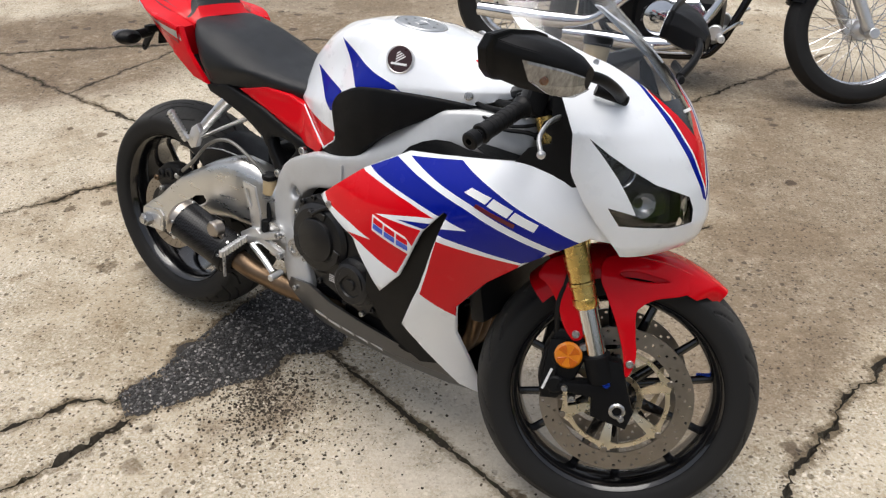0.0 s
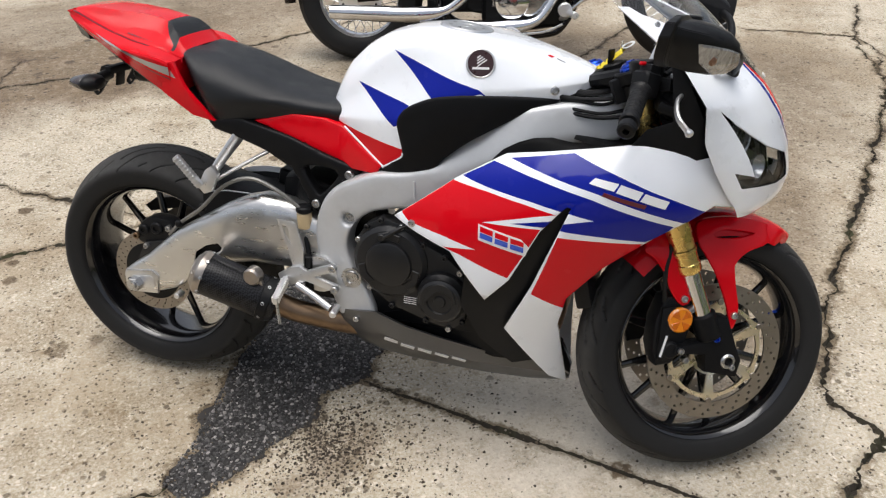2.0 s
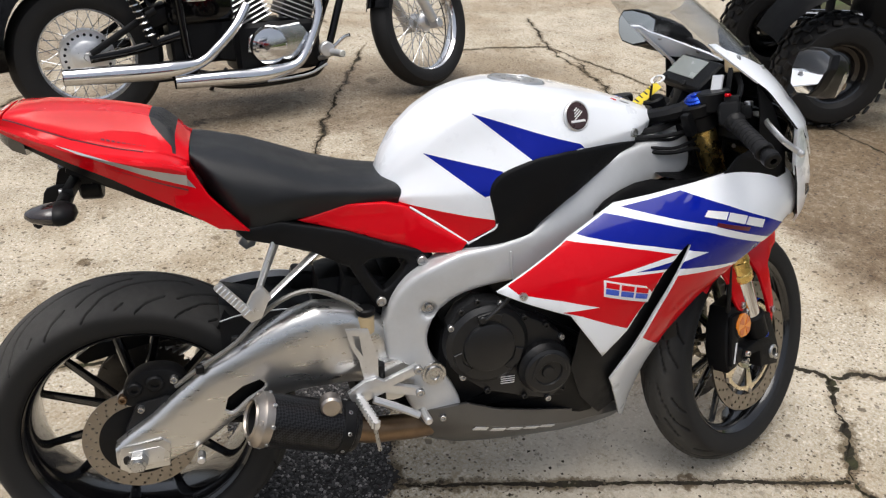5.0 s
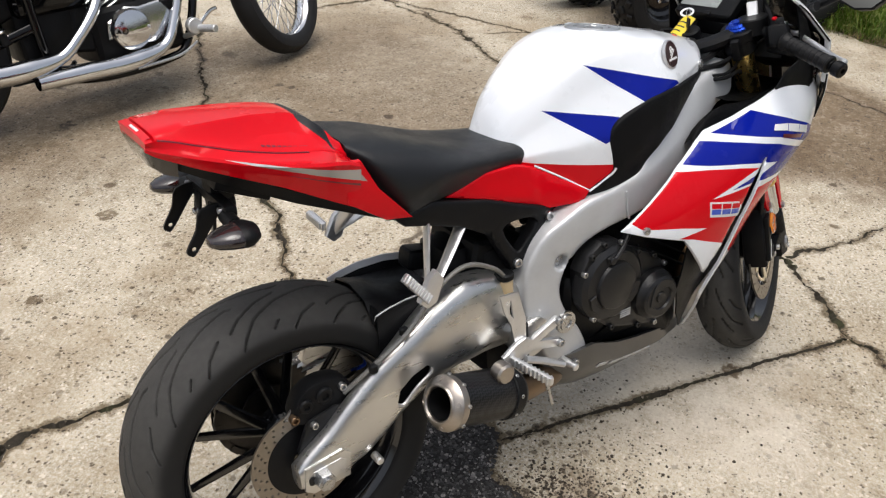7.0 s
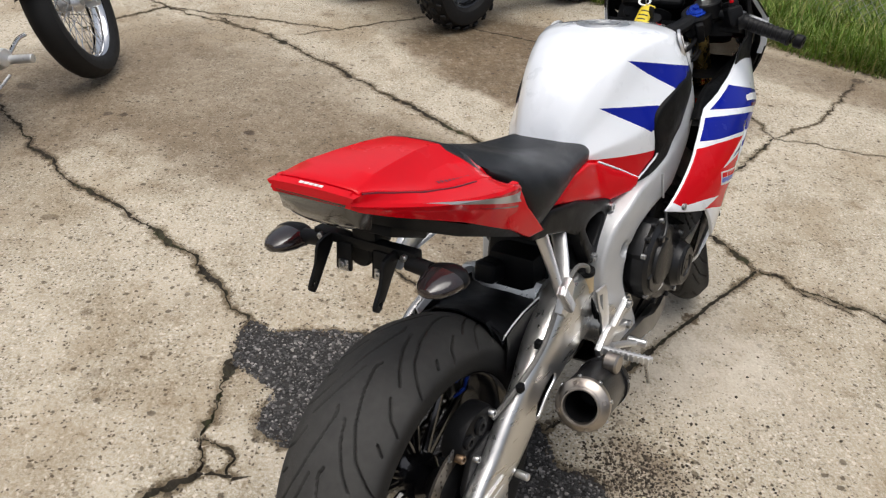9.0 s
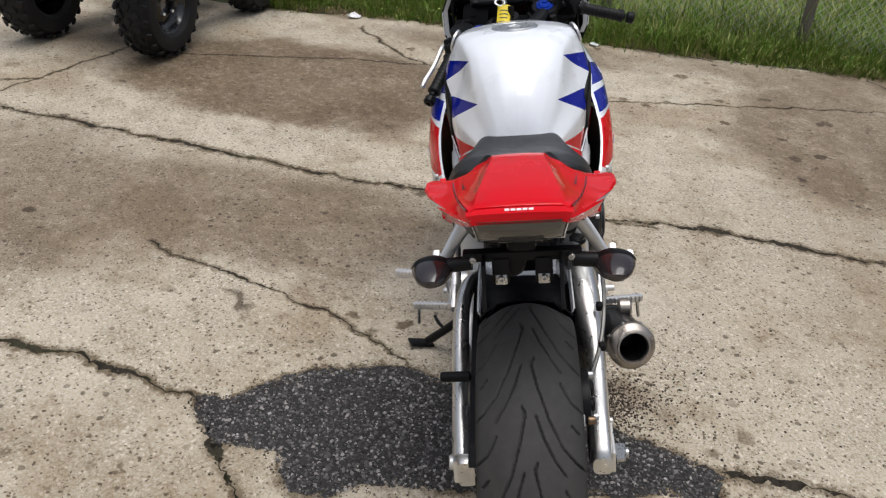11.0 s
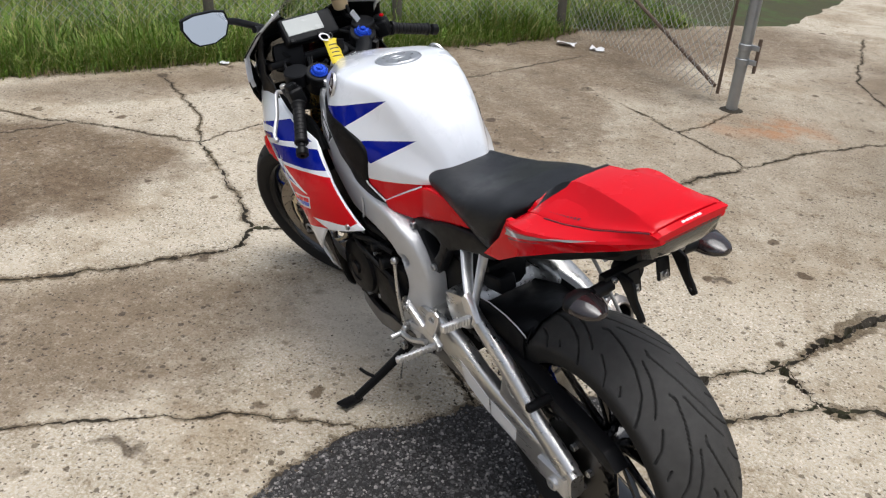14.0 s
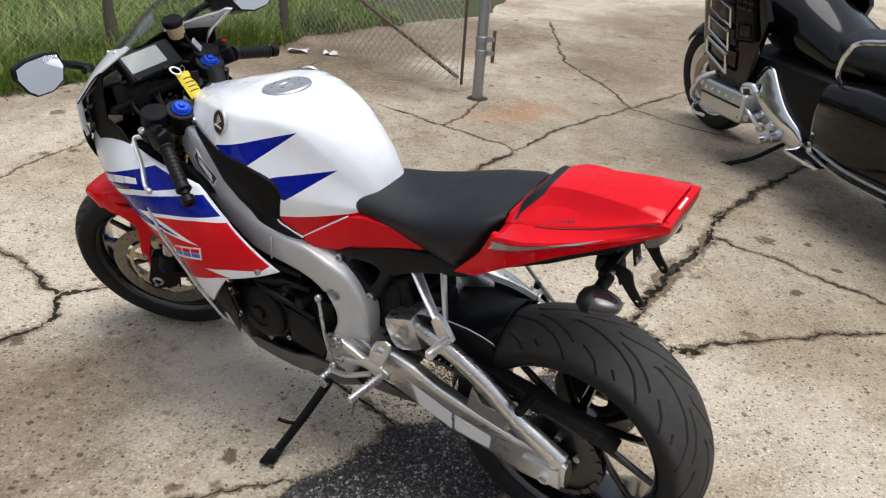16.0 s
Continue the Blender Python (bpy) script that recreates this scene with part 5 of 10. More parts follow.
def side_fairing(sgn):
    bm = panel(FAIR, side_surf, sgn, 0.006, 0.02, 0.0022, [(RED_A, 1), (BLUE_A, 2), (BLUE_B, 2), (BLUE_C, 2), (RED_B, 1)])
    fairing = part("side_fairing", bm, [WHITE, RED, BLUE], bike, "glossy white, red and blue side fairing", sharp=40)
    bm = sheet(INNER, lambda x, z: side_surf(x, z) - 0.022, sgn, 0.03)
    thicken(bm, 0.004, 0, (0, -sgn, 0))
    part("inner_panel", bm, BLACK, fairing, "black panel behind the fairing vent")

    def decal(name, poly, mat, label, lift=0.0012):
        b = panel(poly, lambda x, z: side_surf(x, z) + lift, sgn, 0.002, 0.012)
        part(name, b, mat, fairing, label)

    for block in EMBLEM[:3]:
        decal("emblem_bar", block, DECAL_WHITE, "slanted white emblem block")
    decal("emblem_bar", EMBLEM[3], DARK_RED, "small dark red emblem bar")
    decal("racing_emblem", [(0.898, 0.630), (0.988, 0.610), (1.004, 0.594), (0.998, 0.572), (0.900, 0.596)], DECAL_WHITE, "white emblem ground")
    for k in range(3):
        o, zz = 0.903 + 0.032 * k, 0.6255 - 0.0075 * k
        decal("racing_emblem", [(o, zz), (o + 0.027, zz - 0.006), (o + 0.027, zz - 0.017), (o, zz - 0.011)], RED, "red emblem block", 0.0022)
        decal("racing_emblem", [(o, zz - 0.013), (o + 0.027, zz - 0.019), (o + 0.027, zz - 0.030), (o, zz - 0.024)], DECAL_BLUE, "bright blue emblem block", 0.0022)
    bm = B()
    p = (0.747, sgn * (side_surf(0.747, 0.597) + 0.001), 0.597)
    bolt(bm, p, (0, sgn, 0), 0.008, 0.004)
    part("fairing_bolt", bm, STEEL, fairing)
    # black infill between fairing edge and frame
    bm = B()
    top = [(0.905, 0.742), (0.925, 0.757), (0.955, 0.766), (0.985, 0.772), (1.02, 0.777), (1.06, 0.784), (1.12, 0.795), (1.20, 0.809), (1.295, 0.825)]
    rows = []
    for x, z in top:
        y0 = side_surf(x, z) - 0.005
        y1 = interp(x, [(0.90, 0.185), (1.01, 0.178), (1.10, 0.168), (1.30, 0.170)])
        rise = interp(x, [(0.905, 0.008), (0.935, 0.018), (0.97, 0.027), (1.01, 0.031), (1.06, 0.014), (1.12, 0.004), (1.30, -0.004)])
        rows.append([Vector((x, sgn * (y0 + (y1 - y0) * t), z - 0.003 + rise * math.sin(math.pi / 2 * t))) for t in (0, 0.2, 0.45, 0.7, 1.0)] + [Vector((x, sgn * (y1 - 0.012), z + rise - 0.010)), Vector((x, sgn * (y1 - 0.020), z + rise - 0.05))])
    rings_mesh(bm, rows, closed=False)
    bmesh.ops.solidify(bm, geom=bm.faces[:], thickness=0.003)
    part("fairing_infill", bm, MATT, fairing, "matt black fairing infill")


for sgn in SIDES:
    side_fairing(sgn)

NOSE_X = [(0.655, 1.43), (0.68, 1.468), (0.70, 1.483), (0.74, 1.490), (0.80, 1.476), (0.86, 1.452), (0.92, 1.411), (0.98, 1.352), (1.04, 1.285), (1.09, 1.222), (1.14, 1.15)]
NOSE_W = [(0.655, 0.13), (0.69, 0.158), (0.74, 0.190), (0.78, 0.210), (0.83, 0.226), (0.90, 0.226), (0.97, 0.197), (1.06, 0.164), (1.09, 0.150), (1.14, 0.118)]
NOSE_B = [(0.655, 1.40), (0.69, 1.388), (0.74, 1.355), (0.78, 1.333), (0.83, 1.308), (0.90, 1.300), (0.97, 1.243), (1.06, 1.115), (1.09, 1.08), (1.14, 1.02)]


def nose_point(u, z, inset=0.0):
    w, x0, x1 = interp(z, NOSE_W) - inset, interp(z, NOSE_B) + inset * 0.5, interp(z, NOSE_X) - inset
    return Vector((x0 + (x1 - x0) * (1 - abs(u) ** 1.7) ** (1 / 1.25), w * u, z))


def nose_grid(z0, z1, nz, nu=48, inset=0.0):
    bm = B()
    rings_mesh(bm, [[nose_point(math.sin(math.pi / 2 * (-1 + 2 * k / nu)), z0 + (z1 - z0) * j / nz, inset) for k in range(nu + 1)] for j in range(nz + 1)], closed=False)
    return bm


def both(poly):
    return poly + [(-y, z) for y, z in reversed(poly)]


SCREEN_EDGE = [(0.0, 0.885), (0.030, 0.922), (0.069, 0.968), (0.102, 1.000), (0.122, 1.012), (0.141, 1.028), (0.157, 1.046)]
LAMP = [(0.209, 0.893), (0.184, 0.866), (0.159, 0.844), (0.118, 0.815), (0.053, 0.789), (0.043, 0.765), (0.046, 0.741), (0.090, 0.735), (0.168, 0.739), (0.186, 0.773), (0.149, 0.760), (0.176, 0.827), (0.196, 0.868)]


def nose():
    bm = nose_grid(0.672, 1.105, 40)
    for sgn in (1, -1):
        zone(bm, [(sgn * y, z) for y, z in [(0.103, 1.006), (0.077, 0.972), (0.066, 0.916), (0.047, 0.862), (0.012, 0.78), (0.0, 0.772), (0.0, 0.778), (0.032, 0.866), (0.052, 0.916), (0.069, 0.966), (0.090, 0.996)]], (1, 2), 2)
    zone(bm, both([(0.0, 0.792), (0.027, 0.866), (0.046, 0.914), (0.066, 0.962), (0.0, 0.968)]), (1, 2), 1)
    carve(bm, SCREEN_EDGE + [(0.157, 1.2), (-0.157, 1.2)] + [(-y, z) for y, z in reversed(SCREEN_EDGE[1:])], (1, 2))
    for sgn in (1, -1):
        carve(bm, [(sgn * y, z) for y, z in LAMP], (1, 2), where=lambda c: c.x > 1.2)
    carve(bm, [(-0.3, 1.058), (0.3, 1.058), (0.3, 1.3), (-0.3, 1.3)], (1, 2))
    carve(bm, [(1.0, 0.655), (1.36, 0.645), (1.405, 0.69), (1.39, 0.675), (1.30, 0.655)], (0, 2))
    bmesh.ops.remove_doubles(bm, verts=bm.verts[:], dist=0.0003)
    bmesh.ops.recalc_face_normals(bm, faces=bm.faces)
    for f in bm.faces:
        if f.normal.dot(f.calc_center_median() - Vector((1.12, 0, 0.82))) < 0:
            f.normal_flip()
    bmesh.ops.solidify(bm, geom=bm.faces[:], thickness=0.004)
    for f in bm.faces:
        if f.normal.dot(f.calc_center_median() - Vector((1.12, 0, 0.82))) < 0 and f.normal.x > -0.88 and f.calc_center_median().z < 0.985:
            f.material_index = 3
    cowl = part("nose_cowl", bm, [WHITE, RED, BLUE, BLACK], bike, "glossy white nose cowl with a red and blue stripe", sharp=40)
    for sgn in SIDES:
        bm = B()
        rows = []
        for z in np.linspace(0.80, 1.05, 26):
            p, q = nose_point(sgn * 0.995, z), nose_point(sgn * 0.985, z)
            w = 0.017 - 0.006 * max(0, (z - 0.95) / 0.1)
            rows.append([p + Vector((-0.001, 0, 0)), p + Vector((-0.003, -sgn * w * 0.5, 0)), p + Vector((0.001, -sgn * w, 0)), p + Vector((0.006, -sgn * w, 0)), p + Vector((0.004, -sgn * w * 0.5, 0)), q + Vector((0.004, -sgn * 0.003, 0))])
        rings_mesh(bm, rows)
        bmesh.ops.recalc_face_normals(bm, faces=bm.faces)
        part("cowl_lip", bm, WHITE, cowl, "rolled white lip of the cowl", sharp=50)
    bm = nose_grid(0.70, 0.93, 20, 32, 0.012)
    carve(bm, [(-0.07, 0.94), (0.07, 0.94), (0.04, 0.90), (0.0, 0.865), (-0.04, 0.90)], (1, 2))
    for sgn in (1, -1):
        carve(bm, [(sgn * 0.215, 0.915), (sgn * 0.03, 0.80), (sgn * 0.03, 0.71), (sgn * 0.18, 0.74), (sgn * 0.165, 0.77)], (1, 2))
    bmesh.ops.recalc_face_normals(bm, faces=bm.faces)
    bmesh.ops.solidify(bm, geom=bm.faces[:], thickness=0.003)
    part("inner_cowl", bm, BLACK, cowl, "black inner cowl")
    bm = nose_grid(0.885, 1.14, 30)
    half = SCREEN_EDGE + [(0.170, 1.056), (0.170, 1.085), (0.140, 1.115), (0.07, 1.136)]
    keep = half + [(-y, z) for y, z in reversed(half[1:])]
    carve(bm, keep, (1, 2), keep=True)
    bmesh.ops.remove_doubles(bm, verts=bm.verts[:], dist=0.0003)
    zone(bm, [(0, 0.87), (0.05, 0.944), (0, 0.944), (-0.05, 0.944)], (1, 2), 1)
    bmesh.ops.recalc_face_normals(bm, faces=bm.faces)
    bmesh.ops.solidify(bm, geom=bm.faces[:], thickness=0.003)
    scr = part("windscreen", bm, [SCREEN, GLOSS_BLACK], cowl, "clear curved windscreen with a dark lower tip", sharp=40)
    for sgn in (1, -1):
        for f, z in ((0.0, 1.003), (0.0, 1.030)):
            w = interp(z, [(b, a) for a, b in SCREEN_EDGE]) + 0.014
            u = w / interp(z, NOSE_W)
            p = nose_point(sgn * u, z)
            bm = B()
            bolt(bm, p, (0.55, sgn * 0.8, 0.35), 0.0055, 0.003)
            part("screen_bolt", bm, STEEL, scr)
    bm = B()
    box(bm, (0.002, 0.030, 0.006), Matrix.Translation(nose_point(0.05, 0.925) + Vector((0.002, 0, 0))) @ at(0, 0, 0, 0, -48, 0), 0)
    part("emblem_bar", bm, DECAL_WHITE, scr, "small white emblem bar")
    for sgn in SIDES:
        bm = nose_grid(0.70, 0.91, 24, 48, 0.003)
        carve(bm, [(sgn * y, z) for y, z in LAMP], (1, 2), keep=True)
        bmesh.ops.remove_doubles(bm, verts=bm.verts[:], dist=0.0003)
        bmesh.ops.recalc_face_normals(bm, faces=bm.faces)
        bmesh.ops.solidify(bm, geom=bm.faces[:], thickness=0.002)
        lamp = part("headlight", bm, LAMP_GLASS, cowl, "clear headlight lens over a dark housing", sharp=40)
        bm = nose_grid(0.70, 0.91, 16, 40, 0.04)
        carve(bm, [(sgn * 0.02, 0.70), (sgn * 0.23, 0.70), (sgn * 0.23, 0.92), (sgn * 0.02, 0.92)], (1, 2), keep=True)
        zone(bm, [(sgn * 0.118, 0.70), (sgn * 0.135, 0.78), (sgn * 0.120, 0.86), (sgn * 0.24, 0.93), (sgn * 0.24, 0.79), (sgn * 0.15, 0.735)], (1, 2), 1)
        bmesh.ops.recalc_face_normals(bm, faces=bm.faces)
        bmesh.ops.solidify(bm, geom=bm.faces[:], thickness=0.002)
        part("lamp_housing", bm, [GLOSS_BLACK, GLOSS_BLACK], lamp, "dark lamp housing")
        bm = B()
        c = nose_point(sgn * 0.80, 0.832, 0.034)
        d = Vector((0.75, sgn * 0.5, 0.1))
        m = Matrix.Translation(c) @ basis(d)
        lathe(bm, [(0.025, 0.010), (0.027, 0.012), (0.027, -0.012), (0.016, -0.02)], m, 28)
        part("lamp_bezel", bm, SATIN, lamp, "bright projector ring")
        bm = B()
        lathe(bm, [(0.025, 0.0), (0.021, 0.004), (0.012, 0.008), (0, 0.010)], m, 28)
        part("projector_lens", bm, GLASS, lamp)
        bm = B()
        c = nose_point(sgn * 0.70, 0.775, 0.032)
        lathe(bm, [(0.024, 0.014), (0.021, 0.005), (0.014, -0.003), (0.006, -0.007), (0, -0.008)], Matrix.Translation(c) @ basis(d), 28)
        part("reflector_bowl", bm, SATIN, lamp, "bright reflector bowl")


nose()


def cockpit_liner():
    """Black plastic that closes the inside of the nose down to the fairing."""
    for sgn in SIDES:
        bm = sheet([(1.16, 0.785), (1.27, 0.790), (1.31, 0.745), (1.325, 0.79), (1.30, 0.87), (1.26, 0.945), (1.225, 0.98), (1.235, 0.93), (1.245, 0.86), (1.20, 0.84)], lambda x, z: 0.190 - 0.35 * max(0, x - 1.30) - 0.1 * max(0, z - 0.92), sgn, 0.03)
        thicken(bm, 0.004, 0.001, (0, -sgn, 0))
        part("cockpit_liner", bm, BLACK, bike, "black plastic liner inside the nose")
    bm = B()
    rows = [[Vector((x, y, z)) for y in np.linspace(-w, w, 9)] for x, w, z in ((1.06, 0.150, 0.796), (1.14, 0.182, 0.785), (1.22, 0.192, 0.778), (1.30, 0.18, 0.77), (1.37, 0.15, 0.775))]
    rings_mesh(bm, rows, closed=False)
    bmesh.ops.solidify(bm, geom=bm.faces[:], thickness=0.004)
    part("cockpit_floor", bm, BLACK, bike, "black floor of the cockpit")


cockpit_liner()


MIRROR_SHELL = [  # back of the glass to the tip: along, then half width and height round the section
    (1.216, [(0.262, 1.030), (0.268, 1.059), (0.300, 1.068), (0.360, 1.073), (0.395, 1.068), (0.402, 1.046), (0.386, 1.012), (0.366, 0.995), (0.320, 0.989), (0.280, 1.000)]),
    (1.230, [(0.261, 1.030), (0.267, 1.060), (0.300, 1.069), (0.360, 1.074), (0.394, 1.068), (0.401, 1.046), (0.385, 1.010), (0.365, 0.993), (0.320, 0.987), (0.279, 0.998)]),
    (1.233, [(0.263, 1.030), (0.269, 1.055), (0.300, 1.063), (0.357, 1.067), (0.386, 1.060), (0.391, 1.044), (0.376, 1.010), (0.358, 0.994), (0.318, 0.986), (0.281, 0.998)]),
    (1.258, [(0.258, 1.030), (0.264, 1.054), (0.300, 1.062), (0.348, 1.063), (0.371, 1.053), (0.375, 1.038), (0.360, 1.003), (0.344, 0.985), (0.310, 0.978), (0.275, 0.990)]),
    (1.288, [(0.255, 1.025), (0.262, 1.047), (0.290, 1.055), (0.325, 1.055), (0.342, 1.044), (0.346, 1.031), (0.336, 0.998), (0.321, 0.980), (0.295, 0.973), (0.268, 0.985)]),
    (1.316, [(0.252, 1.018), (0.258, 1.034), (0.275, 1.042), (0.295, 1.042), (0.308, 1.033), (0.312, 1.022), (0.306, 0.996), (0.295, 0.980), (0.278, 0.975), (0.262, 0.988)]),
    (1.334, [(0.252, 1.011), (0.257, 1.020), (0.266, 1.024), (0.275, 1.024), (0.283, 1.019), (0.286, 1.012), (0.284, 0.999), (0.278, 0.991), (0.268, 0.989), (0.260, 0.998)])]


def mirror_point(x, i, sgn, out=0.0):
    """A point of the mirror shell: along x, at corner i (also between two corners) of its section."""
    xs = [a for a, _ in MIRROR_SHELL]
    k = int(i) % 10
    w, z = [float(np.interp(x, xs, [sec[k][j] * (1 - i % 1) + sec[(k + 1) % 10][j] * (i % 1) for _, sec in MIRROR_SHELL])) for j in (0, 1)]
    mid = [float(np.interp(x, xs, [sum(c[j] for c in sec) / 10 for _, sec in MIRROR_SHELL])) for j in (0, 1)]
    d = Vector((0, w - mid[0], z - mid[1])).normalized() * out
    lean = (0.25 * (z - 1.03) + 0.26 * (0.335 - w)) * max(0.0, 1 - (x - 1.216) / 0.07)
    return Vector((x + lean + out * 0.5, sgn * (w + d.y), z + d.z))


def mirrors():
    for sgn in SIDES:
        bm = B()
        xs = [1.216, 1.223, 1.230, 1.233, 1.245, 1.258, 1.272, 1.288, 1.302, 1.316, 1.326, 1.334]
        rings_mesh(bm, [[mirror_point(x, k / 2, sgn) for k in range(20)] for x in xs])
        bmesh.ops.recalc_face_normals(bm, faces=bm.faces)
        bmesh.ops.bevel(bm, geom=[e for e in bm.edges if len(e.link_faces) == 2 and e.calc_face_angle(0.0) > 0.45], offset=0.0022, segments=2, affect="EDGES", clamp_overlap=True)
        mir = part("mirror", bm, BLACK, bike, "black angular rear-view mirror with an indicator in its back", sharp=34)
        bm = B()
        mid = sum((mirror_point(1.216, k, sgn) for k in range(10)), Vector()) / 10
        rings_mesh(bm, [[mid.lerp(mirror_point(1.216, k / 2, sgn), 0.91) + Vector((dx, 0, 0)) for k in range(20)] for dx in (-0.002, 0.002)])
        part("mirror_glass", bm, MIRROR, mir, "plain mirror glass", sharp=20)
        bm = B()
        tube(bm, [(1.318, sgn * 0.262, 1.010), (1.336, sgn * 0.222, 0.998), (1.342, sgn * 0.180, 0.978), (1.338, sgn * 0.135, 0.955)], 0.009, 12, 6, squash=0.8, r_end=0.011)
        tube(bm, [(1.345, sgn * 0.128, 0.950), (1.325, sgn * 0.160, 0.962), (1.306, sgn * 0.176, 0.969)], 0.009, 12, 5, squash=0.7, r_end=0.010)
        part("mirror_arm", bm, BLACK, mir, "", sharp=40)
        # clear ribbed lens, set into the outer and lower faces
        bm = B()
        rows = []
        for k in range(25):
            i = 5.05 + 3.2 * k / 24
            a = interp(i, [(5.05, 1.266), (6.0, 1.272), (7.0, 1.290), (8.25, 1.304)])
            rows.append([mirror_point(a + (1.335 - a) * q / 12, i, sgn, 0.0006 if q in (0, 12) or k in (0, 24) else 0.0019 + 0.0003 * (k % 2)) for q in range(13)])
        rings_mesh(bm, rows, closed=False)
        bmesh.ops.recalc_face_normals(bm, faces=bm.faces)
        ind = part("indicator_lens", bm, FACETS, mir, "clear ribbed indicator lens", sharp=15)
        bm = B()
        c = mirror_point(1.290, 5.8, sgn, 0.0018)
        lathe(bm, [(0.0075, 0.0), (0.0075, 0.0012), (0.006, 0.0022), (0, 0.0026)], Matrix.Translation(c) @ basis((0.45, sgn * 0.85, -0.1)), 18)
        part("bulb_cap", bm, BULB, ind, "orange bulb behind the lens")


mirrors()


KNEE = [(1.013, 0.861), (0.956, 0.867), (0.898, 0.869), (0.841, 0.869), (0.808, 0.865), (0.774, 0.858), (0.739, 0.843), (0.713, 0.828), (0.696, 0.810), (0.690, 0.790), (0.695, 0.768), (0.704, 0.733), (0.698, 0.718), (0.654, 0.690),
        (0.634, 0.668), (0.666, 0.656), (0.704, 0.656), (0.748, 0.674), (0.777, 0.699), (0.797, 0.727), (0.846, 0.768), (0.902, 0.802), (0.958, 0.832), (1.010, 0.853)]
TANK_TOP = [(0.498, 0.800), (0.508, 0.838), (0.535, 0.886), (0.58, 0.929), (0.635, 0.960), (0.69, 0.975), (0.745, 0.980), (0.80, 0.975), (0.89, 0.962), (0.97, 0.945), (1.04, 0.925), (1.075, 0.912)]


def tank():
    top = TANK_TOP
    crease_y = [(0.498, 0.055), (0.535, 0.074), (0.577, 0.092), (0.62, 0.104), (0.667, 0.113), (0.73, 0.130), (0.80, 0.147), (0.864, 0.141), (0.95, 0.106), (1.02, 0.076), (1.075, 0.042)]
    crease_z = [(0.498, 0.782), (0.535, 0.828), (0.577, 0.862), (0.62, 0.904), (0.667, 0.937), (0.73, 0.953), (0.80, 0.957), (0.88, 0.949), (0.95, 0.931), (1.02, 0.914), (1.075, 0.902)]
    wide = [(0.498, 0.066), (0.52, 0.088), (0.545, 0.104), (0.60, 0.134), (0.65, 0.155), (0.70, 0.171), (0.76, 0.182), (0.82, 0.185), (0.864, 0.176), (0.95, 0.138), (1.01, 0.110), (1.05, 0.076), (1.075, 0.050)]
    wide_z = [(0.498, 0.764), (0.55, 0.776), (0.62, 0.785), (0.70, 0.800), (0.77, 0.855), (0.86, 0.875), (0.95, 0.882), (1.075, 0.892)]
    low = [(0.498, 0.752), (0.547, 0.752), (0.60, 0.723), (0.654, 0.690), (0.70, 0.718), (0.74, 0.72), (0.80, 0.76), (0.90, 0.82), (1.0, 0.855), (1.075, 0.880)]

    def section(x):
        zt, yc, zc, hw, zw, zb = (interp(x, tab) for tab in (top, crease_y, crease_z, wide, wide_z, low))
        hollow = min(1.0, max(0.0, (0.82 - x) / 0.12))
        flat = [(0, zt), (yc * 0.45, zt - 0.06 * (zt - zc)), (yc * 0.82, zc + 0.52 * (zt - zc)), (yc, zc), (yc + (0.50 - 0.24 * hollow) * (hw - yc), zc + 0.42 * (zw - zc)), (yc + (0.80 - 0.16 * hollow) * (hw - yc), zc + 0.74 * (zw - zc)), (hw, zw),
                (hw * 0.985, zw + 0.5 * (zb - zw)), (hw * 0.955, zb)]
        for cut in (0.16, 0.25):
            soft = [flat[0]]
            for (ay, az), (by, bz) in zip(flat, flat[1:]):
                soft += [(ay + (by - ay) * cut, az + (bz - az) * cut), (by + (ay - by) * cut, bz + (az - bz) * cut)]
            flat = soft + [flat[-1]]
        return flat

    loop = rounded(KNEE, 3)
    rows = []
    for x in list(np.linspace(0.498, 0.56, 12)) + list(np.linspace(0.566, 1.03, 62)) + [1.045, 1.058, 1.068, 1.075]:
        half = []
        for y, z in section(x):
            if y > 0.09 and all(inside((x + dx, z + dz), loop) for dx, dz in ((0.012, 0), (-0.012, 0), (0, 0.010), (0, -0.010))):
                y *= 0.82
            half.append((y, z))
        rows.append([Vector((x, -y, z)) for y, z in reversed(half)] + [Vector((x, y, z)) for y, z in half[1:]])
    for r in range(2):
        rows = [rows[0]] + [[(a + 2 * b + c) / 4 if abs(b.y) < 0.10 or b.z > 0.88 else b for a, b, c in zip(*trio)] for trio in zip(rows, rows[1:], rows[2:])] + [rows[-1]]
    bm = B()
    rings_mesh(bm, rows, closed=False)
    bm.faces.new(list(bm.verts)[-len(rows[0]):])
    zone(bm, [(0.666, 0.934), (0.773, 0.852), (0.80, 0.855), (0.868, 0.872), (0.880, 0.868), (0.866, 0.880)], (0, 2), 2, where=lambda c: abs(c.y) > 0.07)
    zone(bm, [(0.577, 0.857), (0.683, 0.783), (0.72, 0.80), (0.716, 0.832)], (0, 2), 2, where=lambda c: abs(c.y) > 0.05)
    zone(bm, [(0.49, 0.772), (0.547, 0.759), (0.712, 0.735), (0.72, 0.66), (0.49, 0.66)], (0, 2), 1)
    bmesh.ops.remove_doubles(bm, verts=bm.verts[:], dist=0.0002)
    t = part("fuel_tank", bm, [WHITE, RED, BLUE], bike, "pearl white fuel tank with blue darts and a red base", sharp=50)
    bm = B()
    m = at(0.792, 0, interp(0.792, top) - 0.001, 0, 6, 0)
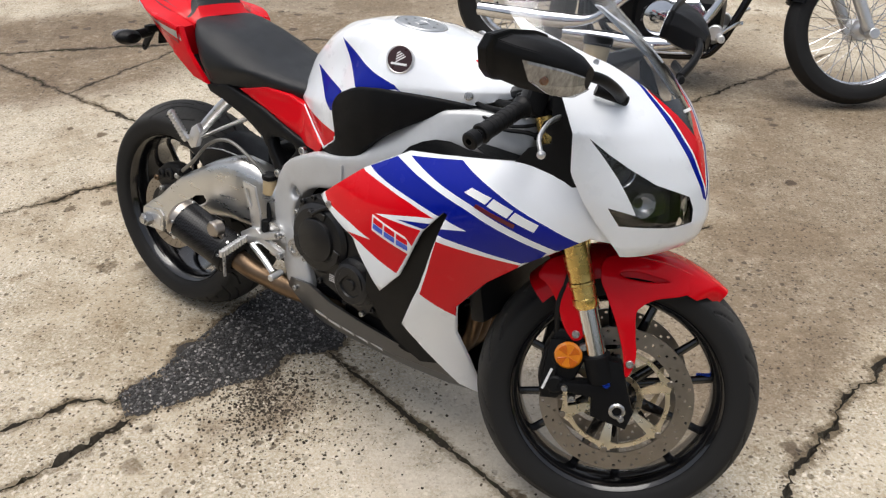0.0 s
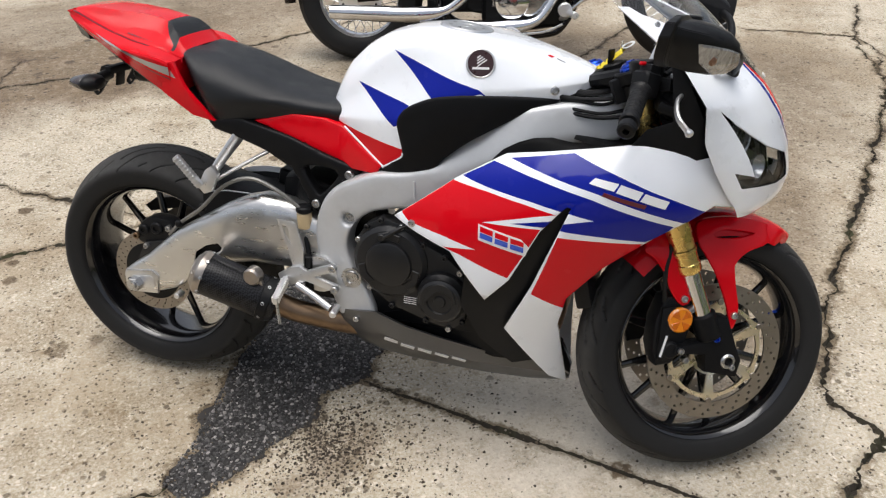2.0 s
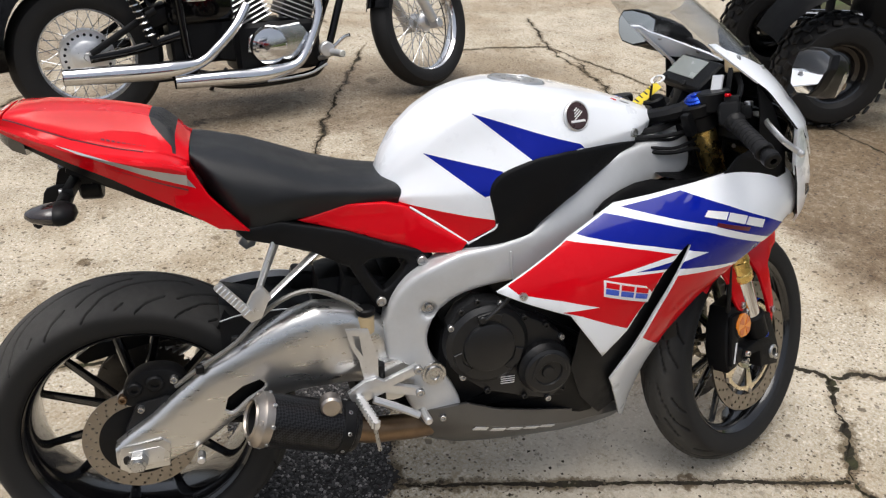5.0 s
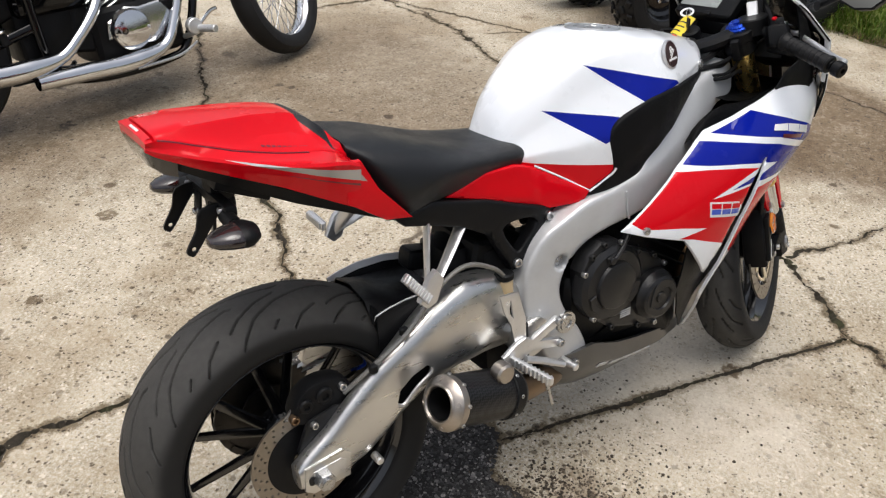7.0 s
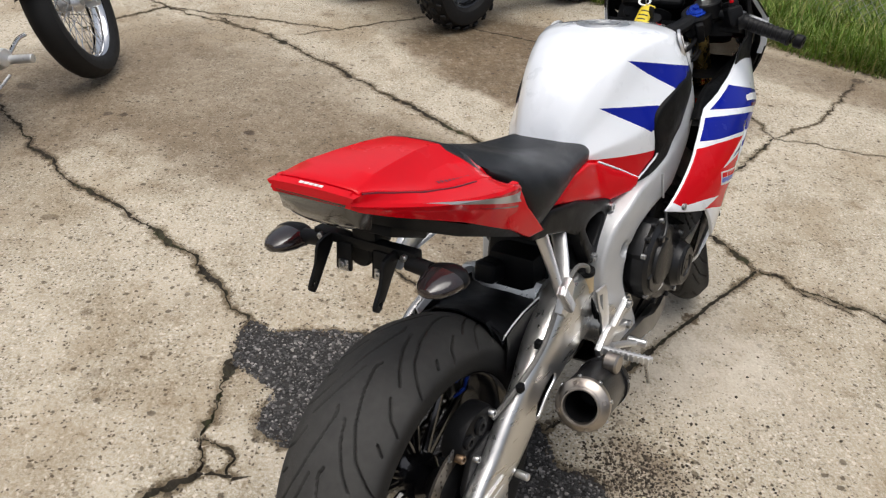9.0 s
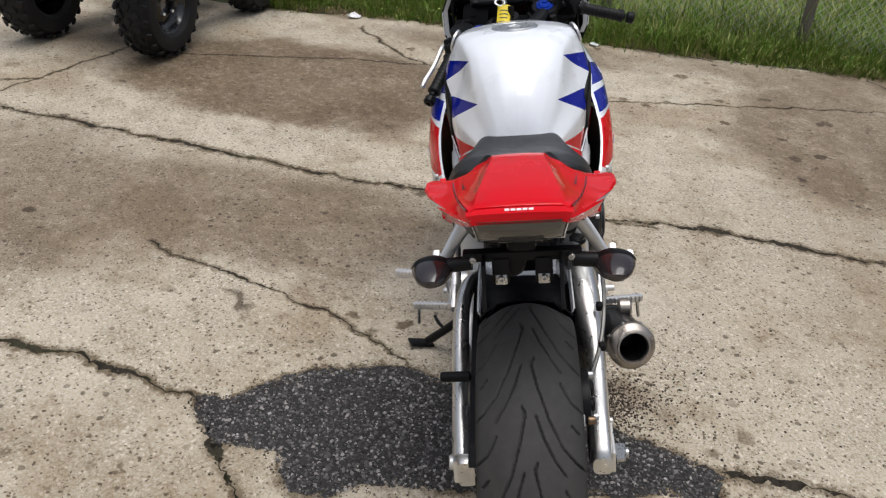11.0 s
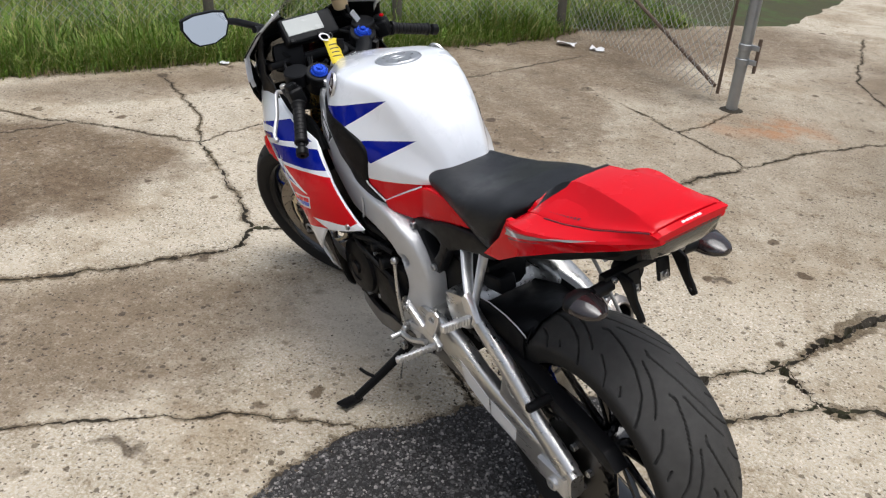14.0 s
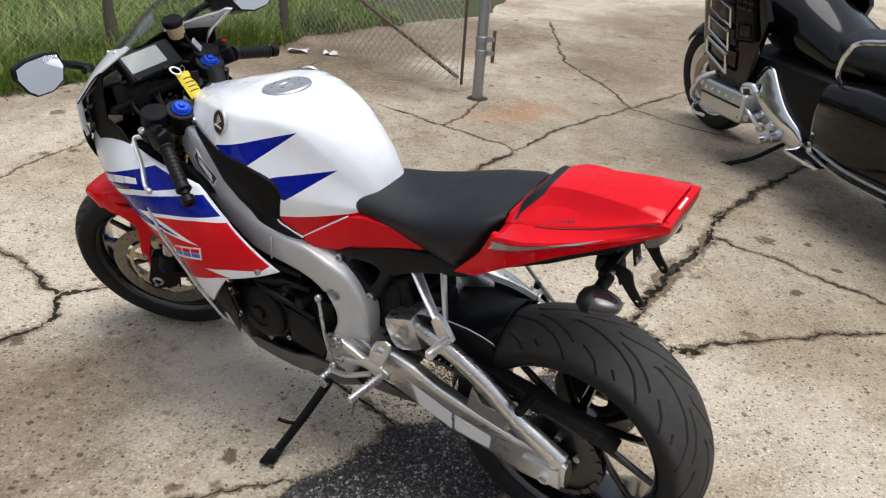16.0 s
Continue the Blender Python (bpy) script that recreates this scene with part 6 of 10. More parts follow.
    lathe(bm, [(0, 0.001), (0.020, 0.001), (0.021, 0.0022), (0.050, 0.0022), (0.052, 0.0006), (0.054, 0.0006), (0.0555, 0.0022), (0.058, 0.001), (0.061, -0.006)], m, 56)
    cap = part("filler_cap", bm, PEWTER, t, "flat alloy filler cap")
    for k in range(7):
        bm = B()
        a = radians(360 / 7 * k)
        bolt(bm, m @ Vector((0.036 * math.cos(a), 0.036 * math.sin(a), 0.002)), (0, 0, 1), 0.004, 0.0015)
        part("cap_bolt", bm, STEEL, cap)
    bm = B()
    box(bm, (0.014, 0.03, 0.0015), m @ at(0.0, 0, 0.002), 0.0005, 1)
    part("key_cover", bm, PEWTER, cap)
    for x0, l, mat in ((0.985, 0.012, RED), (1.008, 0.020, DECAL_GREY), (1.008, 0.020, DECAL_GREY)):
        bm = B()
        box(bm, (l, 0.010 if mat is RED else 0.002, 0.0012), at(x0, -0.052 - (0.004 if mat is DECAL_GREY else 0), interp(x0, top) - 0.0035, 0, 14, -22), 0)
        part("warning_label", bm, mat, t, "small printed warning label")
    for sgn in SIDES:
        m = Matrix.Translation((0.862, sgn * 0.1555, 0.930)) @ basis((0.30, sgn * 0.90, 0.30))
        bm = B()
        lathe(bm, [(0.0295, -0.004), (0.0295, 0.0012), (0.0275, 0.0025), (0.0262, 0.0018), (0, 0.0018)], m, 40)
        badge = part("badge", bm, ALLOY, t, "round bright-rimmed badge")
        bm = B()
        lathe(bm, [(0.0262, 0.0016), (0.0255, 0.0028), (0, 0.0030)], m, 40)
        part("badge_face", bm, BADGE, badge, "dark brown badge face")
        for k in range(4):
            bm = B()
            box(bm, (0.024 - 0.005 * k, 0.0022, 0.0008), m @ at(0.002 - 0.002 * k, 0.000 + 0.0042 * k, 0.0033, 0, 0, 35), 0)
            part("badge_bar", bm, DECAL_WHITE, badge, "pale bar on the badge")
        bm = B()
        box(bm, (0.034, 0.0045, 0.0008), m @ at(0.0, -0.010, 0.0033), 0)
        part("badge_bar", bm, DECAL_WHITE, badge, "pale bar on the badge")
        bm = B()
        bolt(bm, (1.008, sgn * 0.112, 0.880), (0.45, sgn, 0.15), 0.009, 0.004)
        part("tank_bolt", bm, STEEL, t)
        bm = B()
        tube(bm, [(0.548, sgn * 0.107, 0.755), (0.60, sgn * 0.131, 0.724), (0.652, sgn * 0.151, 0.690), (0.657, sgn * 0.153, 0.689), (0.70, sgn * 0.168, 0.718), (0.706, sgn * 0.172, 0.730)], 0.0022, 6, 3)
        part("edge_trim", bm, WHITE, t, "thin white edge of the tank")

    def knee(x, z):
        y = interp(x, [(0.63, 0.143), (0.68, 0.168), (0.76, 0.186), (0.82, 0.191), (0.864, 0.184), (0.95, 0.147), (1.01, 0.116), (1.06, 0.09)]) - 0.10 * max(0, z - 0.84)
        return y - 0.22 * max(0.0, interp(x, [(0.64, 0.70), (0.72, 0.735), (0.80, 0.80), (0.95, 0.858)]) - z)
    for sgn in SIDES:
        bm = panel(rounded(KNEE, 3), knee, sgn, 0.022, 0.016, 0.006)
        part("knee_panel", bm, MATT, bike, "matt black knee panel beside the tank")


tank()


def main_frame():
    def spar(x, z):
        y = interp(x, [(0.50, 0.150), (0.58, 0.166), (0.66, 0.172), (0.80, 0.178), (0.90, 0.172), (0.968, 0.160), (1.03, 0.132), (1.08, 0.110), (1.16, 0.088)])
        return y - interp(x, [(0.85, 0.50), (0.96, 0.30), (1.05, 0.15)]) * max(0.0, z - interp(x, [(0.50, 0.90), (0.70, 0.69), (0.80, 0.70), (0.85, 0.725), (0.968, 0.772), (1.08, 0.80)]))
    shape = [(0.61, 0.662), (0.548, 0.630), (0.516, 0.598), (0.497, 0.560), (0.488, 0.515), (0.491, 0.460), (0.505, 0.412), (0.525, 0.362), (0.540, 0.330), (0.556, 0.305), (0.630, 0.312), (0.642, 0.337), (0.622, 0.386), (0.595, 0.425), (0.577, 0.462),
             (0.572, 0.495), (0.580, 0.528), (0.602, 0.560), (0.640, 0.586), (0.70, 0.602), (0.80, 0.62), (0.90, 0.68), (1.0, 0.75), (1.068, 0.775), (1.145, 0.785), (1.155, 0.83), (1.140, 0.862), (1.06, 0.858), (1.0, 0.852), (0.946, 0.838), (0.846, 0.780), (0.785, 0.715), (0.72, 0.688), (0.65, 0.676)]
    for sgn in SIDES:
        bm = panel(rounded(shape, 3), spar, sgn, 0.042, 0.022, 0.010, (), [[(0.575 + 0.015 * math.cos(q), 0.556 + 0.015 * math.sin(q)) for q in [2 * math.pi * k / 18 for k in range(18)]]])
        fr = part("frame_spar", bm, FRAME, bike, "silver painted alloy frame spar", sharp=50)
        bm = B()
        cyl(bm, (0.575, sgn * 0.128, 0.556), (0.575, sgn * 0.146, 0.556), 0.017, n=20)
        bolt(bm, (0.577, sgn * 0.146, 0.556), (0, sgn, 0), 0.008)
        part("engine_bolt", bm, STEEL, fr)
        bm = B()
        c = Vector((0.584, sgn * 0.166, 0.413))
        lathe(bm, [(0, 0.003), (0.010, 0.003), (0.011, 0.007), (0.018, 0.007), (0.019, 0.002), (0.025, 0.002), (0.026, -0.004)], Matrix.Translation(c) @ basis((0, sgn, 0)), 28)
        part("swingarm_pivot", bm, STEEL, fr, "bright swingarm pivot bolt")
        bm = B()
        tube(bm, [(0.735, sgn * 0.177, 0.672), (0.737, sgn * 0.179, 0.64), (0.742, sgn * 0.179, 0.612)], 0.0025, 8)
        part("weld_seam", bm, FRAME, fr)
        if sgn > 0:
            for name, mat, lift, grow, label in (("frame_label", DECAL_WHITE, 0.0006, 0.0, "white bordered label on the frame"), ("label_ground", INK, 0.0012, 0.0025, "black ground of the label")):
                quad = [(0.985, 0.822), (0.905, 0.770), (0.915, 0.752), (0.996, 0.804)]
                mx, mz = (sum(p[k] for p in quad) / 4 for k in (0, 1))
                quad = [(x + (mx - x) * grow * 18, z + (mz - z) * grow * 55) for x, z in quad]
                part(name, panel(quad, lambda x, z: spar(x, z) + lift, sgn, 0.002, 0.02), mat, fr, label)
            for k in range(3):
                quad = [(0.975 - 0.002 * k, 0.8105 - 0.0055 * k), (0.922 - 0.002 * k, 0.776 - 0.0055 * k), (0.9225 - 0.002 * k, 0.7735 - 0.0055 * k), (0.9755 - 0.002 * k, 0.808 - 0.0055 * k)]
                part("label_line", panel(quad, lambda x, z: spar(x, z) + 0.0018, sgn, 0.002, 0.02), DECAL_WHITE, fr, "pale bar of unreadable print")
    bm = B()
    cyl(bm, (1.145, 0, 0.78), (1.105, 0, 0.875), 0.045, n=28, bevel=0.004)
    part("steering_head", bm, FRAME, bike)


main_frame()


def seat():
    top = [(0.150, 0.889), (0.187, 0.884), (0.248, 0.873), (0.314, 0.849), (0.38, 0.826), (0.447, 0.811), (0.50, 0.805), (0.535, 0.802), (0.556, 0.792)]
    low = [(0.150, 0.862), (0.175, 0.822), (0.205, 0.775), (0.235, 0.738), (0.262, 0.738), (0.31, 0.750), (0.38, 0.757), (0.45, 0.757), (0.54, 0.752), (0.556, 0.757)]
    wide = [(0.150, 0.112), (0.18, 0.134), (0.23, 0.150), (0.30, 0.148), (0.38, 0.136), (0.46, 0.120), (0.53, 0.106), (0.546, 0.098), (0.556, 0.080)]
    rows = []
    for x in list(np.linspace(0.150, 0.53, 40)) + [0.538, 0.545, 0.551, 0.556]:
        zt, zl, hw = interp(x, top), interp(x, low), interp(x, wide)
        row = []
        for k in range(41):
            q = math.pi * (-0.5 + k / 40)
            sn, cs = math.sin(q), math.cos(q)
            y = hw * math.copysign(abs(sn) ** 0.72, sn)
            z = zl + (zt - zl) * max(0.0, cs) ** (0.42 + 0.10 * min(1, max(0, (x - 0.3) / 0.2)))
            tuck = 1 - 0.16 * min(1, max(0, (zl + 0.045 - z) / 0.045))
            row.append(Vector((x, y * tuck, z - 0.004 * math.exp(-(y / (hw * 0.35)) ** 2) * min(1, max(0, (0.5 - x) / 0.1)))))
        rows.append(row)
    for r in range(2):
        rows = [rows[0]] + [[(a + 2 * b + c) / 4 for a, b, c in zip(*trio)] for trio in zip(rows, rows[1:], rows[2:])] + [rows[-1]]
    bm = B()
    rings_mesh(bm, rows, closed=True)
    part("seat", bm, SEAT, bike, "smooth black vinyl rider seat", sharp=60)
    for sgn in SIDES:
        bm = panel([(0.33, 0.748), (0.425, 0.772), (0.50, 0.768), (0.545, 0.754), (0.60, 0.722), (0.652, 0.690), (0.638, 0.668), (0.572, 0.664), (0.50, 0.690), (0.424, 0.718)], lambda x, z: interp(x, [(0.33, 0.120), (0.545, 0.108), (0.60, 0.130), (0.65, 0.150)]) + 0.14 * max(0, 0.752 - z) - 0.12 * max(0, 0.70 - z), sgn, 0.02, 0.015, 0.004)
        part("side_panel", bm, RED, bike, "glossy red panel below the seat")
        bm = panel([(0.215, 0.742), (0.30, 0.752), (0.42, 0.722), (0.50, 0.692), (0.572, 0.668), (0.592, 0.655), (0.566, 0.636), (0.520, 0.580), (0.500, 0.556), (0.478, 0.553), (0.462, 0.580), (0.425, 0.645), (0.36, 0.682), (0.29, 0.706), (0.235, 0.72)],
                   lambda x, z: 0.128 + 0.02 * max(0, 0.4 - x) - 0.12 * max(0, x - 0.54), sgn, 0.022, 0.02, 0.006, (), [rounded([(0.455, 0.652), (0.505, 0.660), (0.538, 0.645), (0.500, 0.598), (0.484, 0.598)], 3)])
        sub = part("subframe_rail", bm, BLACK, bike, "black subframe rail")
        for x, z in ((0.567, 0.651), (0.484, 0.571)):
            bm = B()
            bolt(bm, (x, sgn * 0.128, z), (0, sgn, 0), 0.010, 0.008)
            part("subframe_bolt", bm, STEEL, sub)
    bm = B()
    box(bm, (0.28, 0.15, 0.06), at(0.40, 0, 0.725, 0, 8, 0), 0.02)
    part("under_seat_tray", bm, BLACK, bike)


seat()


def tail():
    prof = [  # along, top, shoulder half width and height, wing half width and height, lower half width and height
        (-0.164, 0.960, 0.052, 0.954, 0.076, 0.945, 0.072, 0.936),
        (-0.150, 0.964, 0.056, 0.957, 0.084, 0.940, 0.077, 0.926),
        (-0.100, 0.967, 0.064, 0.958, 0.108, 0.924, 0.094, 0.902),
        (-0.040, 0.964, 0.072, 0.952, 0.134, 0.907, 0.112, 0.876),
        (0.020, 0.959, 0.080, 0.944, 0.156, 0.895, 0.126, 0.850),
        (0.070, 0.951, 0.084, 0.936, 0.171, 0.888, 0.136, 0.824),
        (0.100, 0.941, 0.082, 0.928, 0.172, 0.884, 0.140, 0.808),
        (0.125, 0.918, 0.074, 0.905, 0.166, 0.877, 0.143, 0.795),
        (0.145, 0.891, 0.066, 0.884, 0.158, 0.867, 0.144, 0.785)]
    tab = np.array(prof)
    tab[:, 1] -= 0.005
    top_w = [(-0.150, 0.070), (-0.10, 0.066), (-0.02, 0.056), (0.05, 0.047), (0.085, 0.046), (0.110, 0.066), (0.150, 0.084)]
    base_w = [(-0.150, 0.077), (-0.125, 0.086), (-0.06, 0.098), (0.02, 0.110), (0.09, 0.118), (0.125, 0.112), (0.150, 0.100)]
    lift = [(-0.182, 0.75), (-0.14, 0.62), (-0.10, 0.36), (-0.04, 0.20), (0.03, 0.12), (0.15, 0.08)]

    def tail_row(x):
        _, zt, hs, zs, hw, zw, hl, zl = [np.interp(x, tab[:, 0], tab[:, k]) for k in range(8)]
        return zt, interp(x, top_w), interp(x, base_w), zw + (zt - zw) * interp(x, lift), hw, zw, hl, zl

    def flank(x, f, up=0.0):
        """A point on the cover's concave flank, f from its top edge to its base."""
        zt, ht, hb, zb, hw, zw, hl, zl = tail_row(x)
        sag = 0.18 * (zt - zb) * math.sin(math.pi * f)
        return ht + (hb - ht) * f, zt - 0.003 + (zb + 0.003 - zt + 0.003) * f - sag + up

    rows = []
    for x in [-0.164, -0.160, -0.156, -0.1525] + list(np.linspace(-0.1515, 0.145, 28)):
        zt, ht, hb, zb, hw, zw, hl, zl = tail_row(x)
        half = [(hl, zl), (hl * 0.6 + hw * 0.4, zl * 0.55 + zw * 0.45), (hw, zw - 0.004), (hw - 0.003, zw + 0.001), (hw * 0.5 + hb * 0.5, zw * 0.5 + zb * 0.5 - 0.002), (hb + 0.004, zb), (hb - 0.012, zb + 0.2 * (zt - zb) - 0.004), (ht, zt - 0.014), (ht * 0.5, zt - 0.014), (0, zt - 0.014)]
        if x < -0.152:
            half[6:] = [(hb - 0.010, zb + 0.4 * (zt - zb)), (ht, zt - 0.002), (ht * 0.5, zt - 0.0005), (0, zt)]
        row = [Vector((x, -y, z)) for y, z in half]
        row += [Vector((p.x, -p.y, p.z)) for p in reversed(row[:-1])]
        rows.append(row)
    bm = B()
    rings_mesh(bm, rows, closed=True)
    zone(bm, [(-0.066, 0.915), (0.05, 0.884), (0.147, 0.858), (0.147, 0.838), (0.02, 0.884)], (0, 2), 2, where=lambda c: abs(c.y) > 0.09)
    zone(bm, [(0.0, 0.882), (0.147, 0.832), (0.147, 0.828)], (0, 2), 3, where=lambda c: abs(c.y) > 0.09)
    bmesh.ops.remove_doubles(bm, verts=bm.verts[:], dist=0.0002)
    bmesh.ops.recalc_face_normals(bm, faces=bm.faces)
    cowl = part("tail_cowl", bm, [RED, SEAT, DECAL_GREY, DARK_RED], bike, "glossy red tail cowl with a black pad and silver stripe", sharp=28)
    # raised seat cover with steep hollow flanks in the middle of the tail
    rows = []
    for x in [-0.1495, -0.148, -0.145, -0.13] + list(np.linspace(-0.11, 0.09, 15)) + [0.10, 0.110, 0.120, 0.130, 0.140, 0.148]:
        zt, ht, hb, zb, hw, zw, hl, zl = tail_row(x)
        drop = 0.010 if x < -0.149 else 0.002 if x < -0.147 else 0.0
        half = [(hb + 0.0005, zb - 0.010), (hb, zb + 0.001 - drop)]
        half += [flank(x, f, -drop) for f in (0.97, 0.8, 0.6, 0.4, 0.2, 0.06)]
        half += [(ht * 0.96, zt - 0.0006 - drop), (ht * 0.5, zt + 0.001 - drop), (0, zt + 0.0015 - drop)]
        row = [Vector((x, -y, z)) for y, z in half]
        rows.append(row + [Vector((p.x, -p.y, p.z)) for p in reversed(row[:-1])])
    bm = B()
    rings_mesh(bm, rows, closed=False)
    zone(bm, [(0.068, 0.99), (0.124, 0.99), (0.128, 0.86), (0.120, 0.895), (0.088, 0.930)], (0, 2), 1, where=lambda c: abs(c.y) < 0.10)
    bmesh.ops.remove_doubles(bm, verts=bm.verts[:], dist=0.0002)
    part("seat_cover", bm, [RED, SEAT], cowl, "raised red seat cover with a black pad", sharp=42)
    for sgn in SIDES:
        line = []
        for x in np.linspace(-0.146, 0.075, 14):
            zt, ht, hb, zb, hw, zw, hl, zl = tail_row(x)
            line.append((x, sgn * (hb + 0.002), zb + 0.0006))
        bm = B()
        tube(bm, line, 0.0017, 6, 2)
        part("cover_gap", bm, DARK_RED, cowl, "dark gap round the seat cover")
    for sgn in SIDES:
        bm = sheet([(0.12, 0.872), (0.150, 0.870), (0.178, 0.815), (0.243, 0.743), (0.19, 0.752), (0.12, 0.800)], lambda x, z: 0.150 + 0.02 * (x - 0.15) - 0.12 * max(0, 0.80 - z), sgn, 0.015)
        zone(bm, [(0.10, 0.871), (0.140, 0.859), (0.158, 0.833), (0.10, 0.853)], (0, 2), 1)
        thicken(bm, 0.012, 0.002, (0, -sgn, 0))
        part("tail_side", bm, [RED, DECAL_GREY], cowl)
        bm = B()
        for k in range(9):
            x = 0.080 - 0.0085 * k
            for x0, x1 in ((x, x - 0.006),):
                quad = [(x0, *flank(x0, 0.80, 0.0008)), (x1, *flank(x1, 0.80, 0.0008)), (x1, *flank(x1, 0.71, 0.0008)), (x0, *flank(x0, 0.71, 0.0008))]
                bm.faces.new([bm.verts.new((px, sgn * py, pz)) for px, py, pz in quad])
        part("small_lettering", bm, DARK_RED, cowl, "row of small dark marks")
    bm = B()
    for k in range(5):
        box(bm, (0.0044, 0.0072, 0.0006), at(-0.158, -0.018 + 0.009 * k, 0.9573, 0, -16, 0), 0)
    part("emblem_bar", bm, DECAL_WHITE, cowl, "row of white emblem bars")
    bm = B()
    rows = []
    for x, hw, z0, z1 in ((-0.155, 0.056, 0.926, 0.936), (-0.13, 0.070, 0.900, 0.918), (-0.06, 0.092, 0.862, 0.885), (0.05, 0.112, 0.805, 0.83), (0.15, 0.125, 0.762, 0.79), (0.24, 0.125, 0.722, 0.75)):
        rows.append([Vector((x, y, z)) for y, z in ((-hw, z1), (-hw * 0.85, z0), (hw * 0.85, z0), (hw, z1), (0, z1 + 0.01))])
    rings_mesh(bm, rows)
    part("undertray", bm, BLACK, bike, "black undertray", sharp=30)
    bm = B()
    rows = [[Vector((x, y, z)) for y, z in ((-hw, zt), (-hw * 0.9, zl), (-hw * 0.4, zl - 0.006), (hw * 0.4, zl - 0.006), (hw * 0.9, zl), (hw, zt))] for x, hw, zt, zl in ((-0.164, 0.066, 0.941, 0.931), (-0.158, 0.070, 0.936, 0.911), (-0.142, 0.075, 0.924, 0.895), (-0.122, 0.075, 0.91, 0.886))]
    rings_mesh(bm, rows)
    part("tail_lamp", bm, TAIL_LENS, bike, "smoked tail lamp lens")
    # plate bracket and indicators
    bm = B()
    box(bm, (0.020, 0.20, 0.018), at(-0.060, 0, 0.822), 0.004)
    plate = part("plate_bracket", bm, BLACK, bike, "black number plate bracket without a plate")
    bm = B()
    box(bm, (0.10, 0.11, 0.02), at(-0.02, 0, 0.835, 0, 25, 0), 0.004)
    part("bracket_root", bm, BLACK, plate)
    bm = B()
    box(bm, (0.045, 0.05, 0.05), at(-0.045, 0.0, 0.838), 0.012)
    part("plate_lamp", bm, BLACK, plate, "small black plate lamp housing")
    bm = B()
    cyl(bm, (-0.02, 0.02, 0.80), (-0.06, 0.02, 0.80), 0.026, n=20, bevel=0.004)
    part("horn_cover", bm, BLACK, plate)
    for y in (-0.036, 0.036):
        bm = B()
        box(bm, (0.004, 0.030, 0.046), at(-0.074, y, 0.797, 0, 10, 0), 0.004)
        part("bracket_plate", bm, BLACK, plate)
        bm = B()
        box(bm, (0.003, 0.020, 0.018), at(-0.0785, y, 0.783, 0, 10, 0), 0.002)
        part("bracket_tab", bm, STEEL, plate, "small grey metal tab")
    for sgn in (-1, 1):
        bm = panel(rounded([(-0.062, 0.826), (-0.100, 0.824), (-0.112, 0.792), (-0.132, 0.762), (-0.128, 0.752), (-0.118, 0.753), (-0.088, 0.790)], 3), lambda x, z: 0.068, sgn, 0.005, 0.014, 0.0015, (), [[(-0.120 + 0.004 * math.cos(q), 0.762 + 0.004 * math.sin(q)) for q in [2 * math.pi * k / 10 for k in range(10)]]])
        part("bracket_prong", bm, BLACK, plate, "black drilled bracket prong")
        bm = B()
        cyl(bm, (-0.066, sgn * 0.085, 0.812), (-0.066, sgn * 0.125, 0.808), 0.013, n=16)
        part("indicator_stalk", bm, BLACK, plate)
    for y, z in ((-0.036, 0.786), (0.036, 0.786), (-0.082, 0.821), (0.082, 0.821)):
        bm = B()
        bolt(bm, (-0.079 if z < 0.8 else -0.071, y, z), (-1, 0, 0), 0.006)
        part("bracket_bolt", bm, STEEL, plate)
    for sgn in SIDES:
        c = Vector((-0.068, sgn * 0.152, 0.804))
        bm = B()
        n = 20
        prof = [(0.0235, -0.006), (0.0255, 0.0), (0.024, 0.010), (0.016, 0.022), (0.0, 0.028)]
        lathe(bm, prof, Matrix.Translation(c) @ Matrix.Diagonal((1.10, 1.46, 0.78, 1)) @ basis((1, 0, 0)), 24)
        ind = part("indicator", bm, BLACK, bike, "smoked rear indicator on a short stalk")
        bm = B()
        lathe(bm, [(0, -0.050), (0.009, -0.047), (0.017, -0.036), (0.022, -0.020), (0.0245, -0.006), (0.023, -0.002), (0, -0.002)], Matrix.Translation(c) @ Matrix.Diagonal((1.10, 1.46, 0.78, 1)) @ basis((1, 0, 0)), 24)
        part("lens", bm, SMOKE, ind, "smoked amber lens")
    bm = B()
    c = Vector((0.165, 0.0, 0.868))
    box(bm, (0.03, 0.10, 0.012), at(0.155, 0, 0.872, 0, 40, 0), 0.003)
    part("seat_latch", bm, BLACK, bike)


tail()


